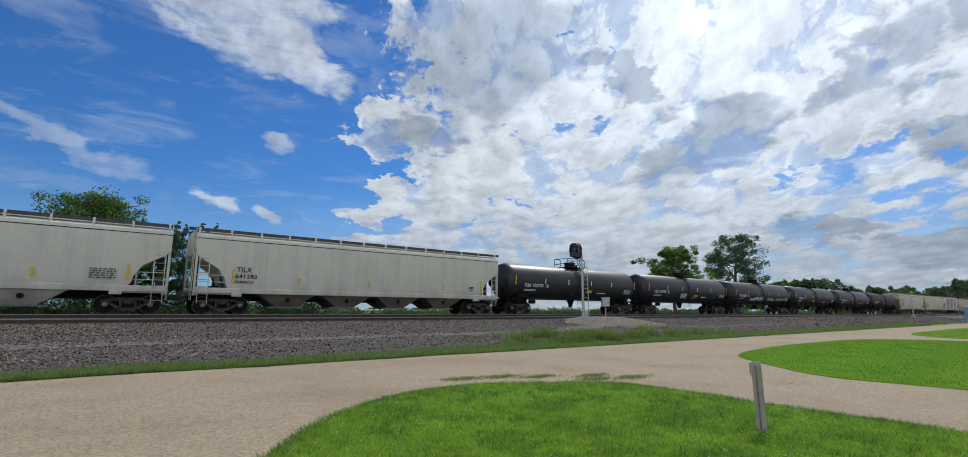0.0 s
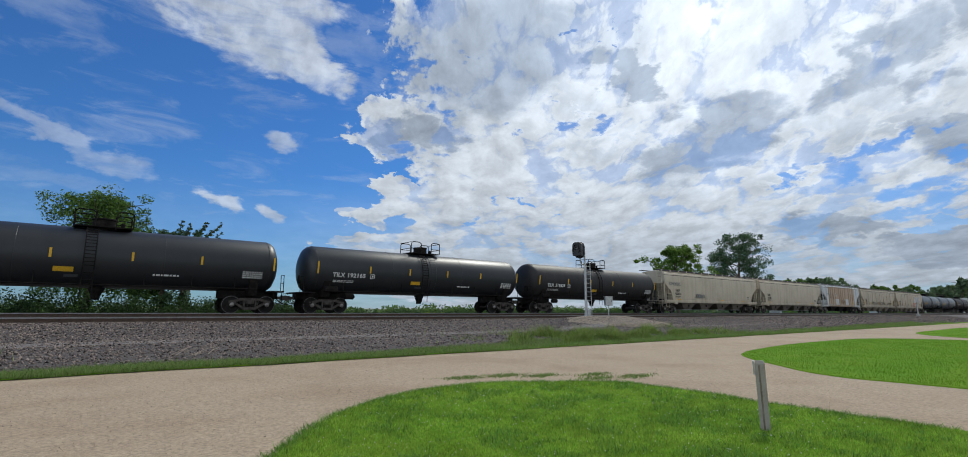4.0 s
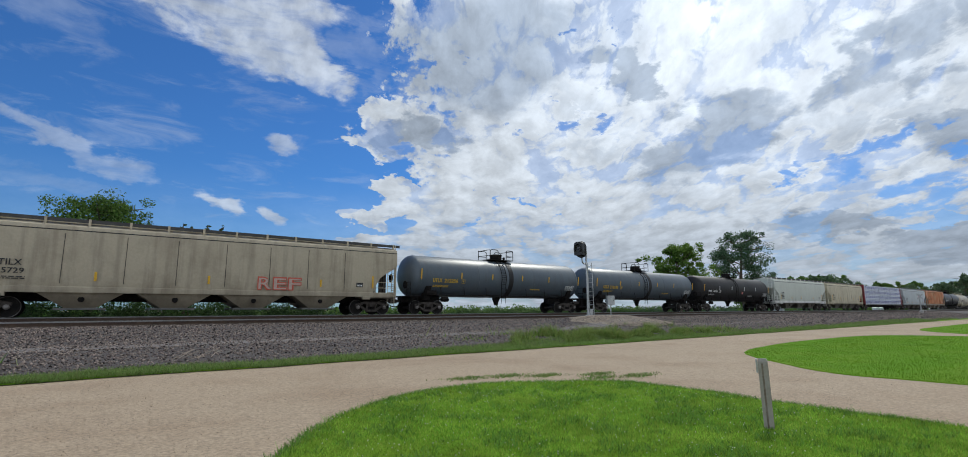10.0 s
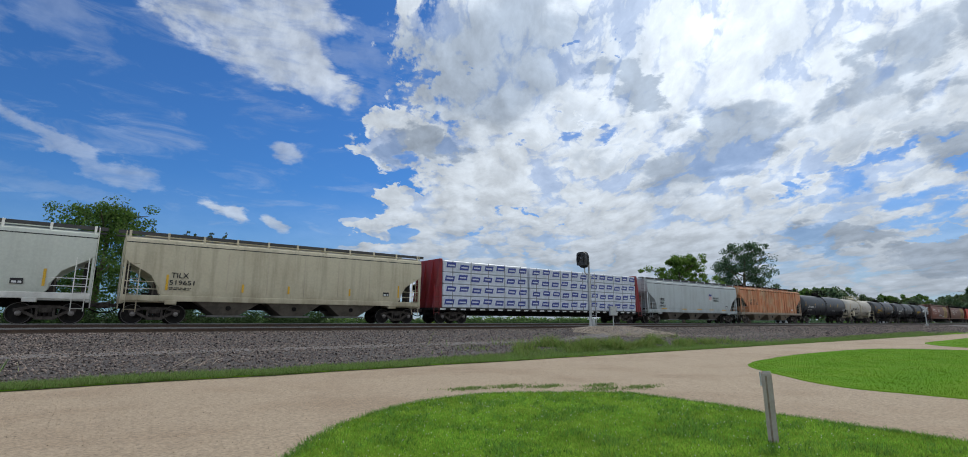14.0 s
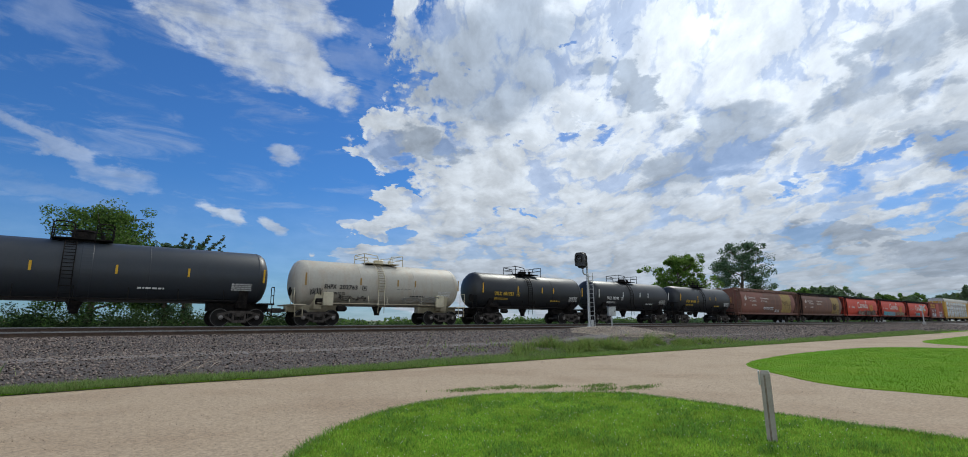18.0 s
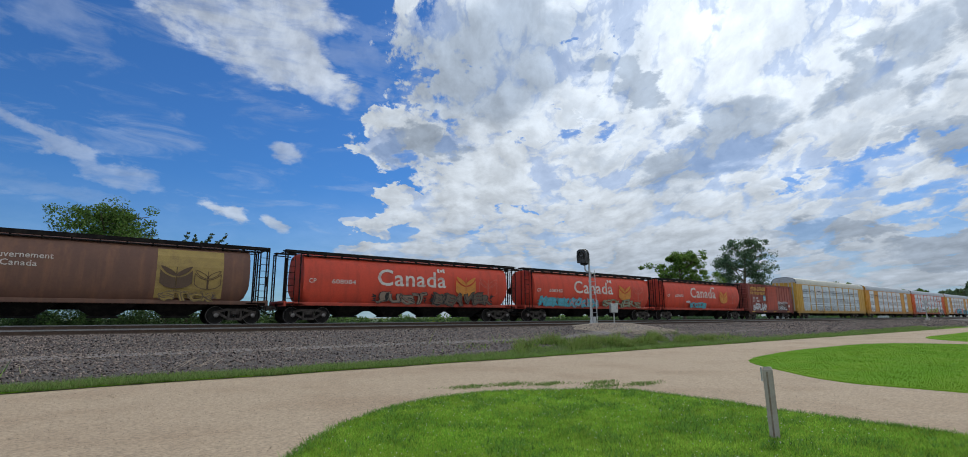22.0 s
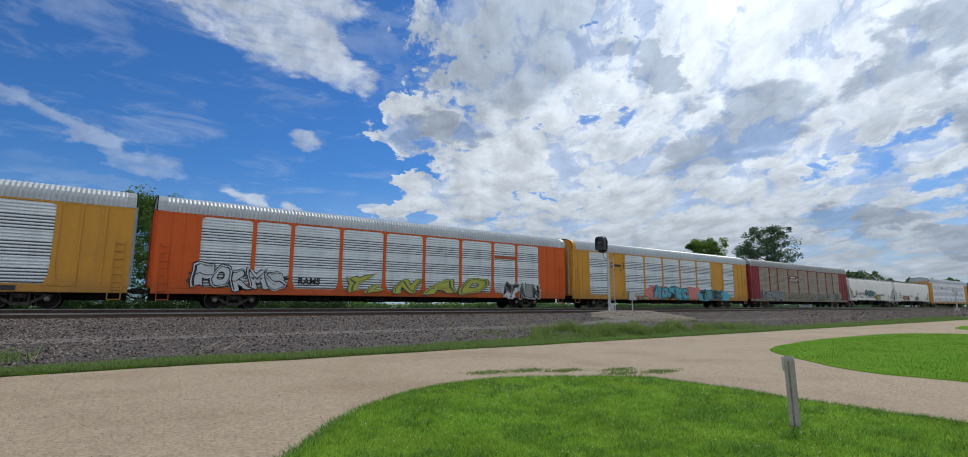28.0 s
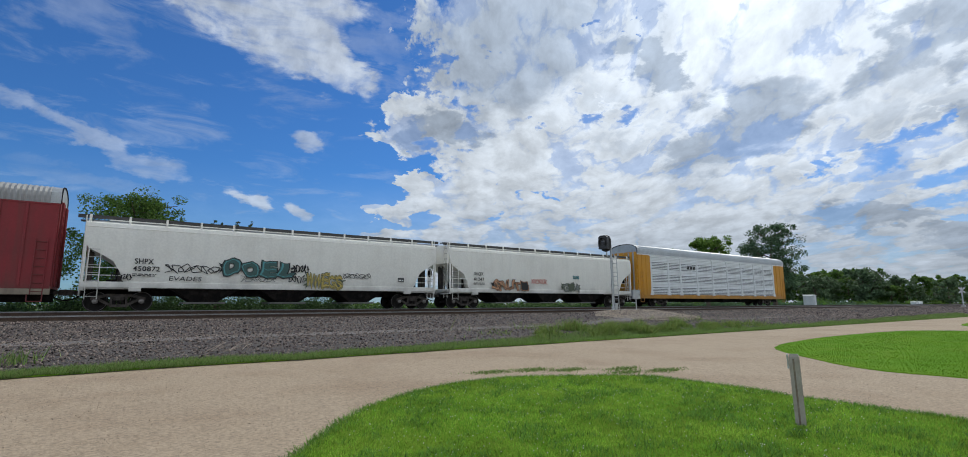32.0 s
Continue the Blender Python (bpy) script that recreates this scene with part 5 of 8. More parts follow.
T_LABEL = "black tank car with yellow stripes and white stencilled numbers"
for i, mark, number in ((2, "TCBX", "193750"), (3, "TCBX", "193700"), (4, "TILX", "363032"), (5, "TILX", "191202"), (6, "TILX", "192165"), (7, "TILX", "319529")):
    label = {3: "black tank car with white animal-shaped spray painting on its barrel", 4: "black tank car with white spray tags along its barrel", 7: "glossy black tank car with a yellow warning plate"}.get(i, T_LABEL)
    car, T = tank(i, label, BLACK_TANK if i != 7 else SOOT_TANK, WHITE_INK, mark, number, band=i % 2 == 0, dome_at=0.05 + 0.1 * (i % 3))
    y, lean = tank_side(1.42, 2.60, 1.95)
    patch(car, 0.9 if i in (2, 3) else -1.4, 1.85, 0.72, 0.24, YELLOW, y, lean, "warning_plate")
    patch(car, -1.0, 1.62, 0.5, 0.16, GREY_TANK, tank_side(1.42, 2.6, 1.68)[0], tank_side(1.42, 2.6, 1.68)[1], "decal")
    if i == 3:
        scribble(car, -2.0, 1.65, 1.2, 0.62, SPRAY["white"], 4, y, lean, 0.05, 12)
        scribble(car, 0.2, 1.62, 0.9, 0.35, SPRAY["grey"], 8, y, lean, 0.02, 7)
    if i == 4:
        scribble(car, -4.1, 1.62, 1.5, 0.5, SPRAY["white"], 3, y, lean, 0.03, 8)
        scribble(car, -2.7, 1.68, 2.4, 0.62, SPRAY["white"], 7, y, lean, 0.045, 10)
        scribble(car, 1.0, 1.70, 1.6, 0.5, SPRAY["white"], 9, y, lean, 0.03, 7)
        letter(car, "RED EYE MOB!", 3.9, 1.82, 2.2, 0.30, SPRAY["white"], y, lean, 0.0, 0.1)

for i, number in ((8, "863066"), (9, "863053")):
    car, E = hopper(i, "dusty tan covered hopper car with black stencilled marks", TAN_HOP, 4, bay_coat=BAY)
    hopper_marks(car, E, "FURX", number, BLACK_INK, plates=None)
    for xx in (-E + 2.2, 1.0, 6.0):
        patch(car, xx, 1.40, 0.8, 0.07, YELLOW, -1.53, name="reflector")
    if i == 8:
        scribble(car, -E + 0.7, 2.75, 2.2, 0.5, SPRAY["grey"], 6, -1.59, 0, 0.03, 6)
        scribble(car, -4.4, 1.55, 1.8, 0.55, SPRAY["grey"], 2, -1.58, 0, 0.05, 7)

RIBS_W = (-7.02, -6.01, -5.18, -4.27, -3.34, -1.56, -0.7, 0.19, 1.13, 2.88, 3.76, 4.72, 5.64, 6.67)
car, E = hopper(10, "white ribbed hopper car with rust-stained middle panels", WHITE_SIDE, 3, bay_coat=BLACK, ribs=RIBS_W, square=True, H=4.22, sill=WHITE_SIDE, gate=BLACK)
for k, (a, b) in enumerate(zip(RIBS_W, RIBS_W[1:])):
    if 1 <= k <= 11:
        low = 2.25 if k in (4, 8) else 1.34
        part("side_panel", Shape().box(a + 0.045, b - 0.045, -1.503, -1.488, low, 4.12), PEACH_SIDE, car, "rust-stained side panel")
        part("stained_rib", Shape().box(a - 0.047, a + 0.047, -1.563, -1.50, low, 4.1, 0.01), PEACH_SIDE, car)
        part("stained_sill", Shape().box(a - 0.01, b + 0.01, -1.515, -1.505, 1.06, 1.30), PEACH_SIDE, car)
for ch, x in (("G", -5.65), ("L", -5.25), ("S", -4.55), ("X", -4.0)):
    letter(car, ch, x, 2.72, 0.26, 0.32, BROWN_INK, -1.508)
for ch, x in (("1", -5.6), ("3", -5.25), ("3", -4.5), ("6", -4.05)):
    letter(car, ch, x, 2.28, 0.24, 0.32, BROWN_INK, -1.508)
patch(car, -3.1, 2.72, 0.55, 0.36, WHITE_INK, -1.51)
letter(car, "R1", -3.02, 2.77, 0.38, 0.26, BLACK_INK, -1.516)
scribble(car, -1.2, 1.45, 2.4, 0.85, BROWN_INK, 5, -1.55, 0, 0.035, 5)
patch(car, -6.5, 2.85, 0.4, 0.25, SPRAY["teal"], -1.50, name="paint_blot")
for xx in (-6.12, -3.45, -0.8, 1.02, 4.62, 6.5):
    patch(car, xx, 1.36, 0.12, 0.6, YELLOW, -1.565, name="reflector")

for i, number in ((11, "65620"), (12, "65729")):
    car, E = hopper(i, "grimy brown-grey covered hopper car with spray writing and grey bays", DULL_TAN, 4)
    hopper_marks(car, E, "TILX", number, BLACK_INK)
    for x in (-6.3, -4.0, -1.9, 0.3, 2.5, 4.6, 6.8):
        part("side_seam", Shape().box(x - 0.012, x + 0.012, -1.552, -1.53, 1.5, 3.7), DARK_INSIDE, car)
    if i == 11:
        for word, x, w in (("WOSH-", -4.6, 2.2), ("PARVO", -1.7, 2.2), ("XAVOR-", 0.8, 2.6), ("WOSH", 4.9, 2.0)):
            letter(car, word, x, 1.52, w, 0.52, SPRAY["black"], -1.58, 0, -0.012, 0.15)
        for x in (-4.9, -0.4, 3.1, 7.1):
            blot(car, x, 1.52, 0.28, 0.45, SPRAY["gold"], -1.566, seed=int(x * 10))
    else:
        for n_, ch in enumerate("REF"):
            letter(car, ch, 1.9 + 0.8 * n_, 1.38, 0.75, 0.72, SPRAY["red"], -1.56, 0, 0.05)
            letter(car, ch, 1.95 + 0.8 * n_, 1.43, 0.65, 0.60, SPRAY["pale_pink"], -1.568, 0, 0.0)

for i, mark, number in ((13, "UTLX", "212256"), (14, "UTLX", "210188")):
    car, T = tank(i, "slate grey tank car with yellow stencilled number", GREY_TANK, YELLOW_INK, mark, number, band=True, wet=SOOT_TANK, dome_at=-0.05)
car, T = tank(15, "sooty black tank car with large white number", SOOT_TANK, WHITE_INK, "FURX", "160076", band=True, dome_at=0.0)
y, lean = tank_side(1.42, 2.6, 2.15)
patch(car, 0.85, 2.05, 0.35, 0.26, SPRAY["pink"], y, lean, "red_warning_plate")

car, E = hopper(16, "clean pale grey three-bay hopper car with white sill", MINT_GREY, 3, bay_coat=BAY, sill=OFF_WHITE)
hopper_marks(car, E, "AGPX", "16165", BLACK_INK)
car, E = hopper(17, "stained cream hopper car with brown streaks along its sides", CREAM, 3, bay_coat=BAY, H=4.1)
hopper_marks(car, E, "TILX", "519651", BLACK_INK)
for x in (-5.6, -3.6, -1.6, 0.4, 2.4, 4.4):
    part("side_seam", Shape().box(x - 0.015, x + 0.015, -1.552, -1.53, 1.5, 3.6), TAN_HOP, car)


def lumber_car(i):
    car, L = start_car(i, "flat car with oxblood bulkheads carrying white-wrapped lumber packs", "lumber car")
    E = L / 2 - 0.45
    part("deck", Shape().box(-E, E, -1.45, 1.45, 0.88, 1.06, 0.02), BLACK, car)
    part("centre_sill", Shape().box(-E, E, -0.3, 0.3, 0.55, 0.9, 0.03), BLACK, car)
    dashes = Shape()
    for k in range(26):
        x = -E + 0.6 + k * (2 * E - 1.2) / 26
        dashes.box(x, x + 0.45, -1.463, -1.45, 0.92, 1.02)
    part("sill_markings", dashes, WHITE_INK, car)
    for s in (-1, 1):
        b = part("bulkhead", Shape().box(s * (E - 0.75), s * (E - 0.55), -1.42, 1.42, 1.05, 4.42, 0.02), RACK_RED, car)
        for y in (-1.35, -0.5, 0.5, 1.35):
            part("bulkhead_post", Shape().prism([(s * (E - 0.55), 4.4), (s * (E - 0.05), 1.05), (s * (E - 0.55), 1.05)], y - 0.07, y + 0.07), RACK_RED, b)
        ladder(car, s * (E - 0.3), -1.46, 0.6, 2.6, 0.4, RACK_RED)
    part("centre_beam", Shape().box(-E + 0.7, E - 0.7, -0.08, 0.08, 1.05, 4.35, 0.01), RACK_RED, car)
    wrap = material("white_lumber_wrap", (0.62, 0.65, 0.72), 0.45, second=(0.50, 0.54, 0.62), size=1.5, amount=0.6, fine=6.0, fine_amount=0.12, bump=0.9, bump_size=5.0)
    blue = material("blue_wrap_print", (0.035, 0.055, 0.27), 0.5, second=(0.06, 0.08, 0.30), size=3.0, amount=0.4)
    x0, rnd = -E + 0.82, random.Random(4)
    W = (2 * E - 1.64)
    halves = ((x0, x0 + W * 0.365), (x0 + W * 0.375, x0 + W * 0.69), (x0 + W * 0.70, x0 + W))
    for a, b in halves:
        for r in range(4):
            z = 1.08 + r * 0.815
            pack = part("lumber_pack", Shape().box(a, b, -1.40 - rnd.uniform(0, 0.03), -0.10, z, z + 0.79, 0.05), wrap, car)
            part("lumber_pack", Shape().box(a, b, 0.10, 1.40, z, z + 0.79, 0.05), wrap, car)
            m = int((b - a) / 1.02)
            for k in range(m):
                xx = a + 0.12 + k * (b - a - 0.1) / m + (0.3 if r % 2 else 0) * 0.4
                if xx + 0.85 < b:
                    zz = z + 0.24 + rnd.uniform(-0.05, 0.08)
                    part("wrap_print", Shape().prism([(0, 0), (0.76, 0), (0.85, 0.36), (0.09, 0.36)], 0, 0.003, "z"), blue, pack, at=pose(xx, -1.434, zz, 90, rnd.uniform(-3, 3), 0))
                    part("print_stripe", Shape().box(0.15, 0.70, 0.12, 0.22, 0.003, 0.005), wrap, pack, at=pose(xx, -1.434, zz, 90, 0, 0))
            for k in range(5):
                xx = a + (b - a) * (k + 0.5) / 5
                part("strap", Shape().box(xx - 0.02, xx + 0.02, -1.437, -1.41, z + 0.02, z + 0.80), SPRAY["grey"], pack)
    add_couplers(car, L, E)
    for s in (-1, 1):
        add_truck(car, s * (L / 2 - 2.4))


lumber_car(18)
car, E = hopper(19, "blue-grey hopper car with shield emblem and yellow sill marks", BLUE_GREY, 3, bay_coat=BAY)
hopper_marks(car, E, "CRDX", "7324", BLACK_INK, plates=None)
shield = [(0, 0), (0.18, 0.08), (0.30, 0.22), (0.30, 0.60), (0.34, 0.78), (0.2, 0.82), (0, 0.80), (-0.2, 0.82), (-0.34, 0.78), (-0.30, 0.60), (-0.30, 0.22), (-0.18, 0.08)]
em = part("emblem", Shape().prism(shield, 0, 0.004, "z"), WHITE_INK, car, "red, white and blue shield", at=pose(2.75, -1.566, 2.35, 90, 0, 0))
part("emblem_top", Shape().prism([(0.28, 0.56), (0.31, 0.76), (0.2, 0.79), (0, 0.77), (-0.2, 0.79), (-0.31, 0.76), (-0.28, 0.56)], 0.004, 0.007, "z"), material("emblem_blue", (0.05, 0.07, 0.25)), em)
for k in range(4):
    part("emblem_bar", Shape().box(-0.24 + 0.135 * k, -0.17 + 0.135 * k, 0.12 if k in (1, 2) else 0.2, 0.53, 0.004, 0.007), SPRAY["red"], em)
letter(car, "BUILDING", 3.35, 2.62, 1.25, 0.20, GREY_TANK, -1.566)
letter(car, "AMERICA", 3.35, 2.36, 1.15, 0.20, GREY_TANK, -1.566)
for xx in (-E + 2.2, -3, 0.0, 2.5, 5.2):
    patch(car, xx, 1.40, 0.9, 0.08, YELLOW, -1.53, name="reflector")
car, E = hopper(20, "heavily rusted orange ribbed hopper car", ORANGE_RUST, 3, bay_coat=RUST_SILL, ribs=[-6.9 + 13.8 * k / 19 for k in range(20)], square=True, H=4.2, sill=RUST_SILL, board=BLACK)
for ch, x in (("C", -6.5), ("T", -6.2), ("R", -5.65), ("N", -5.3)):
    letter(car, ch, x, 2.62, 0.25, 0.30, BROWN_INK, -1.57)
for ch, x in (("1", -6.5), ("0", -6.25), ("0", -5.75), ("0", -5.45), ("5", -4.95), ("9", -4.7)):
    letter(car, ch, x, 2.22, 0.20, 0.28, BROWN_INK, -1.57)
patch(car, 5.15, 1.6, 0.42, 0.24, WHITE_INK, -1.57)

SLATE_TANK = paint("slate_black_tank_paint", (0.030, 0.036, 0.045), (0.040, 0.045, 0.052), 0.42, dirt=(0.04, 0.036, 0.03), streak_amount=0.15, dirt_amount=0.3, gloss=0.42)
car, T = tank(21, "satin slate-black tank car with tall yellow end stripes", SLATE_TANK, WHITE_INK, "GATX", "96316", band=True, dome_at=0.1)
car, T = tank(22, "short cream-white tank car with rust patches and black scrawl", WHITE_TANK, BLACK_INK, "SHPX", "202763", R=1.36, zc=2.52, style="low", frame_mat=CREAM, dome_at=-0.1, plates=PALE_YELLOW)
y, lean = tank_side(1.36, 2.52, 1.85)
tag(car, "ENA", -3.2, 1.52, 1.7, 0.5, WHITE_TANK, SPRAY["black"], y, lean=lean, fat=0.0)
tag(car, "OVS", 1.1, 1.40, 2.6, 0.7, WHITE_TANK, SPRAY["grey"], y - 0.02, lean=lean, fat=-0.005)
scribble(car, -5.0, 1.7, 0.7, 0.6, SPRAY["black"], 21, y, lean, 0.018, 6)
scribble(car, 0.6, 2.0, 1.0, 0.4, SPRAY["grey"], 22, y, lean, 0.015, 6)
for x in (-3.9, 3.9):
    part("saddle_pad", Shape().box(x - 0.3, x + 0.3, -1.40, -1.2, 1.15, 1.95, 0.03), CREAM, car)
for i, mark, number, ink in ((23, "UTLX", "601753", YELLOW_INK), (24, "PRGX", "10390", WHITE_INK), (25, "UTLX", "601498", YELLOW_INK)):
    car, T = tank(i, "short black tank car with angular top railing and " + ("yellow" if ink is YELLOW_INK else "white") + " number", BLACK_TANK, ink, mark, number, R=1.36, zc=2.52, style="low", dome_at=-0.25, hazard=False,
                  plates=YELLOW if i != 24 else WHITE_INK)
    y, lean = tank_side(1.36, 2.52, 3.1)
    rows_of_bars(car, 0.9, 3.0, 0.6, 0.3, 4, ink, y, lean, seed=i)


PINK_LINE = material("faded_pink_emblem_lines", (0.55, 0.16, 0.11), 0.7, second=(0.42, 0.08, 0.05), size=3.0, amount=0.6)


def broad_wheat(car, x, z, size, mat, y, lines=False):
    """The wheat emblem in broad blocks cut by curved veins, or in outline alone."""
    upper = [(-0.03, 0.74), (-0.20, 0.78), (-0.45, 0.90), (-0.66, 1.06), (-0.84, 1.32), (-0.80, 1.36), (-0.52, 1.26), (-0.25, 1.10), (-0.10, 0.98), (-0.03, 0.88)]
    lower = [(-0.04, 0.0), (-0.04, 0.66), (-0.24, 0.70), (-0.48, 0.80), (-0.68, 0.94), (-0.85, 1.12), (-0.85, 0.34), (-0.60, 0.12), (-0.35, 0.04)]
    g = part("wheat_emblem", Shape().box(-0.02 * size, 0.02 * size, 0, 1.3 * size, 0, 0.004), mat, car, at=pose(x, y, z, 92, 0, 0))
    for poly in (upper, lower):
        for s in (-1, 1):
            pts = [(s * a * size, b * size) for a, b in poly]
            pts = pts if s < 0 else pts[::-1]
            if not lines:
                part("emblem_leaf", Shape().prism(pts, 0.004, 0.010, "z"), mat, g)
                continue
            sh = Shape()
            for (ax, ay), (bx, by) in zip(pts, pts[1:] + pts[:1]):
                d = math.hypot(bx - ax, by - ay)
                ox, oy = (ay - by) / d * 0.016, (bx - ax) / d * 0.016
                sh.prism([(ax + ox, ay + oy), (ax - ox, ay - oy), (bx - ox, by - oy), (bx + ox, by + oy)], 0.004, 0.008, "z")
            part("emblem_leaf", sh, mat, g)


for i, coat, number in ((26, RED_BROWN, "612255"), (27, BROWN, "607922")):
    car, B = barrel_hopper(i, "faded brown rounded grain hopper with yellow wheat panels", coat if i == 26 else BROWN, BROWN if i == 26 else BLACK)
    if i == 26:
        part("repainted_side", Shape().loft([[(x, -1.310, 1.30), (x, -1.452, 1.75), (x, -1.522, 2.3), (x, -1.512, 2.85), (x, -1.412, 3.35), (x, -1.236, 3.70)] for x in (-1.8, 3.0)], closed=False), BROWN, car)
    yel = Shape().loft([[(x, -1.312, 1.30), (x, -1.454, 1.75), (x, -1.524, 2.3), (x, -1.514, 2.85), (x, -1.414, 3.35), (x, -1.238, 3.70)] for x in (3.35, 6.3)], closed=False)
    part("yellow_panel", yel, FADED_GOLD, car, "faded yellow panel")
    broad_wheat(car, 4.2, 1.75, 0.82, BROWN_INK, -1.535, i == 26)
    broad_wheat(car, 5.6, 1.75, 0.70, BROWN_INK, -1.535, True)
    for t_, x, z in (("Government", -6.1, 2.90), ("of Canada", -5.7, 2.55), ("Gouvernement", -2.8, 2.90), ("du Canada", -2.75, 2.55)):
        letter(car, t_, x, z, 0.19 * len(t_), 0.26, FADED_WHITE, -1.535, 2)
    letter(car, "CP", -7.2, 2.02, 0.4, 0.24, FADED_WHITE, -1.515)
    letter(car, number, -5.2, 2.02, 1.3, 0.24, FADED_WHITE, -1.515)
    leafy = Shape().prism([(0, 0), (0.05, 0.12), (0.25, 0.1), (0.2, 0.22), (0.36, 0.36), (0.24, 0.4), (0.2, 0.56), (0.1, 0.5), (0, 0.7), (-0.1, 0.5), (-0.2, 0.56), (-0.24, 0.4), (-0.36, 0.36), (-0.2, 0.22), (-0.25, 0.1), (-0.05, 0.12)], 0, 0.004, "z")
    part("leaf_emblem", leafy, FADED_WHITE, car, at=pose(-6.75, -1.535, 2.6, 90, 0, 0))
    if i == 26:
        scribble(car, -2.2, 1.55, 2.8, 0.5, SPRAY["white"], 31, -1.50, -12, 0.03, 8)
        scribble(car, 0.9, 1.25, 1.3, 0.5, SPRAY["white"], 33, -1.46, -20, 0.02, 8)
    else:
        tag(car, "STCK", 3.6, 1.12, 2.3, 0.85, FADED_GOLD, SPRAY["brown"], -1.50, lean=-14)

for i, number in ((28, "608084"), (29, "608340"), (30, "607870")):
    car, B = barrel_hopper(i, "bright red rounded grain hopper lettered in white with sprayed letters", CAR_RED)
    letter(car, "Canada", -3.0, 2.28, 5.1, 1.05, FADED_WHITE, -1.53, 3, 0.012)
    for dx, w in ((0.0, 0.16), (0.42, 0.16)):
        patch(car, 1.45 + dx, 3.30, w, 0.28, FADED_WHITE, -1.44, 18, "flag_emblem")
    patch(car, 1.67, 3.35, 0.14, 0.16, FADED_WHITE, -1.44, 18, "flag_emblem")
    letter(car, "CP", -7.3, 2.30, 0.42, 0.26, FADED_WHITE, -1.525)
    letter(car, number, -5.95, 2.30, 1.5, 0.26, FADED_WHITE, -1.525)
    broad_wheat(car, 3.75, 1.75, 1.0, ORANGE_INK, -1.535)
    broad_wheat(car, 5.75, 1.75, 0.95, PINK_LINE, -1.535, True)
    if i == 28:
        tag(car, "JUST", -3.2, 1.15, 3.6, 1.2, SPRAY["clay"], SPRAY["black"], -1.50, lean=-10)
        tag(car, "BEAVER", 1.0, 1.12, 5.0, 1.5, SPRAY["brown"], SPRAY["black"], -1.51, lean=-10)
    if i == 29:
        tag(car, "MEREK", -7.1, 1.14, 3.4, 1.25, SPRAY["cyan"], SPRAY["teal"], -1.505, lean=-10, fat=0.09)
        tag(car, "KOREN", -3.6, 1.14, 3.4, 1.25, SPRAY["cyan"], SPRAY["teal"], -1.505, lean=-10, fat=0.09, inner=SPRAY["pink"])
        tag(car, "SOHERS", 0.6, 1.16, 5.4, 1.1, SPRAY["sand"], SPRAY["moss"], -1.51, lean=-10, fat=0.02)
    if i == 30:
        tag(car, "KOZE", -3.2, 1.20, 2.9, 1.0, SPRAY["cyan"], SPRAY["teal"], -1.505, lean=-10)
        scribble(car, -4.0, 1.65, 0.8, 0.35, SPRAY["white"], 43, -1.52, -6, 0.018, 7)


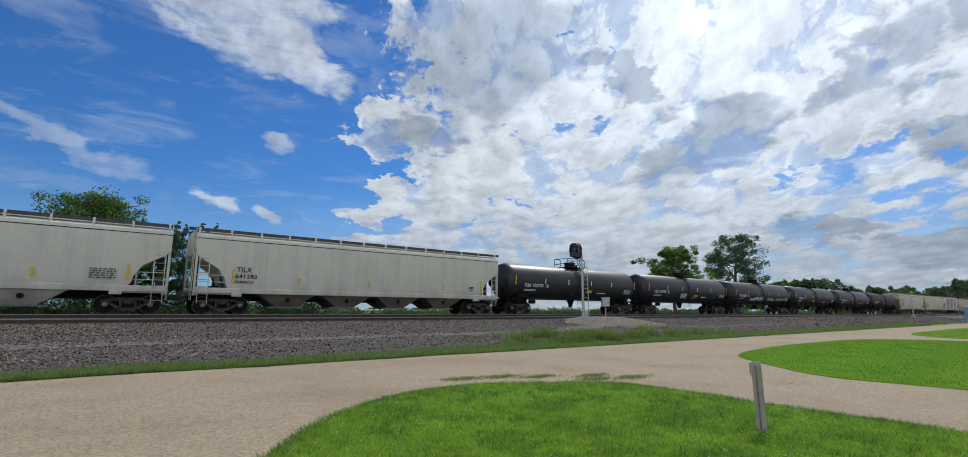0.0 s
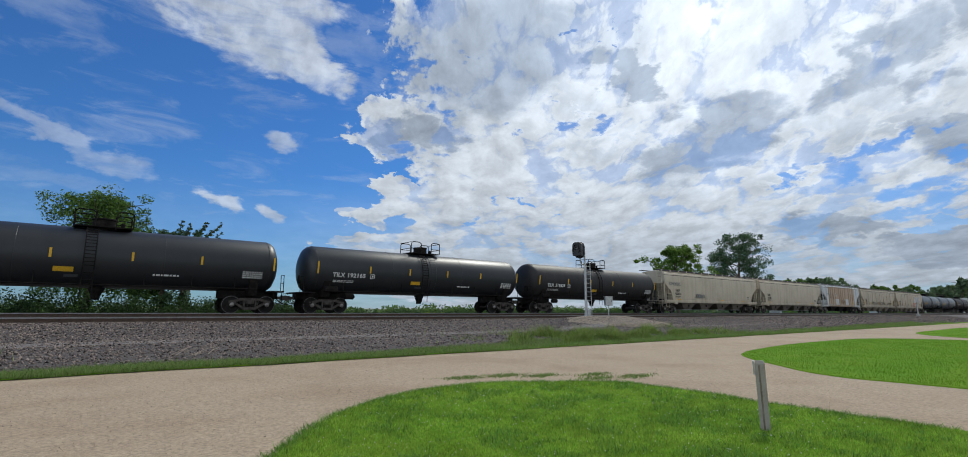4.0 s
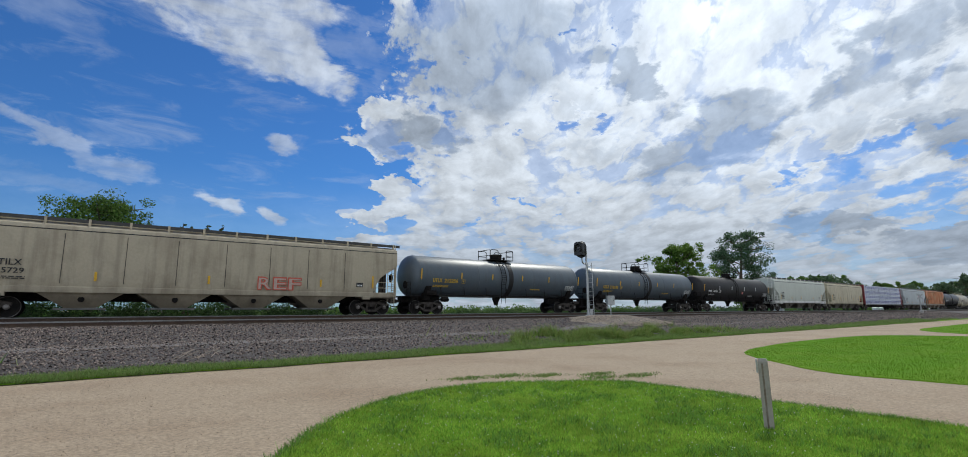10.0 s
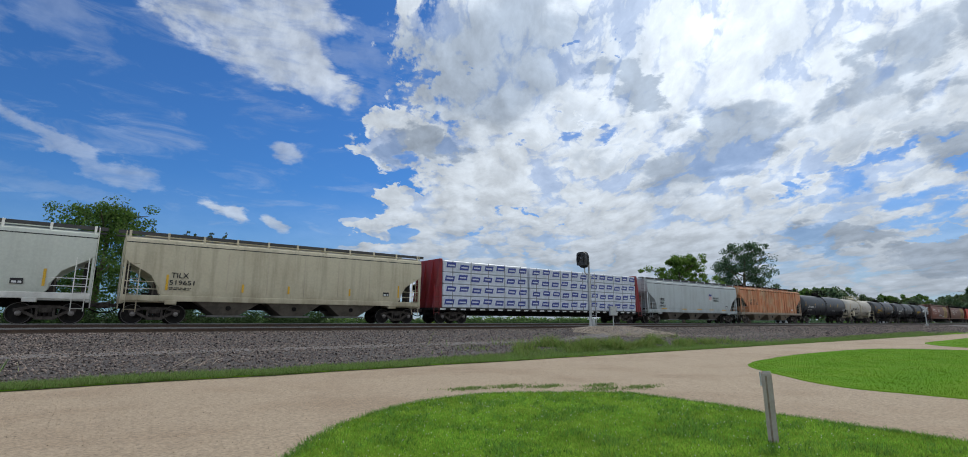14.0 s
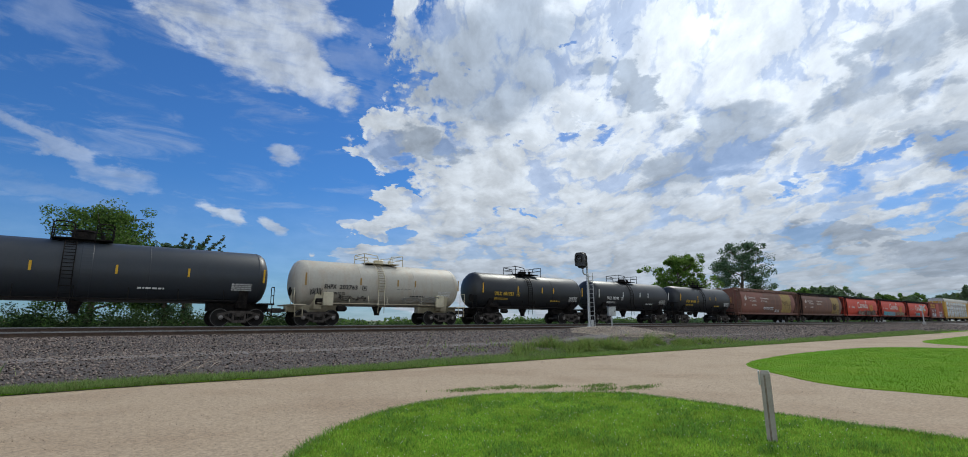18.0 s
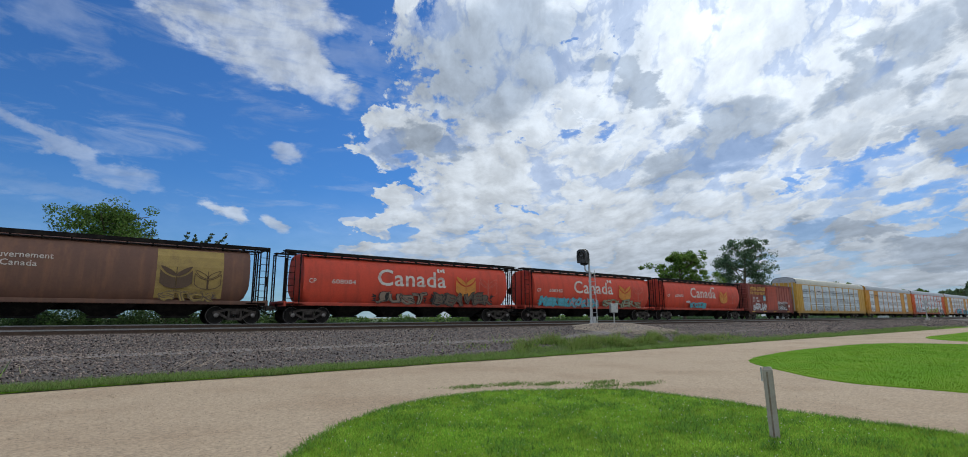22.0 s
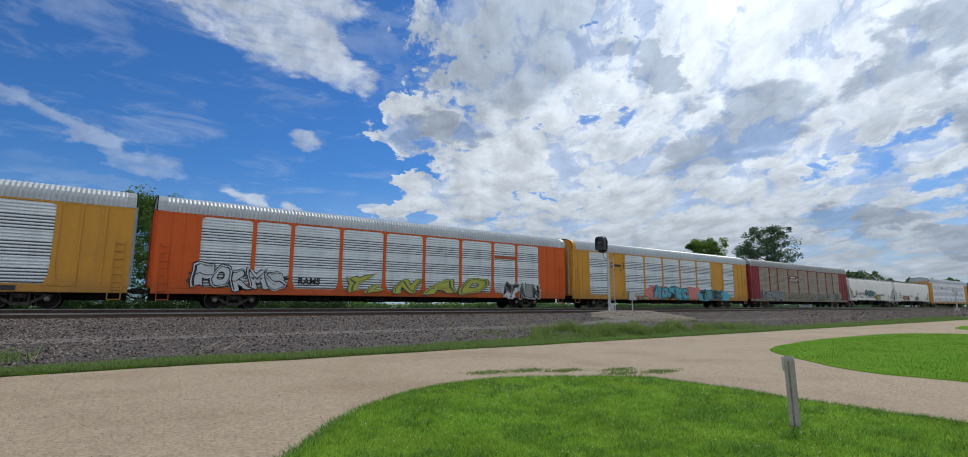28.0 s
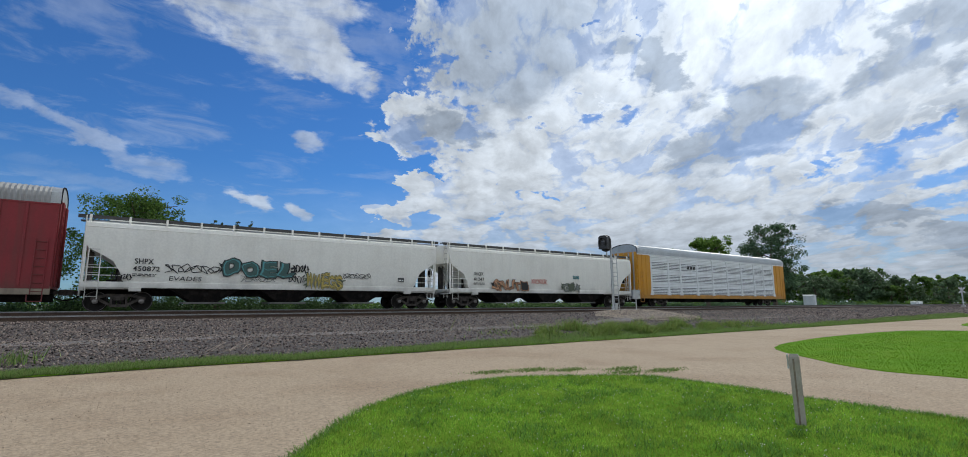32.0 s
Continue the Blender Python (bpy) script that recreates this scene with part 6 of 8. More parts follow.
def boxcar(i):
    car, L = start_car(i, "oxide red ribbed boxcar with scarlet sliding door and graffiti", "boxcar")
    E = L / 2 - 0.95
    part("body", Shape().box(-E, E, -1.42, 1.42, 0.98, 4.20, 0.03), BOX_RED, car)
    part("roof", Shape().prism([(-1.5, 4.18), (1.5, 4.18), (1.5, 4.24), (0, 4.36), (-1.5, 4.24)], -E - 0.04, E + 0.04, "x"), BOX_RED, car)
    for k in range(9):
        x = -E + 0.5 + k * (2 * E - 1) / 8
        part("roof_rib", Shape().prism([(-1.5, 4.24), (0, 4.36), (1.5, 4.24), (1.5, 4.28), (0, 4.40), (-1.5, 4.28)], x - 0.05, x + 0.05, "x"), BOX_RED, car)
    part("side_sill", Shape().box(-E, E, -1.46, -1.38, 0.80, 1.02, 0.02).box(-E, E, 1.38, 1.46, 0.80, 1.02, 0.02), BOX_RED, car)
    part("centre_sill", Shape().box(-E - 0.3, E + 0.3, -0.35, 0.35, 0.6, 1.0, 0.03), BLACK, car)
    for k in range(6):
        for x in (-E + 0.06 + k * (E - 1.75) / 6, 1.6 + k * (E - 1.66) / 6):
            part("side_post", Shape().prism([(x - 0.06, -1.42), (x + 0.06, -1.42), (x + 0.035, -1.475), (x - 0.035, -1.475)], 1.02, 4.1, "z"), BOX_RED, car)
    panel = material("brick_red_panel_paint", (0.34, 0.085, 0.055), 0.6, second=(0.26, 0.07, 0.05), size=1.2, amount=0.6, fine=8.0, fine_amount=0.1)
    grime = material("brown_overpaint", (0.10, 0.042, 0.035), 0.7, second=(0.14, 0.05, 0.04), size=1.5, amount=0.6, fine=8.0, fine_amount=0.1)
    for k in range(5):
        x = 1.6 + k * (E - 1.66) / 6
        low = 2.15 if k < 4 else 1.1
        part("side_panel", Shape().box(x + 0.07, x + (E - 1.66) / 6 - 0.07, -1.428, -1.415, low, 3.95, 0.004), panel, car)
        if k < 4:
            part("overpaint_patch", Shape().box(x + 0.065, x + (E - 1.66) / 6 - 0.065, -1.427, -1.415, 1.08, low - 0.005), grime, car)
    door = part("sliding_door", Shape().box(-1.66, 1.42, -1.53, -1.44, 1.08, 4.05, 0.02), DOOR_RED, car, "scarlet ribbed sliding door")
    for k in range(16):
        z = 1.22 + k * 0.175
        part("door_ridge", Shape().box(-1.58, 1.34, -1.555, -1.53, z, z + 0.07, 0.02), DOOR_RED, door)
    part("door_rail", Shape().box(-2.4, 4.6, -1.56, -1.42, 4.06, 4.12, 0.01).box(-2.4, 4.6, -1.56, -1.42, 1.02, 1.08, 0.01), BOX_RED, car)
    part("door_latch", Shape().tube((-1.5, -1.58, 1.3), (-1.5, -1.58, 3.9), 0.025, 6), BOX_RED, door)
    gold = material("gold_slogan_paint", (0.62, 0.36, 0.07), 0.7, second=(0.42, 0.22, 0.06), size=2.5, amount=0.6)
    letter(car, "HYDRA-CUSHION", -5.75, 3.42, 4.0, 0.48, gold, -1.482, 0, 0.03, 0.18)
    letter(car, "FOR FRAGILE FREIGHT", -5.8, 2.98, 4.0, 0.32, gold, -1.482, 0, 0.015, 0.18)
    for ch, x, z in (("A", -5.15, 2.42), ("Z", -4.85, 2.42), ("E", -4.3, 2.42), ("R", -4.05, 2.42), ("7", -5.2, 2.08), ("7", -4.9, 2.08), ("0", -4.3, 2.08), ("1", -4.02, 2.08), ("8", -3.55, 2.08)):
        letter(car, ch, x, z, 0.2, 0.25, WHITE_INK, -1.482)
    patch(car, -2.45, 2.25, 0.65, 0.62, SPRAY["cyan"], -1.484, name="blue_placard")
    rows_of_bars(car, -2.4, 2.35, 0.55, 0.42, 2, WHITE_INK, -1.492, seed=9)
    tag(car, "SGFUMP", -5.4, 0.98, 3.8, 1.5, SPRAY["white"], BOX_RED, -1.487, fat=0.05)
    tag(car, "OVERALL", 1.55, 1.10, 2.6, 0.85, SPRAY["white"], BLACK_INK, -1.485, fat=0.04)
    scribble(car, 1.5, 1.5, 2.2, 0.6, SPRAY["grey"], 53, -1.488, 0, 0.022, 12)
    scribble(car, 1.6, 1.9, 2.9, 0.35, SPRAY["white"], 51, -1.49, 0, 0.02, 10)
    patch(car, 4.75, 1.5, 0.4, 0.26, WHITE_INK, -1.482)
    for x in (-5.7, -2.6, 0.2, 4.2):
        patch(car, x, 0.86, 0.8, 0.08, YELLOW, -1.468, name="reflector")
    for s in (-1, 1):
        ladder(car, s * (E - 0.32), -1.50, 0.6, 2.6, 0.42, BOX_RED)
        ladder(car, s * (E + 0.06), -1.1, 0.7, 3.0, 0.42, BLACK, "y")
        part("end_wall", Shape().box(s * (E - 0.01), s * (E + 0.05), -1.35, 1.35, 1.0, 4.15, 0.01), BOX_RED, car)
        for k in range(10):
            part("end_corrugation", Shape().box(s * (E + 0.03), s * (E + 0.12), -1.3, 1.3, 1.15 + k * 0.3, 1.27 + k * 0.3, 0.03), BOX_RED, car)
    add_couplers(car, L, E + 0.3)
    for s in (-1, 1):
        add_truck(car, s * (L / 2 - 2.55))


boxcar(31)


def plain_emblem(car, x, z, w, h, mat, y=-1.59):
    """A company sign as plain shapes: two brackets and a block between."""
    s = Shape()
    for e, d in ((0, 1), (w, -1)):
        s.box(e - 0.03, e + 0.03, 0, h, 0, 0.004).box(min(e, e + d * 0.14), max(e, e + d * 0.14), 0, 0.06, 0, 0.004).box(min(e, e + d * 0.14), max(e, e + d * 0.14), h - 0.06, h, 0, 0.004)
    s.box(w * 0.2, w * 0.8, h * 0.3, h * 0.7, 0, 0.004).box(w * 0.15, w * 0.26, -0.22, -0.12, 0, 0.004).box(w * 0.7, w * 0.85, -0.22, -0.12, 0, 0.004)
    part("emblem", s, mat, car, at=pose(x, y, z, 90, 0, 0))


car, E = autorack(32, "yellow-framed autorack with blue-grey panels and cream roof", PALE_YELLOW, PANEL_BLUE, ROOF_CREAM, seams=BLACK_INK)
patch(car, -7.3, 3.45, 2.6, 0.85, PANEL_WHITE, -1.562, name="sign_plate")
plain_emblem(car, -6.9, 3.62, 1.8, 0.5, BLACK_INK, -1.57)
letter(car, "ETTX 850230", -6.4, 0.84, 2.1, 0.18, BLACK_INK, -1.536)
car, E = autorack(33, "amber yellow autorack with galvanised ridged panels", RACK_YELLOW, PANEL_STEEL, ROOF_STEEL, solid=(1, 7))
plain_emblem(car, -9.15, 3.7, 1.5, 0.42, BLACK_INK)
patch(car, 9.5, 0.80, 0.5, 0.22, BLACK_INK, -1.536)
car, E = autorack(34, "vivid orange autorack with galvanised panels and large graffiti", RACK_ORANGE, PANEL_STEEL, ROOF_STEEL)
tag(car, "FORMS", -12.1, 0.92, 4.3, 2.0, SPRAY["silver"], SPRAY["black"], -1.62, fat=0.09)
letter(car, "RAMS", -7.0, 1.35, 1.25, 0.38, SPRAY["black"], -1.60, 0, 0.03, 0.1)
letter(car, "TTGX 980447", -7.0, 0.85, 2.0, 0.16, SPRAY["red"], -1.536)
for t_, x, w, h in (("Y", -4.3, 1.7, 1.7), ("L", -3.0, 1.1, 0.9), ("N", -1.1, 1.6, 1.7), ("A", 1.0, 2.3, 1.8), ("D", 3.8, 2.1, 1.9)):
    tag(car, t_, x, 0.92, w, h, SPRAY["lime"], SPRAY["moss"], -1.62, shear=0.2, fat=0.09)
patch(car, 6.75, 3.55, 1.95, 0.2, RACK_ORANGE, -1.566, name="emblem")
tag(car, "SPAIN", 7.6, 0.66, 3.3, 1.95, SPRAY["black"], SPRAY["white"], -1.62, fat=0.10, inner=SPRAY["grey"])
car, E = autorack(35, "amber yellow autorack with turquoise and black graffiti", RACK_YELLOW, PANEL_STEEL, ROOF_STEEL, solid=(1, 7))
plain_emblem(car, -9.15, 3.45, 1.6, 0.45, BLACK_INK)
patch(car, -6.1, 0.80, 2.1, 0.22, BLACK_INK, -1.536, name="number_board")
letter(car, "TTGX 695601", -5.95, 0.84, 1.85, 0.15, WHITE_INK, -1.544)
for x, w in ((-4.6, 3.0), (1.4, 2.9)):
    blot(car, x, 0.85, w, 1.25, SPRAY["pink"], -1.60, seed=int(x * 10))
tag(car, "MOSEC", -3.3, 0.80, 5.2, 2.1, SPRAY["cyan"], SPRAY["black"], -1.62, fat=0.10)
for x in (3.7, 7.4):
    blot(car, x, 0.72, 2.6, 1.0, SPRAY["cyan"], -1.605, seed=int(x * 10))
tag(car, "TISK", 4.3, 0.78, 4.2, 1.8, SPRAY["black"], SPRAY["teal"], -1.62, fat=0.08)
car, E = autorack(36, "oxblood and rust-brown autorack with graffiti along its foot", RACK_RED, PANEL_BROWN, ROOF_GREY, seams=GALV, ridges="fine", sill_mat=PANEL_BROWN)
sign = patch(car, -4.35, 3.15, 2.55, 0.75, RACK_RED, -1.582, name="sign_plate", label="dark red sign plate with white bars")
for z in (0.12, 0.26):
    part("sign_bar", Shape().box(0.08, 1.9, z, z + 0.07, 0.004, 0.008), WHITE_INK, sign)
part("sign_bar", Shape().box(0.35, 1.55, 0.50, 0.64, 0.004, 0.008), WHITE_INK, sign)
arc_ = Shape()
for r in (0.3, 0.18):
    pts = [(2.1 + r * math.cos(radians(a)), 0.2 + r * math.sin(radians(a)), 0.008) for a in range(-10, 191, 20)]
    arc_.rod(pts, 0.03, 4)
part("sign_arc", arc_, WHITE_INK, sign)
patch(car, -8.4, 0.78, 2.7, 0.28, BLACK_INK, -1.538, name="number_board")
letter(car, "TTGX", -8.2, 0.83, 0.95, 0.2, WHITE_INK, -1.546)
letter(car, "15899", -6.6, 0.83, 0.85, 0.2, WHITE_INK, -1.546)
tag(car, "RESOMES", -11.5, 0.92, 5.6, 1.75, SPRAY["steel"], SPRAY["black"], -1.62)
tag(car, "HOEKPUNK", -4.6, 0.92, 5.8, 1.6, SPRAY["moss"], SPRAY["sand"], -1.62)
tag(car, "ZEN", 1.5, 0.92, 2.9, 1.4, SPRAY["grey"], SPRAY["moss"], -1.62)
tag(car, "SKU", 4.6, 0.92, 2.2, 1.3, SPRAY["moss"], SPRAY["sand"], -1.62)
tag(car, "SKIN", 7.3, 0.92, 3.7, 1.7, SPRAY["steel"], SPRAY["moss"], -1.62)
for x in (-9.8, -5.3, -2.0, 2.5, 6.2):
    patch(car, x, 0.90, 0.9, 0.1, YELLOW, -1.537, name="reflector")

car, E = hopper(37, "off-white hopper car with dark green and yellow graffiti", OFF_WHITE, 3, bay_coat=BLACK, gate=GATE)
hopper_marks(car, E, "SHPX", "450872", BLACK_INK, plates=None)
scribble(car, -6.0, 1.75, 2.4, 0.6, SPRAY["black"], 61, -1.58, 0, 0.02, 9)
letter(car, "EVADES", -5.8, 1.45, 1.4, 0.22, SPRAY["black"], -1.575, 0, 0.0, 0.1)
tag(car, "DOEL", -3.5, 1.72, 3.5, 1.55, SPRAY["green"], SPRAY["black"], -1.585, shear=0.15, fat=0.09, inner=SPRAY["teal"])
scribble(car, -8.1, 1.38, 0.8, 0.42, SPRAY["black"], 62, -1.575, 0, 0.018, 7)
scribble(car, -2.6, 1.42, 1.7, 0.45, SPRAY["grey"], 64, -1.575, 0, 0.015, 8)
scribble(car, 0.0, 1.95, 0.9, 0.6, SPRAY["black"], 67, -1.585, 0, 0.03, 6)
tag(car, "WWEGS", 0.8, 1.12, 2.0, 1.45, SPRAY["gold"], SPRAY["moss"], -1.585, fat=0.03)
scribble(car, -0.2, 1.4, 0.9, 0.55, SPRAY["black"], 63, -1.58, 0, 0.02, 6)
scribble(car, 2.9, 1.75, 1.7, 0.4, SPRAY["black"], 65, -1.58, 0, 0.015, 9)
car, E = hopper(38, "off-white hopper car with gold-outlined graffiti and grey cap lines", OFF_WHITE, 3, bay_coat=BLACK, gate=GATE)
hopper_marks(car, E, "SHQX", "41247", BLACK_INK, plates=None)
tag(car, "SNUTI", -5.9, 1.22, 3.2, 1.25, SPRAY["salmon"], SPRAY["black"], -1.585, fat=0.03)
scribble(car, -2.3, 1.7, 1.6, 0.5, SPRAY["red"], 71, -1.585, 0, 0.02, 8)
tag(car, "GIA", 0.9, 1.22, 1.9, 1.15, SPRAY["grey"], SPRAY["moss"], -1.585, fat=0.03)
scribble(car, 2.1, 2.2, 0.7, 0.35, SPRAY["teal"], 73, -1.585, 0, 0.03, 6)
car, E = autorack(39, "white-panelled autorack with amber ends, last in train", PANEL_WHITE, PANEL_WHITE, ROOF_STEEL, end_mat=RACK_YELLOW, sill_mat=RACK_YELLOW)
sl_ = Shape()
for k in range(3):
    sl_.prism([(0.1 + 0.5 * k, 0), (0.45 + 0.5 * k, 0), (0.6 + 0.5 * k, 0.28), (0.25 + 0.5 * k, 0.28)], 0, 0.004, "z")
part("emblem", sl_, BLACK_INK, car, at=pose(-6.5, -1.57, 3.6, 90, 0, 0))

# ---- tracks ----
def rails():
    for y, z, name in ((NEAR_Y, NEAR_Z, "empty track"), (TRACK_Y, TRACK_Z, "train's track")):
        for k, s in enumerate((-0.755, 0.755)):
            prof = [(-0.075, -0.18), (0.075, -0.18), (0.075, -0.165), (0.012, -0.14), (0.012, -0.045), (0.037, -0.035), (0.037, -0.004), (-0.037, -0.004), (-0.037, -0.035), (-0.012, -0.045), (-0.012, -0.14), (-0.075, -0.165)]
            ob = new("rail", Shape().prism([(y + s + a, z + b) for a, b in prof], -300, 1400, "x").mesh("rail", RUST))
            tagged(ob, "rust-brown steel rail of the " + name, "rail", kind="structure")
            part("railhead", Shape().box(-300, 1400, y + s - 0.039, y + s + 0.039, z - 0.030, z), SHINE, ob)


rails()


def ties():
    rnd = random.Random(3)
    timber = Shape().box(-0.115, 0.115, -1.32, 1.32, -0.17, 0.012, 0.015).mesh("tie", TIE)
    bed = tagged(new("tie_row"), "row of dark timber ties under the rails", "ties", kind="structure")
    k = 0
    far = Shape()
    for y, z in ((NEAR_Y, NEAR_Z - 0.18), (TRACK_Y, TRACK_Z - 0.18)):
        x = -60.0
        while x < 260:
            dx, dy = rnd.uniform(-0.03, 0.03), rnd.uniform(-0.06, 0.06)
            if y == NEAR_Y and -6 < x < 75:
                part("tie", timber, None, bed, at=pose(x + dx, y + dy, z, 0, rnd.uniform(-0.5, 0.5), rnd.uniform(-1.2, 1.2)))
            else:
                far.box(x + dx - 0.115, x + dx + 0.115, y + dy - 1.32, y + dy + 1.32, z - 0.17, z + 0.012)
            x += 0.535
    tagged(part("far_ties", far, TIE, bed), kind="stuff")
    plates = Shape()
    x = -6.0
    while x < 60:
        for s in (-0.755, 0.755):
            plates.box(x - 0.09, x + 0.09, NEAR_Y + s - 0.17, NEAR_Y + s + 0.17, NEAR_Z - 0.168, NEAR_Z - 0.148)
        x += 0.535
    tagged(part("tie_plates", plates, RUST, bed), kind="stuff")


ties()


def quick_mesh(name, v, f, mat):
    """A mesh from arrays of places and triangles."""
    me = bpy.data.meshes.new(name)
    me.vertices.add(len(v))
    me.vertices.foreach_set("co", np.asarray(v, dtype=np.float32).ravel())
    me.loops.add(len(f) * 3)
    me.loops.foreach_set("vertex_index", np.asarray(f, dtype=np.int32).ravel())
    me.polygons.add(len(f))
    me.polygons.foreach_set("loop_start", np.arange(0, len(f) * 3, 3, dtype=np.int32))
    me.polygons.foreach_set("loop_total", np.full(len(f), 3, dtype=np.int32))
    me.materials.append(mat)
    me.update(calc_edges=True)
    return me


RNG = np.random.default_rng(7)
OCTA_V = np.array([(1, 0, 0), (-1, 0, 0), (0, 1, 0), (0, -1, 0), (0, 0, 1), (0, 0, -1)], dtype=float)
OCTA_F = np.array([(0, 2, 4), (2, 1, 4), (1, 3, 4), (3, 0, 4), (2, 0, 5), (1, 2, 5), (3, 1, 5), (0, 3, 5)])


def stones(name, label, n, area, size, mat, height, flat=0.7):
    """Loose angular stones strewn over a stretch of ground."""
    x0, x1, y0, y1 = area
    x = x0 + (x1 - x0) * RNG.random(n) ** 1.5
    y = y0 + (y1 - y0) * RNG.random(n)
    z = np.array([height(a, b) for a, b in zip(x, y)])
    r = size[0] + (size[1] - size[0]) * RNG.random(n) ** 2
    base = OCTA_V[None] * (0.65 + 0.6 * RNG.random((n, 6, 1)))
    base[:, :, 2] *= flat
    a = RNG.random(n) * 6.283
    c, s = np.cos(a)[:, None], np.sin(a)[:, None]
    t = RNG.normal(0, 0.4, n)[:, None]
    bx, by, bz = base[:, :, 0] * c - base[:, :, 1] * s, base[:, :, 0] * s + base[:, :, 1] * c, base[:, :, 2]
    bz = bz + bx * t
    v = np.stack([bx, by, bz], 2) * r[:, None, None] + np.stack([x, y, z + r * 0.15], 1)[:, None]
    f = (OCTA_F[None] + (np.arange(n) * 6)[:, None, None]).reshape(-1, 3)
    return tagged(new(name, quick_mesh(name, v.reshape(-1, 3), f, mat)), label, "stones", kind="stuff")


STONE = island("crushed_stone", (0.078, 0.062, 0.058), 0.85, (0.33, 0.265, 0.225), 0.9, 0.80)
PALE_STONE = island("pale_pebbles", (0.36, 0.30, 0.235), 0.35, (0.26, 0.21, 0.17), 0.9, 0.8)
ROAD_PEBBLE = island("road_pebble", (0.34, 0.27, 0.20), 0.45, (0.24, 0.175, 0.125), 0.95, 0.7)
stones("ballast_stones", "loose dark grey crushed stones on the bank", 76000, (-9, 48, 15.4, 25.0), (0.018, 0.056), STONE, lift)
stones("ballast_stones", "loose dark grey crushed stones further along the bank", 14000, (48, 130, 15.6, 25.0), (0.05, 0.11), STONE, lift)
stones("track_stones", "crushed stones between the ties of the empty track", 9000, (-8, 60, 24.9, 28.6), (0.025, 0.05), STONE, lift)
stones("bench_gravel", "fine pale gravel of the worn path on the bank", 5000, (-9, 60, 18.1, 19.9), (0.012, 0.03), PALE_STONE, lift)
stones("road_pebbles", "small pale pebbles lying on the gravel road", 30000, (-6, 26, 3.0, 14.4), (0.003, 0.010), ROAD_PEBBLE, lambda x, y: -0.012)
def mound_height(x, y):
    return lift(x, y) if ((x - 26.8) / 4.4) ** 2 + ((y - 20.0) / 2.8) ** 2 < 0.8 + 0.3 * noise.noise((x, y, 1.0)) else -0.2


stones("mound_gravel", "pale tan gravel heaped round the signal's foot", 16000, (22, 32, 17.0, 23.0), (0.03, 0.06), PALE_STONE, mound_height)
BENCH = material("bench_path", (0.155, 0.142, 0.137), 0.95, second=(0.11, 0.10, 0.097), size=1.2, amount=0.6, fine=24.0, fine_amount=0.45, bump=0.8, bump_size=40)
tagged(sheet("bench_path", steps((-60, 2), (-8, 0.6), (70, 3), 160), [18.35, 18.6, 18.9, 19.2, 19.4], BENCH, 0.012), "narrow paler worn strip along the stone bank", "path", kind="structure")

# ---- grass ----
LAWN = island("lawn_blades", (0.200, 0.345, 0.040), 0.45, (0.37, 0.44, 0.085), 0.8, 0.75, 0.4, 0.30, 0.05)
CLUMP = island("clover_clump_leaves", (0.130, 0.255, 0.045), 0.5, (0.20, 0.33, 0.07), 0.7, 0.6, 0.35, 0.0, 0.08)
FIELD_LAWN = island("field_blades", (0.115, 0.245, 0.018), 0.12, (0.15, 0.275, 0.025), 1.0, 0.4, 0.4, 0.30, 0.0)
VERGE = island("verge_blades", (0.15, 0.245, 0.065), 0.45, (0.28, 0.31, 0.12), 0.7, 0.75, 0.35, 0.0, 0.1)
WEED = island("rough_weed_leaves", (0.14, 0.23, 0.05), 0.5, (0.30, 0.31, 0.11), 0.8, 0.8, 0.35, 0.0, 0.1)
TURF = material("mown_turf", (0.105, 0.225, 0.012), 0.95, second=(0.155, 0.25, 0.02), size=0.6, amount=0.7, fine=35.0, fine_amount=0.35, bump=0.9, bump_size=60, gloss=0.05)


def inside(poly, x, y):
    """Which of the points lie inside the outline."""
    hit = np.zeros(len(x), bool)
    n = len(poly)
    for i in range(n):
        (ax, ay), (bx, by) = poly[i], poly[(i + 1) % n]
        cross = (ay > y) != (by > y)
        with np.errstate(divide="ignore", invalid="ignore"):
            xi = (bx - ax) * (y - ay) / (by - ay) + ax
        hit ^= cross & (x < xi)
    return hit


def smooth_outline(pts, n=4):
    """Rounds an outline by Catmull-Rom."""
    out, m = [], len(pts)
    for i in range(m):
        p0, p1, p2, p3 = (np.array(pts[(i + k) % m]) for k in (-1, 0, 1, 2))
        for j in range(n):
            t = j / n
            q = 0.5 * (2 * p1 + (p2 - p0) * t + (2 * p0 - 5 * p1 + 4 * p2 - p3) * t * t + (3 * p1 - p0 - 3 * p2 + p3) * t ** 3)
            q = q + 0.07 * np.array([noise.noise((q[0] * 1.7, q[1] * 1.7, 0)), noise.noise((q[0] * 1.7, q[1] * 1.7, 5))])
            out.append((float(q[0]), float(q[1])))
    return out


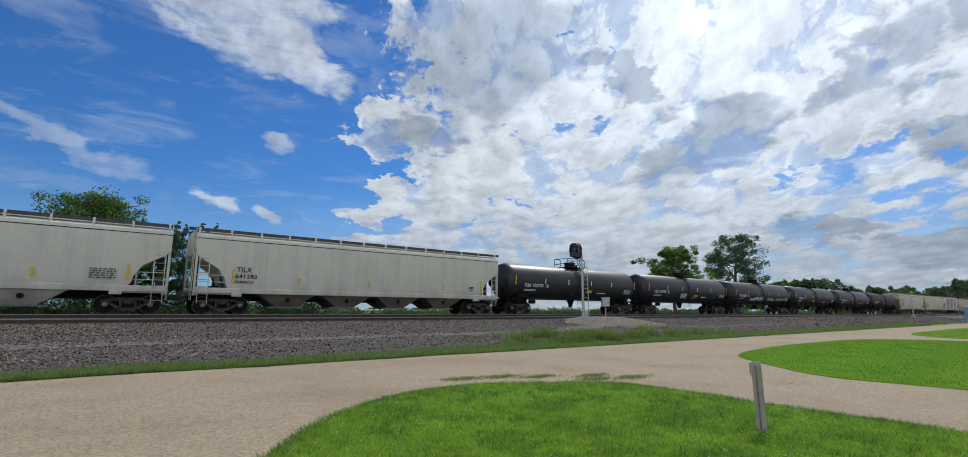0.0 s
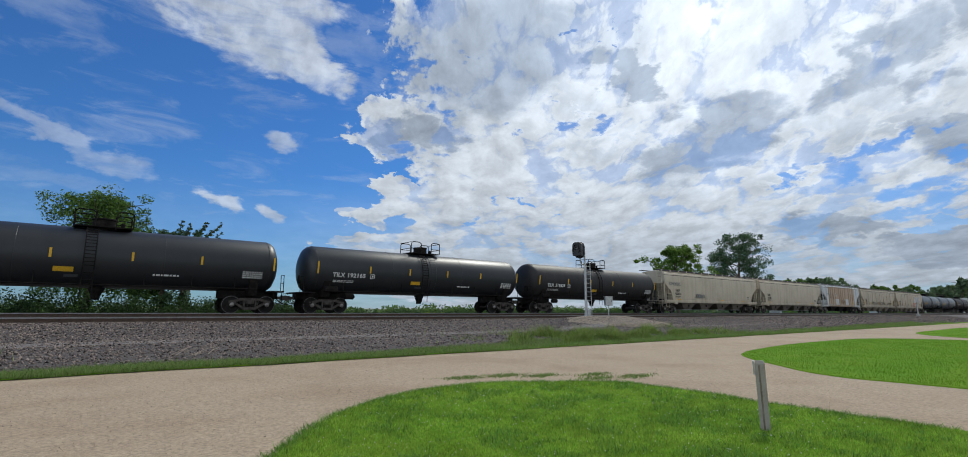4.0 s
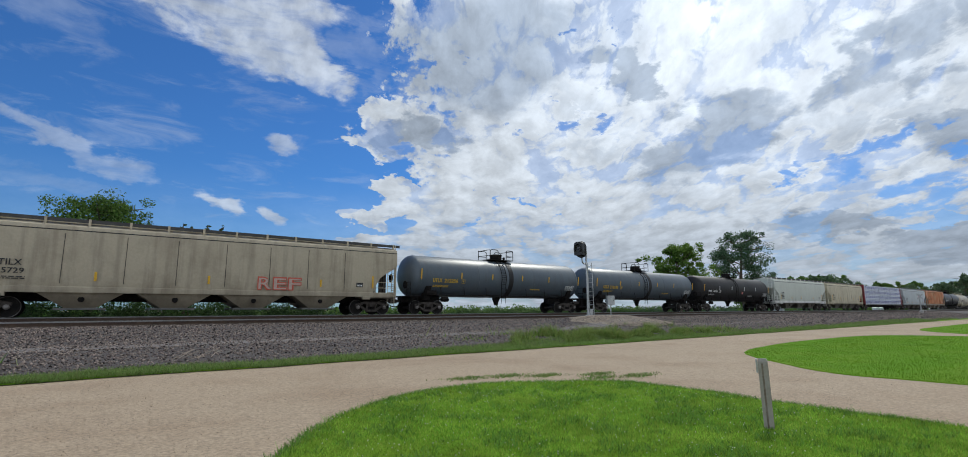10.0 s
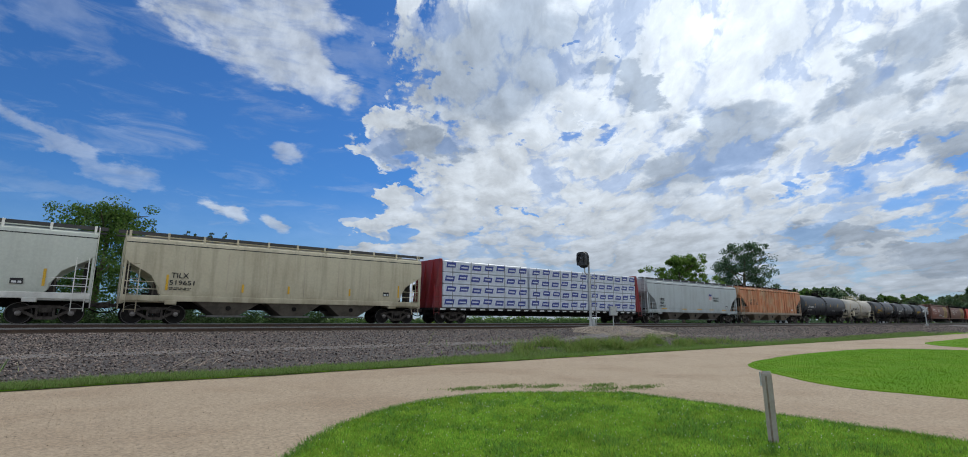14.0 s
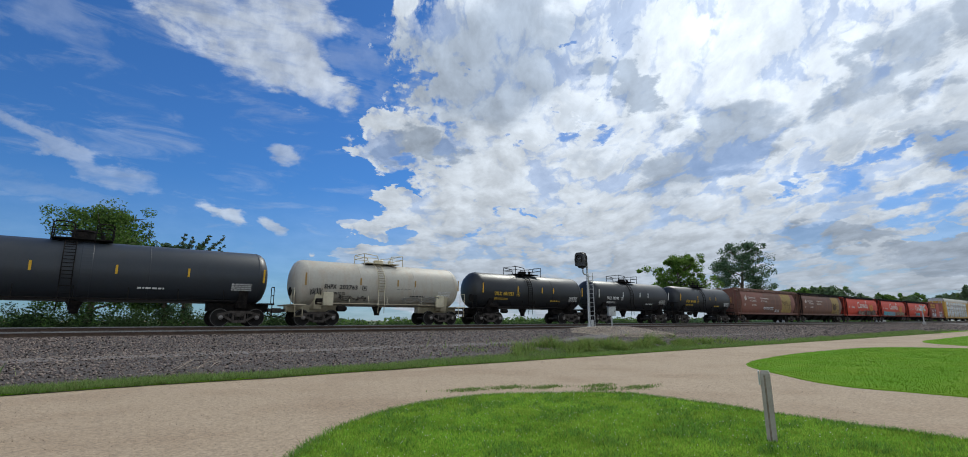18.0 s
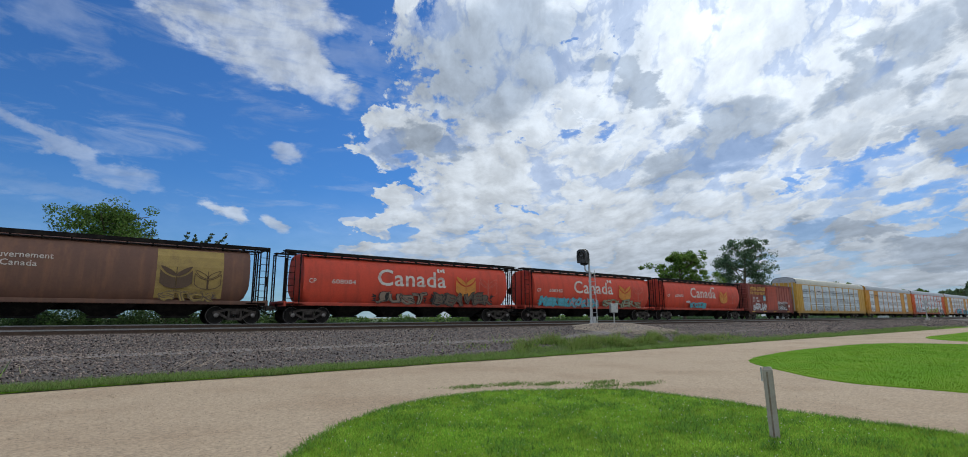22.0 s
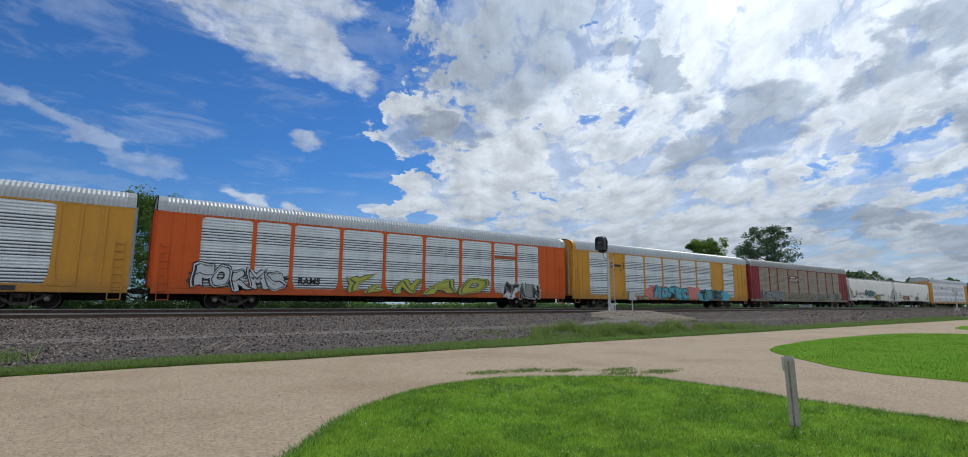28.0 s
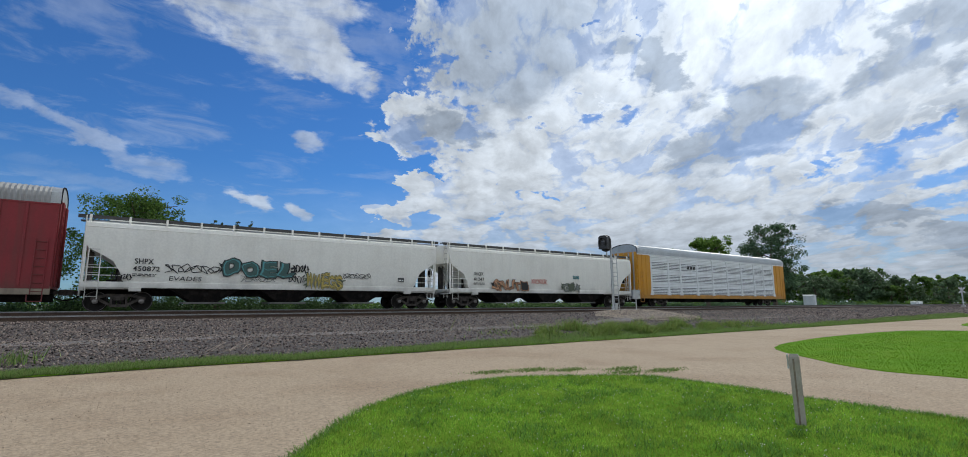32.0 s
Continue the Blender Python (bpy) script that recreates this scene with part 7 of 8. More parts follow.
def blades(name, label, x, y, z, tall, wide, mat, bend=0.5):
    n = len(x)
    a = RNG.random(n) * 6.283
    h = tall * (0.55 + 0.75 * RNG.random(n))
    dx, dy = np.cos(a) * wide / 2, np.sin(a) * wide / 2
    lx, ly = RNG.normal(0, bend, n) * h, RNG.normal(0, bend, n) * h
    v = np.stack([np.stack([x - dx, y - dy, z - 0.005], 1), np.stack([x + dx, y + dy, z - 0.005], 1), np.stack([x + lx, y + ly, z + h], 1)], 1)
    f = np.arange(n * 3).reshape(-1, 3)
    return tagged(new(name, quick_mesh(name, v.reshape(-1, 3), f, mat)), label, "grass", kind="stuff")


def lawn(name, label, pts, count, tall, wide, rise=0.006, fall=1.0, mat=None):
    """A turf slab with a rounded lip, and blades that thin out with distance from the camera."""
    out = smooth_outline(pts)
    bm = bmesh.new()
    face = bm.faces.new([bm.verts.new((x, y, rise)) for x, y in out])
    lip = bmesh.ops.extrude_edge_only(bm, edges=list(face.edges))
    cx, cy = sum(p[0] for p in out) / len(out), sum(p[1] for p in out) / len(out)
    for g_ in lip["geom"]:
        if isinstance(g_, bmesh.types.BMVert):
            d = Vector((g_.co.x - cx, g_.co.y - cy, 0)).normalized() * 0.05
            g_.co += d
            g_.co.z = -0.03
    bmesh.ops.triangulate(bm, faces=[f for f in bm.faces if len(f.verts) > 4])
    me = bpy.data.meshes.new(name)
    bm.to_mesh(me)
    bm.free()
    me.materials.append(TURF)
    tagged(new(name, me), label, "lawn", kind="structure")
    xs, ys = [p[0] for p in out], [p[1] for p in out]
    got = [np.zeros(0), np.zeros(0)]
    while len(got[0]) < count:
        x = min(xs) + (max(xs) - min(xs)) * RNG.random(count)
        y = min(ys) + (max(ys) - min(ys)) * RNG.random(count)
        d = np.hypot(x, y)
        keep = inside(out, x, y) & (RNG.random(count) < np.clip((6.0 / np.maximum(d, 2.5)) ** fall, 0, 1)) & ((x * 0.62 + y * 0.78 > 1.2) | (RNG.random(count) < 0.12))
        got = [np.concatenate([got[0], x[keep]]), np.concatenate([got[1], y[keep]])]
    x, y = got[0][:count], got[1][:count]
    lush = np.array([noise.noise((a * 0.9, b * 0.9, 2.0)) for a, b in zip(x, y)])
    blades("grass", label + ", its blades", x, y, np.full(count, rise), tall * (1 + 0.5 * lush), wide, mat or LAWN)
    return out


ISLAND = [(0.2, 3.9), (1.6, 5.5), (2.35, 6.45), (3.35, 7.45), (4.7, 8.25), (6.3, 8.5), (7.6, 8.0), (9.0, 6.95), (9.15, 6.0), (9.2, 5.0), (9.05, 3.9), (8.98, 2.6), (9.05, 1.6), (9.2, -3), (8, -9), (-6, -9), (-3.5, 0)]
EDGE = lawn("grass_island", "bright green mown grass island beside the gravel road", ISLAND, 190000, 0.036, 0.010)
lawn("grass_field", "bright green mown grass between the gravel lanes", [(18.6, 8.75), (23.3, 9.65), (29.3, 9.9), (35, 9.3), (37.2, 6.8), (38, 2), (38, -14), (15, -14), (14.1, -3), (14.1, 2.6), (14.2, 4.6), (15.9, 6.6)], 100000, 0.034, 0.016, fall=0.5, mat=FIELD_LAWN)
lawn("grass_corner", "strip of mown grass beyond the side lane", [(41.2, 6), (46.5, 9.6), (56, 10.2), (72, 9.6), (80, 2), (70, -14), (43, -14), (40.8, 0)], 24000, 0.035, 0.03, fall=0.3, mat=FIELD_LAWN)


def strips():
    """The uneven verge along the foot of the bank, thin grass on the road's crown, weeds round the signal."""
    n = 120000
    x = -10 + 90 * RNG.random(n) ** 1.6
    edge = np.array([14.62 + 0.16 * noise.noise((a * 0.35, 0, 0)) + 0.10 * noise.noise((a * 1.3, 3, 0)) for a in x])
    wide = np.array([0.85 + 0.45 * noise.noise((a * 0.25, 7, 0)) + (0.8 * math.exp(-((a - 18) / 8) ** 2)) + 0.03 * max(0, a - 30) for a in x])
    y = edge + wide * RNG.random(n) ** 1.2
    z = np.array([max(0.0, lift(a, b)) for a, b in zip(x, y)])
    blades("verge_grass", "uneven green verge along the foot of the stone bank", x, y, z, 0.10 + 0.05 * RNG.random(n), 0.020, VERGE)
    v, f = [], []
    xs = np.linspace(-30, 140, 240)
    for k, a in enumerate(xs):
        w = 14.62 + 0.16 * noise.noise((a * 0.35, 0, 0))
        e = 15.35 + 0.15 * noise.noise((a * 0.25, 7, 0))
        v += [(a, w, 0.0), (a, w + 0.08, 0.025), (a, 14.95, 0.03), (a, e, lift(a, e) + 0.03)]
        if k:
            b = 4 * k
            f += [(b - 4 + j, b + j, b + j + 1, b - 3 + j) for j in range(3)]
    tagged(new("verge", raw_mesh("verge", v, f, TURF)), "narrow green verge beside the road", "verge", kind="structure")
    n = 2600
    c = [(7.9, 9.15), (8.6, 8.65), (9.7, 8.05), (10.3, 7.3), (6.9, 9.4), (9.3, 7.6)]
    i = RNG.integers(0, len(c), n)
    x = np.array([c[k][0] for k in i]) + RNG.normal(0, 0.28, n)
    y = np.array([c[k][1] for k in i]) + RNG.normal(0, 0.13, n)
    blades("road_tufts", "thin dark green grass tufts growing in the gravel road", x, y, np.full(n, -0.01), 0.035, 0.02, VERGE)
    n = 26000
    x = np.concatenate([18.5 + 2.6 * RNG.normal(0, 1, n // 2), 25 + 3.5 * RNG.normal(0, 1, n // 2)])
    y = np.concatenate([16.2 + 0.8 * RNG.normal(0, 1, n // 2), 15.9 + 0.7 * RNG.normal(0, 1, n // 2)])
    keep = y > 15.3
    x, y = x[keep], y[keep]
    cl = np.array([noise.noise((a * 0.9, b * 0.9, 9)) for a, b in zip(x, y)])
    keep = cl > 0.06
    x, y, cl = x[keep], y[keep], cl[keep]
    z = np.array([lift(a, b) for a, b in zip(x, y)])
    blades("bank_weeds", "tall rough weeds on the bank below the signal", x, y, z, 0.13 + 0.62 * np.clip(cl, 0, 1), 0.03, WEED, 0.6)
    n = 3000
    x, y = 20 + 75 * RNG.random(n), 15.3 + 0.9 * RNG.random(n) ** 2
    blades("bank_weeds", "sparse weeds creeping up the far bank", x, y, np.array([lift(a, b) for a, b in zip(x, y)]), 0.18, 0.04, VERGE, 0.35)
    n = 320
    x, y = -2.6 + 0.6 * RNG.normal(0, 1, n), 15.9 + 0.35 * np.abs(RNG.normal(0, 1, n))
    blades("bank_weeds", "small weed clump at the foot of the bank", x, y, np.array([lift(a, b) for a, b in zip(x, y)]), 0.3, 0.03, VERGE, 0.35)


strips()


def clover():
    n = 1000
    x, y = 2.2 + 7 * RNG.random(n), 2.2 + 6.3 * RNG.random(n)
    keep = inside(ISLAND, x, y)
    x, y = x[keep], y[keep]
    m = len(x)
    v = OCTA_V[None] * (0.004 + 0.0045 * RNG.random((m, 1, 1))) + np.stack([x, y, 0.055 + 0.02 * RNG.random(m)], 1)[:, None]
    f = (OCTA_F[None] + (np.arange(m) * 6)[:, None, None]).reshape(-1, 3)
    tagged(new("clover_flowers", quick_mesh("clover_flowers", v.reshape(-1, 3), f, island("clover_heads", (0.62, 0.60, 0.50), 0.2))), "tiny white clover heads in the mown grass", "flowers", kind="stuff")


clover()


def clumps_in_lawn():
    """Darker, taller patches of clover and coarse grass in the mown island."""
    n = 60000
    x, y = -0.5 + 10 * RNG.random(n), 1.5 + 7.2 * RNG.random(n)
    keep = inside(ISLAND, x, y)
    x, y = x[keep], y[keep]
    thick = np.array([noise.noise((a * 1.6, b * 1.6, 4.0)) + 0.7 * noise.noise((a * 5.0, b * 5.0, 8.0)) for a, b in zip(x, y)])
    keep = thick > 0.12
    x, y, thick = x[keep], y[keep], thick[keep]
    blades("grass_clumps", "darker clover and coarse grass clumps in the lawn", x, y, np.full(len(x), 0.006), 0.045 + 0.05 * np.clip(thick, 0, 0.8), 0.014, CLUMP, 0.6)
    n = 9000
    k = RNG.integers(0, len(EDGE), n)
    u = RNG.random(n)[:, None]
    p = np.array(EDGE)[k] * u + np.array(EDGE)[(k + 1) % len(EDGE)] * (1 - u) + RNG.normal(0, 0.06, (n, 2))
    near = np.hypot(p[:, 0], p[:, 1]) < 13
    p = p[near]
    blades("edge_grass", "ragged darker grass along the rim of the lawn island", p[:, 0], p[:, 1], np.full(len(p), -0.01), 0.06, 0.012, CLUMP, 0.7)


clumps_in_lawn()
FLAT_FIELD = sheet("far_field", steps((-800, 60), (-60, 8), (160, 40), (900, 200), 2000), steps((36.0, 1.0), (44, 6), (100, 60), 900), FIELD, 0.03)
tagged(FLAT_FIELD, "rough green field behind the tracks", "field", kind="structure")

# ---- trees and bushes ----
BARK = material("grey_brown_bark", (0.10, 0.075, 0.055), 0.95, second=(0.16, 0.13, 0.10), size=6.0, amount=0.6, bump=0.8, bump_size=14)
LEAF = island("tree_leaves", (0.078, 0.15, 0.03), 0.5, (0.14, 0.21, 0.045), 0.6, 0.7, 0.5)
DARK_LEAF = island("dark_tree_leaves", (0.068, 0.125, 0.065), 0.5, (0.12, 0.175, 0.09), 0.6, 0.6, 0.45)
UNDER_LEAF = island("undergrowth_leaves", (0.036, 0.072, 0.022), 0.55, (0.075, 0.115, 0.035), 0.7, 0.6, 0.3)
LIGHT_LEAF = island("light_tree_leaves", (0.11, 0.20, 0.035), 0.45, (0.18, 0.26, 0.055), 0.6, 0.7, 0.5)


# Far leaves: distance haze put into a paler, greyer leaf colour.
HAZED_LEAF = island("wood_leaves", (0.115, 0.175, 0.085), 0.35, (0.155, 0.215, 0.105), 0.6, 0.6, 0.3)


def crown(name, clumps, per, size, mat, rng, parent=None, label=""):
    """Leaves gathered in uneven clumps; each leaf a folded blade."""
    vs = []
    for cx, cy, cz, r in clumps:
        m = int(per * (0.7 + 0.6 * rng.random()))
        d = rng.normal(0, 1, (m, 3))
        d /= np.linalg.norm(d, axis=1)[:, None]
        p = np.array([cx, cy, cz]) + d * (r * rng.random(m) ** 0.45)[:, None] * np.array([1, 1, 0.75])
        u = rng.normal(0, 1, (m, 3))
        u /= np.linalg.norm(u, axis=1)[:, None]
        w = np.cross(u, rng.normal(0, 1, (m, 3)))
        w /= np.linalg.norm(w, axis=1)[:, None] + 1e-9
        s = size * (0.6 + 0.8 * rng.random(m))[:, None]
        vs.append(np.stack([p - u * s * 0.5, p + w * s * 0.28, p + u * s * 0.5, p - w * s * 0.28], 1))
    v = np.concatenate(vs)
    n = len(v)
    f = (np.array([(0, 1, 2), (0, 2, 3)])[None] + (np.arange(n) * 4)[:, None, None]).reshape(-1, 3)
    return quick_mesh(name, v.reshape(-1, 3), f, mat)


def tree(label, x, y, ground, tall, spread, seed, leaf_size, per=70, clumps=60, mat=None, low=0.35, droop=0.0, name="tree"):
    """A tapered trunk with limbs that carry clumps of leaves."""
    rng, rnd = np.random.default_rng(seed), random.Random(seed)
    ob = thing(name, label, "tree", (x, y, ground))
    s, tips = Shape(), []
    h = tall - ground
    r0 = 0.025 * h + 0.03
    mid = Vector((rnd.uniform(-0.1, 0.1) * spread, rnd.uniform(-0.1, 0.1) * spread, h * 0.42))
    top_ = Vector((rnd.uniform(-0.2, 0.2) * spread, rnd.uniform(-0.2, 0.2) * spread, h * 0.84))
    s.tube((0, 0, -0.3), mid, r0, 8, r0 * 0.65)
    s.tube(mid, top_, r0 * 0.65, 7, r0 * 0.2)
    limbs = 11
    for k in range(limbs):
        u = 0.22 + 0.7 * k / limbs
        a = k * 2.4 + rnd.uniform(-0.4, 0.4)
        b = mid * (u / 0.42) if u < 0.42 else mid.lerp(top_, (u - 0.42) / 0.44 if u < 0.86 else 1.0)
        reach = spread * (0.55 + 0.45 * math.sin(math.pi * min(1, u * 1.05))) * rnd.uniform(0.7, 1.05)
        e = b + Vector((math.cos(a) * reach, math.sin(a) * reach, h * rnd.uniform(0.08, 0.24) - droop * h * 0.2))
        e.z = min(e.z, 0.9 * h)
        m = b.lerp(e, 0.5) + Vector((0, 0, 0.03 * h))
        s.tube(b, m, r0 * 0.32, 6, r0 * 0.2)
        s.tube(m, e, r0 * 0.2, 5, r0 * 0.06)
        tips += [m, e]
        for j in range(2):
            w = m.lerp(e, rnd.random()) + Vector((rnd.uniform(-1, 1), rnd.uniform(-1, 1), rnd.uniform(-0.3, 0.8))) * spread * 0.28
            w.z = min(w.z, 0.92 * h)
            s.tube(m.lerp(e, 0.4), w, r0 * 0.1, 5, r0 * 0.04)
            tips.append(w)
    part("trunk", s, BARK, ob)
    cl = [(top_.x, top_.y, top_.z, spread * 0.25), (top_.x, top_.y, top_.z - 0.08 * h, spread * 0.3)]
    for k in range(clumps):
        t = tips[k % len(tips)]
        j = 0.16 * spread
        q = Vector((t.x + rnd.gauss(0, j), t.y + rnd.gauss(0, j), t.z + rnd.gauss(0, j * 0.8)))
        if (k % 2 or k % 3 == 0 and tall > 9) and not droop:
            a, w = rnd.uniform(0, 6.283), rnd.uniform(low + 0.15, 0.96)
            egg = spread * 0.92 * math.sin(math.pi * min(1.0, (w - low) / (1.0 - low) * 0.80 + 0.17)) ** 0.7 * math.sqrt(rnd.random())
            q = Vector((math.cos(a) * egg, math.sin(a) * egg, w * h))
        q.z = max(low * h, min(h * 0.97, q.z))
        cl.append((q.x, q.y, q.z, spread * rnd.uniform(0.09, 0.22)))
        if droop:
            for d in range(5):
                cl.append((q.x, q.y, q.z - 0.07 * h * d, spread * 0.07))
    part("crown", crown("crown", cl, per, leaf_size, mat or LEAF, rng), None, ob)
    return ob


tree("leafy green tree standing behind the tracks", 0.4, 41.0, 0.3, 8.9, 4.4, 5, 0.15, 130, 250, LEAF, 0.06)
tree("small dark tree with whippy drooping twigs behind the tracks", 4.6, 40.9, 0.3, 6.9, 2.2, 8, 0.15, 110, 150, DARK_LEAF, 0.02)
def whips(x, y, tall):
    """Long bare-stemmed shoots with pairs of leaves that stand out above the small tree."""
    rng, rnd = np.random.default_rng(3), random.Random(3)
    ob = thing("sapling", "slim sapling with long leafy shoots behind the tracks", "tree", (x, y, 0.3))
    stems, cl = Shape(), []
    for k in range(9):
        a, h = -0.9 + 0.25 * k, tall - 0.3 - 0.22 * (k % 4)
        base = Vector((0.2 * math.sin(k * 2.1), 0.3 * math.cos(k * 2.1), 0.0))
        pts = [base, base + Vector((0.25 * a, 0, h * 0.5)), base + Vector((0.9 * a + 0.25, 0.1, h * 0.85)), base + Vector((1.35 * a + 0.75, 0.15, h))]
        stems.rod(pts, 0.028, 5)
        for j in range(34):
            u = 0.25 + 0.75 * j / 33
            i, f = min(2, int(u * 3)), u * 3 - min(2, int(u * 3))
            p = pts[i].lerp(pts[i + 1], f)
            cl.append((p.x + rnd.uniform(-0.14, 0.14), p.y + rnd.uniform(-0.2, 0.2), p.z + rnd.uniform(-0.1, 0.1), 0.06 + 0.34 * (1 - u)))
    part("stems", stems, BARK, ob)
    part("leaves", crown("leaves", cl, 9, 0.15, DARK_LEAF, rng), None, ob)


whips(5.65, 40.3, 7.5)
tree("rounded light green tree in the field behind the tracks", 70.5, 42.0, 0.3, 11.4, 4.6, 13, 0.28, 120, 150, LIGHT_LEAF, 0.12)
tree("tall dark green tree with open crown behind the tracks", 86.5, 40.0, 0.3, 14.6, 5.4, 21, 0.27, 84, 210, DARK_LEAF, 0.10)
tree("drooping willow tree beside the park lane", 72.6, 7.0, 0.0, 8.6, 2.6, 34, 0.26, 26, 26, LEAF, 0.25, 1.0)


def far_woods():
    kinds = [tree("distant dark green wood tree beyond the field", 205, 92, 0.2, 13.5, 6.5, 40 + k, 0.95, 46, 60, (HAZED_LEAF, LEAF, HAZED_LEAF)[k], 0.02) for k in range(3)]
    rnd = random.Random(11)
    for k in range(46):
        u = k / 45
        az = radians(67.5 + 15.5 * u)
        d = 236 + rnd.uniform(-28, 40) if az < radians(78.5) else 300 + rnd.uniform(-15, 45)
        x, y = d * math.sin(az), max(38, d * math.cos(az))
        m = pose(x, y, 0.2, 0, 0, rnd.uniform(0, 360))
        s = (0.80 + 0.32 * math.sin(u * 9.0) * 0.5 + rnd.uniform(-0.12, 0.2)) * (d / 236 if d < 275 else 0.98)
        ob = copy_thing(kinds[k % 3], m)
        ob.scale = (s, s, s * rnd.uniform(0.85, 1.1))


far_woods()


def bushes():
    rng, rnd = np.random.default_rng(9), random.Random(9)
    for name, label, x0, x1, y0, y1, n, r, mat, leafsize, tall_ in (
            ("undergrowth", "tangled green undergrowth behind the tracks", -18, 15, 36.8, 42, 330, (0.4, 1.15), UNDER_LEAF, 0.13, True),
            ("undergrowth", "low green bushes along the far side of the tracks", 14, 75, 40, 52, 380, (0.5, 1.05), UNDER_LEAF, 0.17, False),
            ("undergrowth", "long low hedge across the field behind the tracks", -100, 150, 66, 90, 330, (0.9, 1.7), LEAF, 0.45, False),
            ("undergrowth", "dark bushes below the far trees", 75, 150, 40, 56, 90, (0.6, 1.5), DARK_LEAF, 0.35, False),
            ("undergrowth", "low bushes at the edge of the far wood", 110, 260, 44, 80, 120, (0.7, 1.8), LEAF, 0.55, False)):
        cl = []
        for k in range(n):
            x, y = rnd.uniform(x0, x1), rnd.uniform(y0, y1)
            q = rnd.uniform(*r)
            cl.append((x, y, 0.3 + q * 0.6, q))
            if tall_:
                cl.append((x, y, 0.5 + q * 1.3, q * 0.7))
        tagged(new(name, crown(name, cl, 95, leafsize, mat, rng)), label, "bushes", kind="stuff")
    cl = [(25.3 + rnd.uniform(-1.2, 1.2), 40 + rnd.uniform(-0.8, 0.8), 0.75, 0.6) for _ in range(7)]
    bush = thing("bush", "bright yellow-green bush behind the tracks", "bush", (0, 0, 0.0))
    part("leaves", crown("leaves", cl, 130, 0.16, island("bright_bush_leaves", (0.22, 0.30, 0.03), 0.35, (0.30, 0.36, 0.05), 0.6, 0.6, 0.35), rng), None, bush)


bushes()


def dead_branch():
    rnd = random.Random(5)
    ob = thing("dead_branch", "bare pale dead twigs lying on the stone bank", "branch", (2.6, 15.9, 0.22))
    for k in range(7):
        s = Shape()
        p = Vector((rnd.uniform(-0.6, 0.4), rnd.uniform(-0.2, 0.2), 0.0))
        d = Vector((rnd.uniform(0.2, 0.6), rnd.uniform(0, 0.5), rnd.uniform(0.02, 0.22)))
        pts = [p, p + d * 0.5 + Vector((0, 0, 0.03)), p + d + Vector((rnd.uniform(-0.1, 0.1), 0, 0))]
        s.rod(pts, 0.010, 5)
        part("twig", s, material("dead_wood", (0.30, 0.25, 0.20), 0.9, second=(0.2, 0.16, 0.13), size=12) if k == 0 else bpy.data.materials["dead_wood"], ob)


dead_branch()

# ---- trackside things ----
ALUM = material("dull_aluminium", (0.45, 0.46, 0.46), 0.45, 0.6, second=(0.33, 0.33, 0.33), size=4.0, amount=0.5)
SIGNAL_BLACK = material("signal_black", (0.014, 0.014, 0.015), 0.5, second=(0.03, 0.03, 0.03), size=4, amount=0.5)
CONCRETE = material("pale_concrete", (0.42, 0.40, 0.37), 0.9, second=(0.30, 0.29, 0.26), size=5, amount=0.6, bump=0.4)
POST_WOOD = material("weathered_post_wood", (0.35, 0.31, 0.27), 0.9, second=(0.25, 0.20, 0.16), size=5.0, amount=0.5, fine=30, fine_amount=0.08, streak=(0.22, 0.18, 0.14), streak_amount=0.8, bump=0.2, bump_size=18)


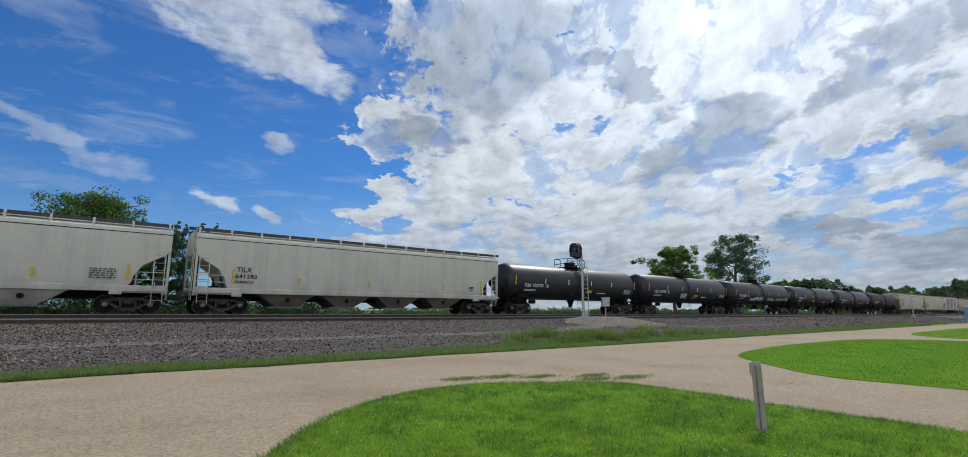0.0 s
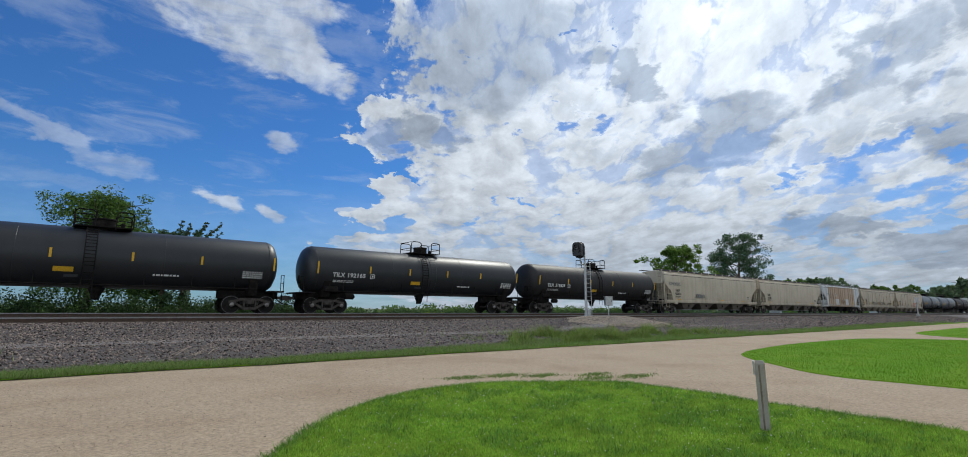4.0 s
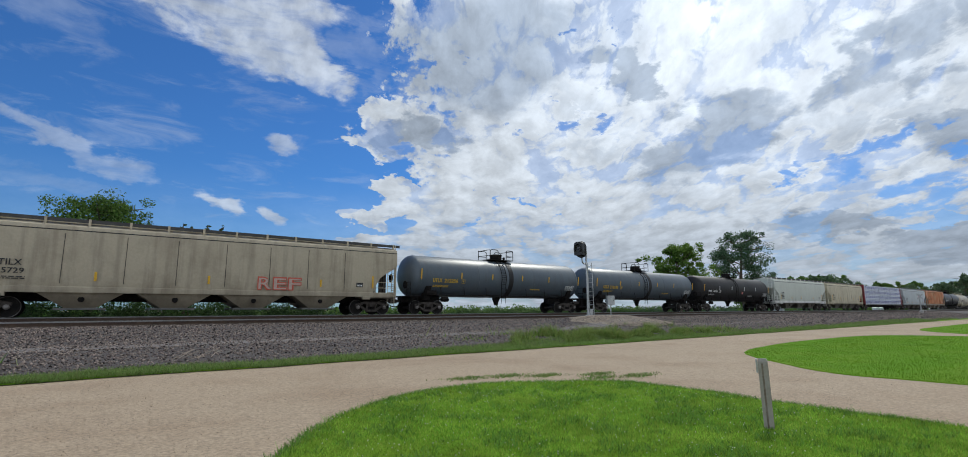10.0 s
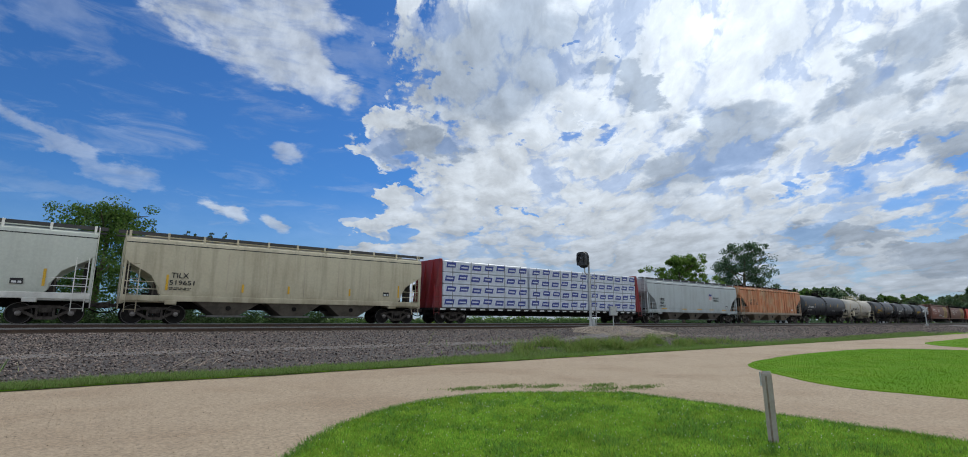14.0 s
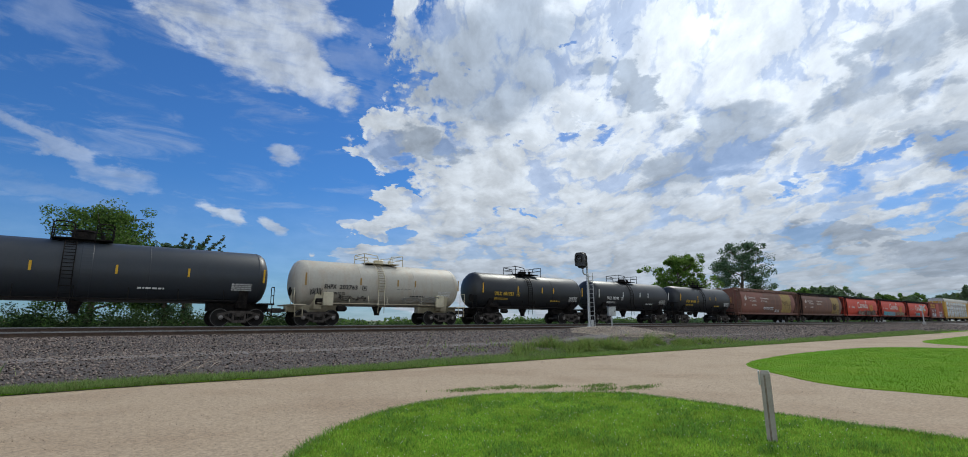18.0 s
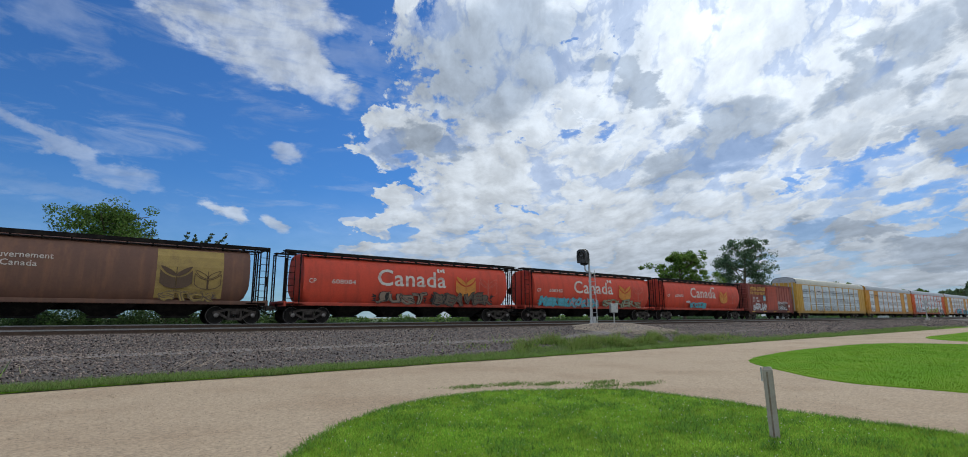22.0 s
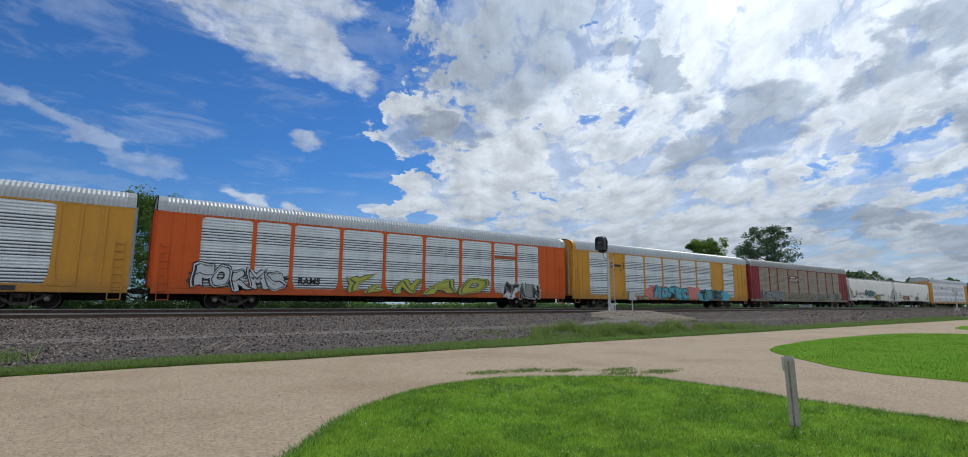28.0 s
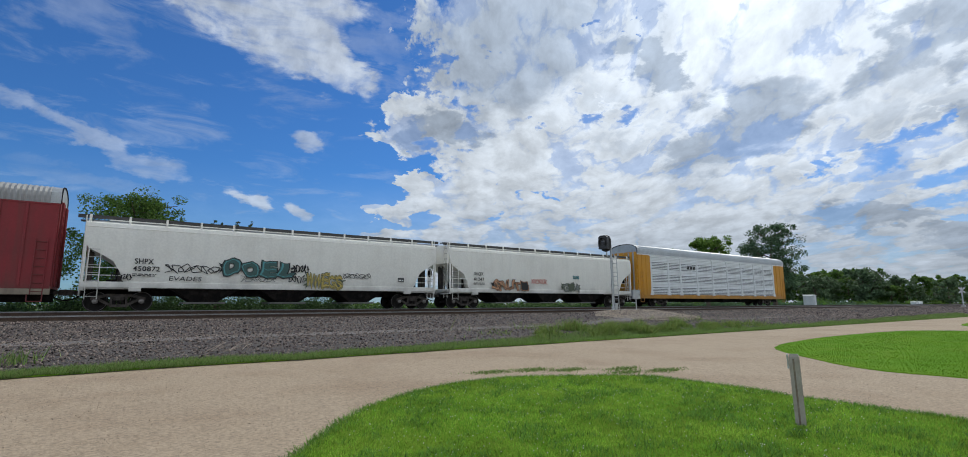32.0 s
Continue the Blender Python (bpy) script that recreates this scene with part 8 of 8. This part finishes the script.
def signal(x, y, z):
    ob = thing("railway_signal", "black hooded railway signal on a grey mast with ladder", "signal", (x, y, z))
    part("foundation", Shape().box(-0.35, 0.45, -0.3, 0.3, -0.4, 0.06, 0.02), CONCRETE, ob)
    part("mast", Shape().tube((0, 0, 0.05), (0, 0, 4.45), 0.065, 14), ALUM, ob)
    part("base_flange", Shape().lathe([(0.05, 0.18), (0.12, 0.18), (0.14, 0.1), (0.35, 0.09)], (0, 0, 0), "z", 14), ALUM, ob)
    part("mast_cap", Shape().lathe([(4.45, 0.08), (4.5, 0.05), (4.52, 0.01)], (0, 0, 0), "z", 12), ALUM, ob)
    for z_ in (2.9, 3.55):
        part("clamp", Shape().lathe([(z_, 0.09), (z_ + 0.08, 0.09)], (0, 0, 0), "z", 12), ALUM, ob)
    part("arm", Shape().rod([(0, 0, 3.62), (-0.30, 0.0, 3.62), (-0.42, 0.0, 3.72), (-0.45, 0, 4.05)], 0.045, 8), ALUM, ob)
    head = part("head", Shape().prism([(-0.20, 0.08), (0, 0.0), (0.20, 0.08), (0.29, 0.30), (0.30, 0.75), (0.22, 0.98), (0.08, 1.06), (-0.08, 1.06), (-0.22, 0.98), (-0.30, 0.75), (-0.29, 0.30)], -0.05, 0.05), SIGNAL_BLACK, ob, "black oval backing board", at=pose(-0.50, 0, 3.98, 0, 0, -72) @ Matrix.Diagonal((1.25, 1.2, 1.08, 1)))
    part("lamp_case", Shape().box(-0.15, 0.15, 0.04, 0.30, 0.22, 0.84, 0.05), SIGNAL_BLACK, head)
    part("visor", Shape().prism([(-0.24, 0.16), (0.24, 0.16), (0.27, 0.55), (0.24, 0.90), (0.12, 1.0), (-0.12, 1.0), (-0.24, 0.90), (-0.27, 0.55)], -0.40, -0.05), SIGNAL_BLACK, head)
    part("hood", Shape().loft([[(math.cos(radians(a)) * 0.17, -0.05 - d, 0.55 + math.sin(radians(a)) * 0.30) for a in range(-40, 221, 26)] for d in (0.30, 0.46)], closed=False), SIGNAL_BLACK, head)
    part("lens", Shape().lathe([(-0.40, 0.11), (-0.42, 0.06)], (0, 0, 0.6), "y", 16), material("dark_lens", (0.03, 0.03, 0.035), 0.15), head)
    lad = Shape()
    for k in (-0.17, 0.17):
        lad.tube((0.55, k, 0.0), (0.42, k, 3.72), 0.026, 6)
    for k in range(11):
        lad.tube((0.545 - 0.0105 * k, -0.17, 0.25 + 0.3 * k), (0.545 - 0.0105 * k, 0.17, 0.25 + 0.3 * k), 0.017, 6)
    part("ladder", lad, ALUM, ob, at=pose(0, 0, 0, 0, 0, 12))
    part("ladder_cage", Shape().rod([(0.05, 0, 3.5), (0.45, 0.25, 3.5), (0.45, -0.1, 3.5), (0.05, 0, 3.5)], 0.015), ALUM, ob)
    part("junction_box", Shape().box(0.05, 0.32, -0.18, 0.05, 0.12, 0.55, 0.02), ALUM, ob)
    part("conduit", Shape().rod([(0.08, -0.05, 0.5), (0.08, -0.05, 3.5)], 0.018), ALUM, ob)
    return ob


signal(27.06, 23.0, lift(27.06, 23.0))


def relay_box(x, y, z):
    ob = thing("relay_box", "small grey metal box on a thin steel post", "relay box", (x, y, z))
    part("post", Shape().tube((0, 0, -0.3), (0, 0, 1.2), 0.04, 8), ALUM, ob)
    box = part("box", Shape().box(-0.27, 0.27, -0.14, 0.14, 1.05, 1.66, 0.02), ALUM, ob, at=pose(0, 0, 0, 0, 0, -30))
    part("box_door", Shape().box(-0.23, 0.23, -0.16, -0.14, 1.09, 1.62, 0.01), ALUM, box)
    part("roof_lip", Shape().box(-0.30, 0.30, -0.19, 0.17, 1.66, 1.69, 0.01), ALUM, box)
    part("latch", Shape().box(0.16, 0.19, -0.18, -0.16, 1.3, 1.4), SIGNAL_BLACK, box)


relay_box(29.5, 23.0, lift(29.5, 23.0) - 0.14)


BAND_WOOD = material("rotted_post_wood", (0.17, 0.125, 0.09), 0.95, second=(0.26, 0.22, 0.18), size=9.0, amount=0.7, fine=30, fine_amount=0.2)


def wooden_post():
    ob = thing("wooden_post", "grey weathered square wooden post leaning in the grass", "post", pose(7.02, 3.07, 0.0, -1.0, -2.2, 21) @ Matrix.Diagonal((0.80, 0.80, 1.04, 1)))
    part("timber", Shape().prism([(-0.068, -0.07), (0.055, -0.07), (0.07, -0.055), (0.07, 0.06), (0.06, 0.07), (-0.07, 0.07)], -0.3, 0.80, "z"), POST_WOOD, ob)
    cap = Shape().loft([[(-0.068, -0.07, 0.80), (0.07, -0.07, 0.80), (0.07, 0.07, 0.80), (-0.07, 0.07, 0.80)], [(-0.05, -0.052, 0.835), (0.05, -0.055, 0.83), (0.052, 0.05, 0.828), (-0.05, 0.05, 0.838)]])
    part("worn_top", cap, POST_WOOD, ob)
    part("dark_band", Shape().box(0.004, 0.028, -0.073, -0.06, -0.2, 0.79), BAND_WOOD, ob, "dark rotted strip down the face")
    part("dark_band", Shape().box(-0.0735, -0.06, -0.006, 0.020, -0.2, 0.78), BAND_WOOD, ob, "dark rotted strip down the face")
    part("crack", Shape().box(-0.012, -0.006, -0.0715, -0.06, 0.25, 0.80), BARK, ob)
    part("metal_strip", Shape().box(-0.05, 0.03, 0.078, 0.098, 0.66, 0.83, 0.002), ALUM, ob, "pale metal strip nailed on")
    for z in (0.30, 0.62):
        part("nail", Shape().lathe([(-0.072, 0.006), (-0.075, 0.004)], (0.02, 0, z), "y", 8), BARK, ob)


wooden_post()


def cabinet(name, label, x, y, z, w, d, h, mat, turn=0):
    ob = thing(name, label, "cabinet", pose(x, y, z, 0, 0, turn))
    part("plinth", Shape().box(-w / 2 - 0.05, w / 2 + 0.05, -d / 2 - 0.05, d / 2 + 0.05, -0.5, 0.10, 0.02), CONCRETE, ob)
    part("casing", Shape().box(-w / 2, w / 2, -d / 2, d / 2, 0.10, h, 0.03), mat, ob)
    part("roof", Shape().prism([(-w / 2 - 0.08, h), (w / 2 + 0.08, h), (w / 2 + 0.08, h + 0.05), (0, h + 0.16), (-w / 2 - 0.08, h + 0.05)], -d / 2 - 0.08, d / 2 + 0.08), mat, ob)
    door = part("door", Shape().box(-w / 2 + 0.08, w / 2 - 0.08, -d / 2 - 0.03, -d / 2, 0.18, h - 0.08, 0.01), mat, ob)
    part("handle", Shape().box(w / 2 - 0.22, w / 2 - 0.17, -d / 2 - 0.07, -d / 2 - 0.03, h * 0.5, h * 0.5 + 0.2), SIGNAL_BLACK, door)


CABINET = material("pale_grey_cabinet_paint", (0.55, 0.58, 0.60), 0.5, second=(0.45, 0.47, 0.48), size=2, amount=0.5)
SHED_BLUE = material("pale_blue_plastic", (0.34, 0.47, 0.60), 0.5, second=(0.28, 0.40, 0.52), size=2, amount=0.5)
cabinet("signal_cabinet", "pale grey steel equipment cabinet beside the far track", 91.5, 37.0, 0.65, 1.8, 1.5, 2.0, CABINET, 12)
cabinet("portable_toilet", "pale blue portable cabin beside the park lane", 113.0, 15.3, 0.0, 1.5, 1.5, 2.5, SHED_BLUE, -40)
for k, x in enumerate((149.0, 152.5, 156.0)):
    cabinet("small_cabinet", "small white cabinet near the far crossing", x, 38.5 + 0.4 * k, 0.5, 1.2 + 0.4 * k, 1.0, 1.1, PANEL_WHITE, 10 * k)


def far_mast():
    ob = thing("crossing_mast", "slim grey mast with crossed boards far down the track", "mast", (112.0, 22.6, lift(112.0, 22.6)))
    part("pole", Shape().tube((0, 0, -0.2), (0, 0, 3.2), 0.09, 8), ALUM, ob)
    for s in (-1, 1):
        part("board", Shape().box(-0.6, 0.6, -0.11, -0.08, -0.1, 0.1), ALUM, ob, at=pose(0, 0, 2.75, 0, 45 * s, -50))
    part("base", Shape().box(-0.25, 0.25, -0.25, 0.25, -0.2, 0.35, 0.02), CONCRETE, ob)


far_mast()


def motions():
    """The train runs to the left; its wheels roll, at most 88 degrees from picture to picture."""
    for ob, start in CARS:
        walk(ob, [(t, pose(start - s, TRACK_Y, TRACK_Z)) for t, s in RUN])
    for s in (-1, 1):
        lead = WHEELSETS[s][0]
        walk(lead, [(k / FPS, pose(0.89 * s, 0, 0.457, 0, -88.0 * k, 0)) for k in range(32 * FPS + 1)])
        for ob in WHEELSETS[s][1:]:
            keys = ob.animation_data_create()
            keys.action = lead.animation_data.action
            keys.action_slot = lead.animation_data.action_slot


motions()
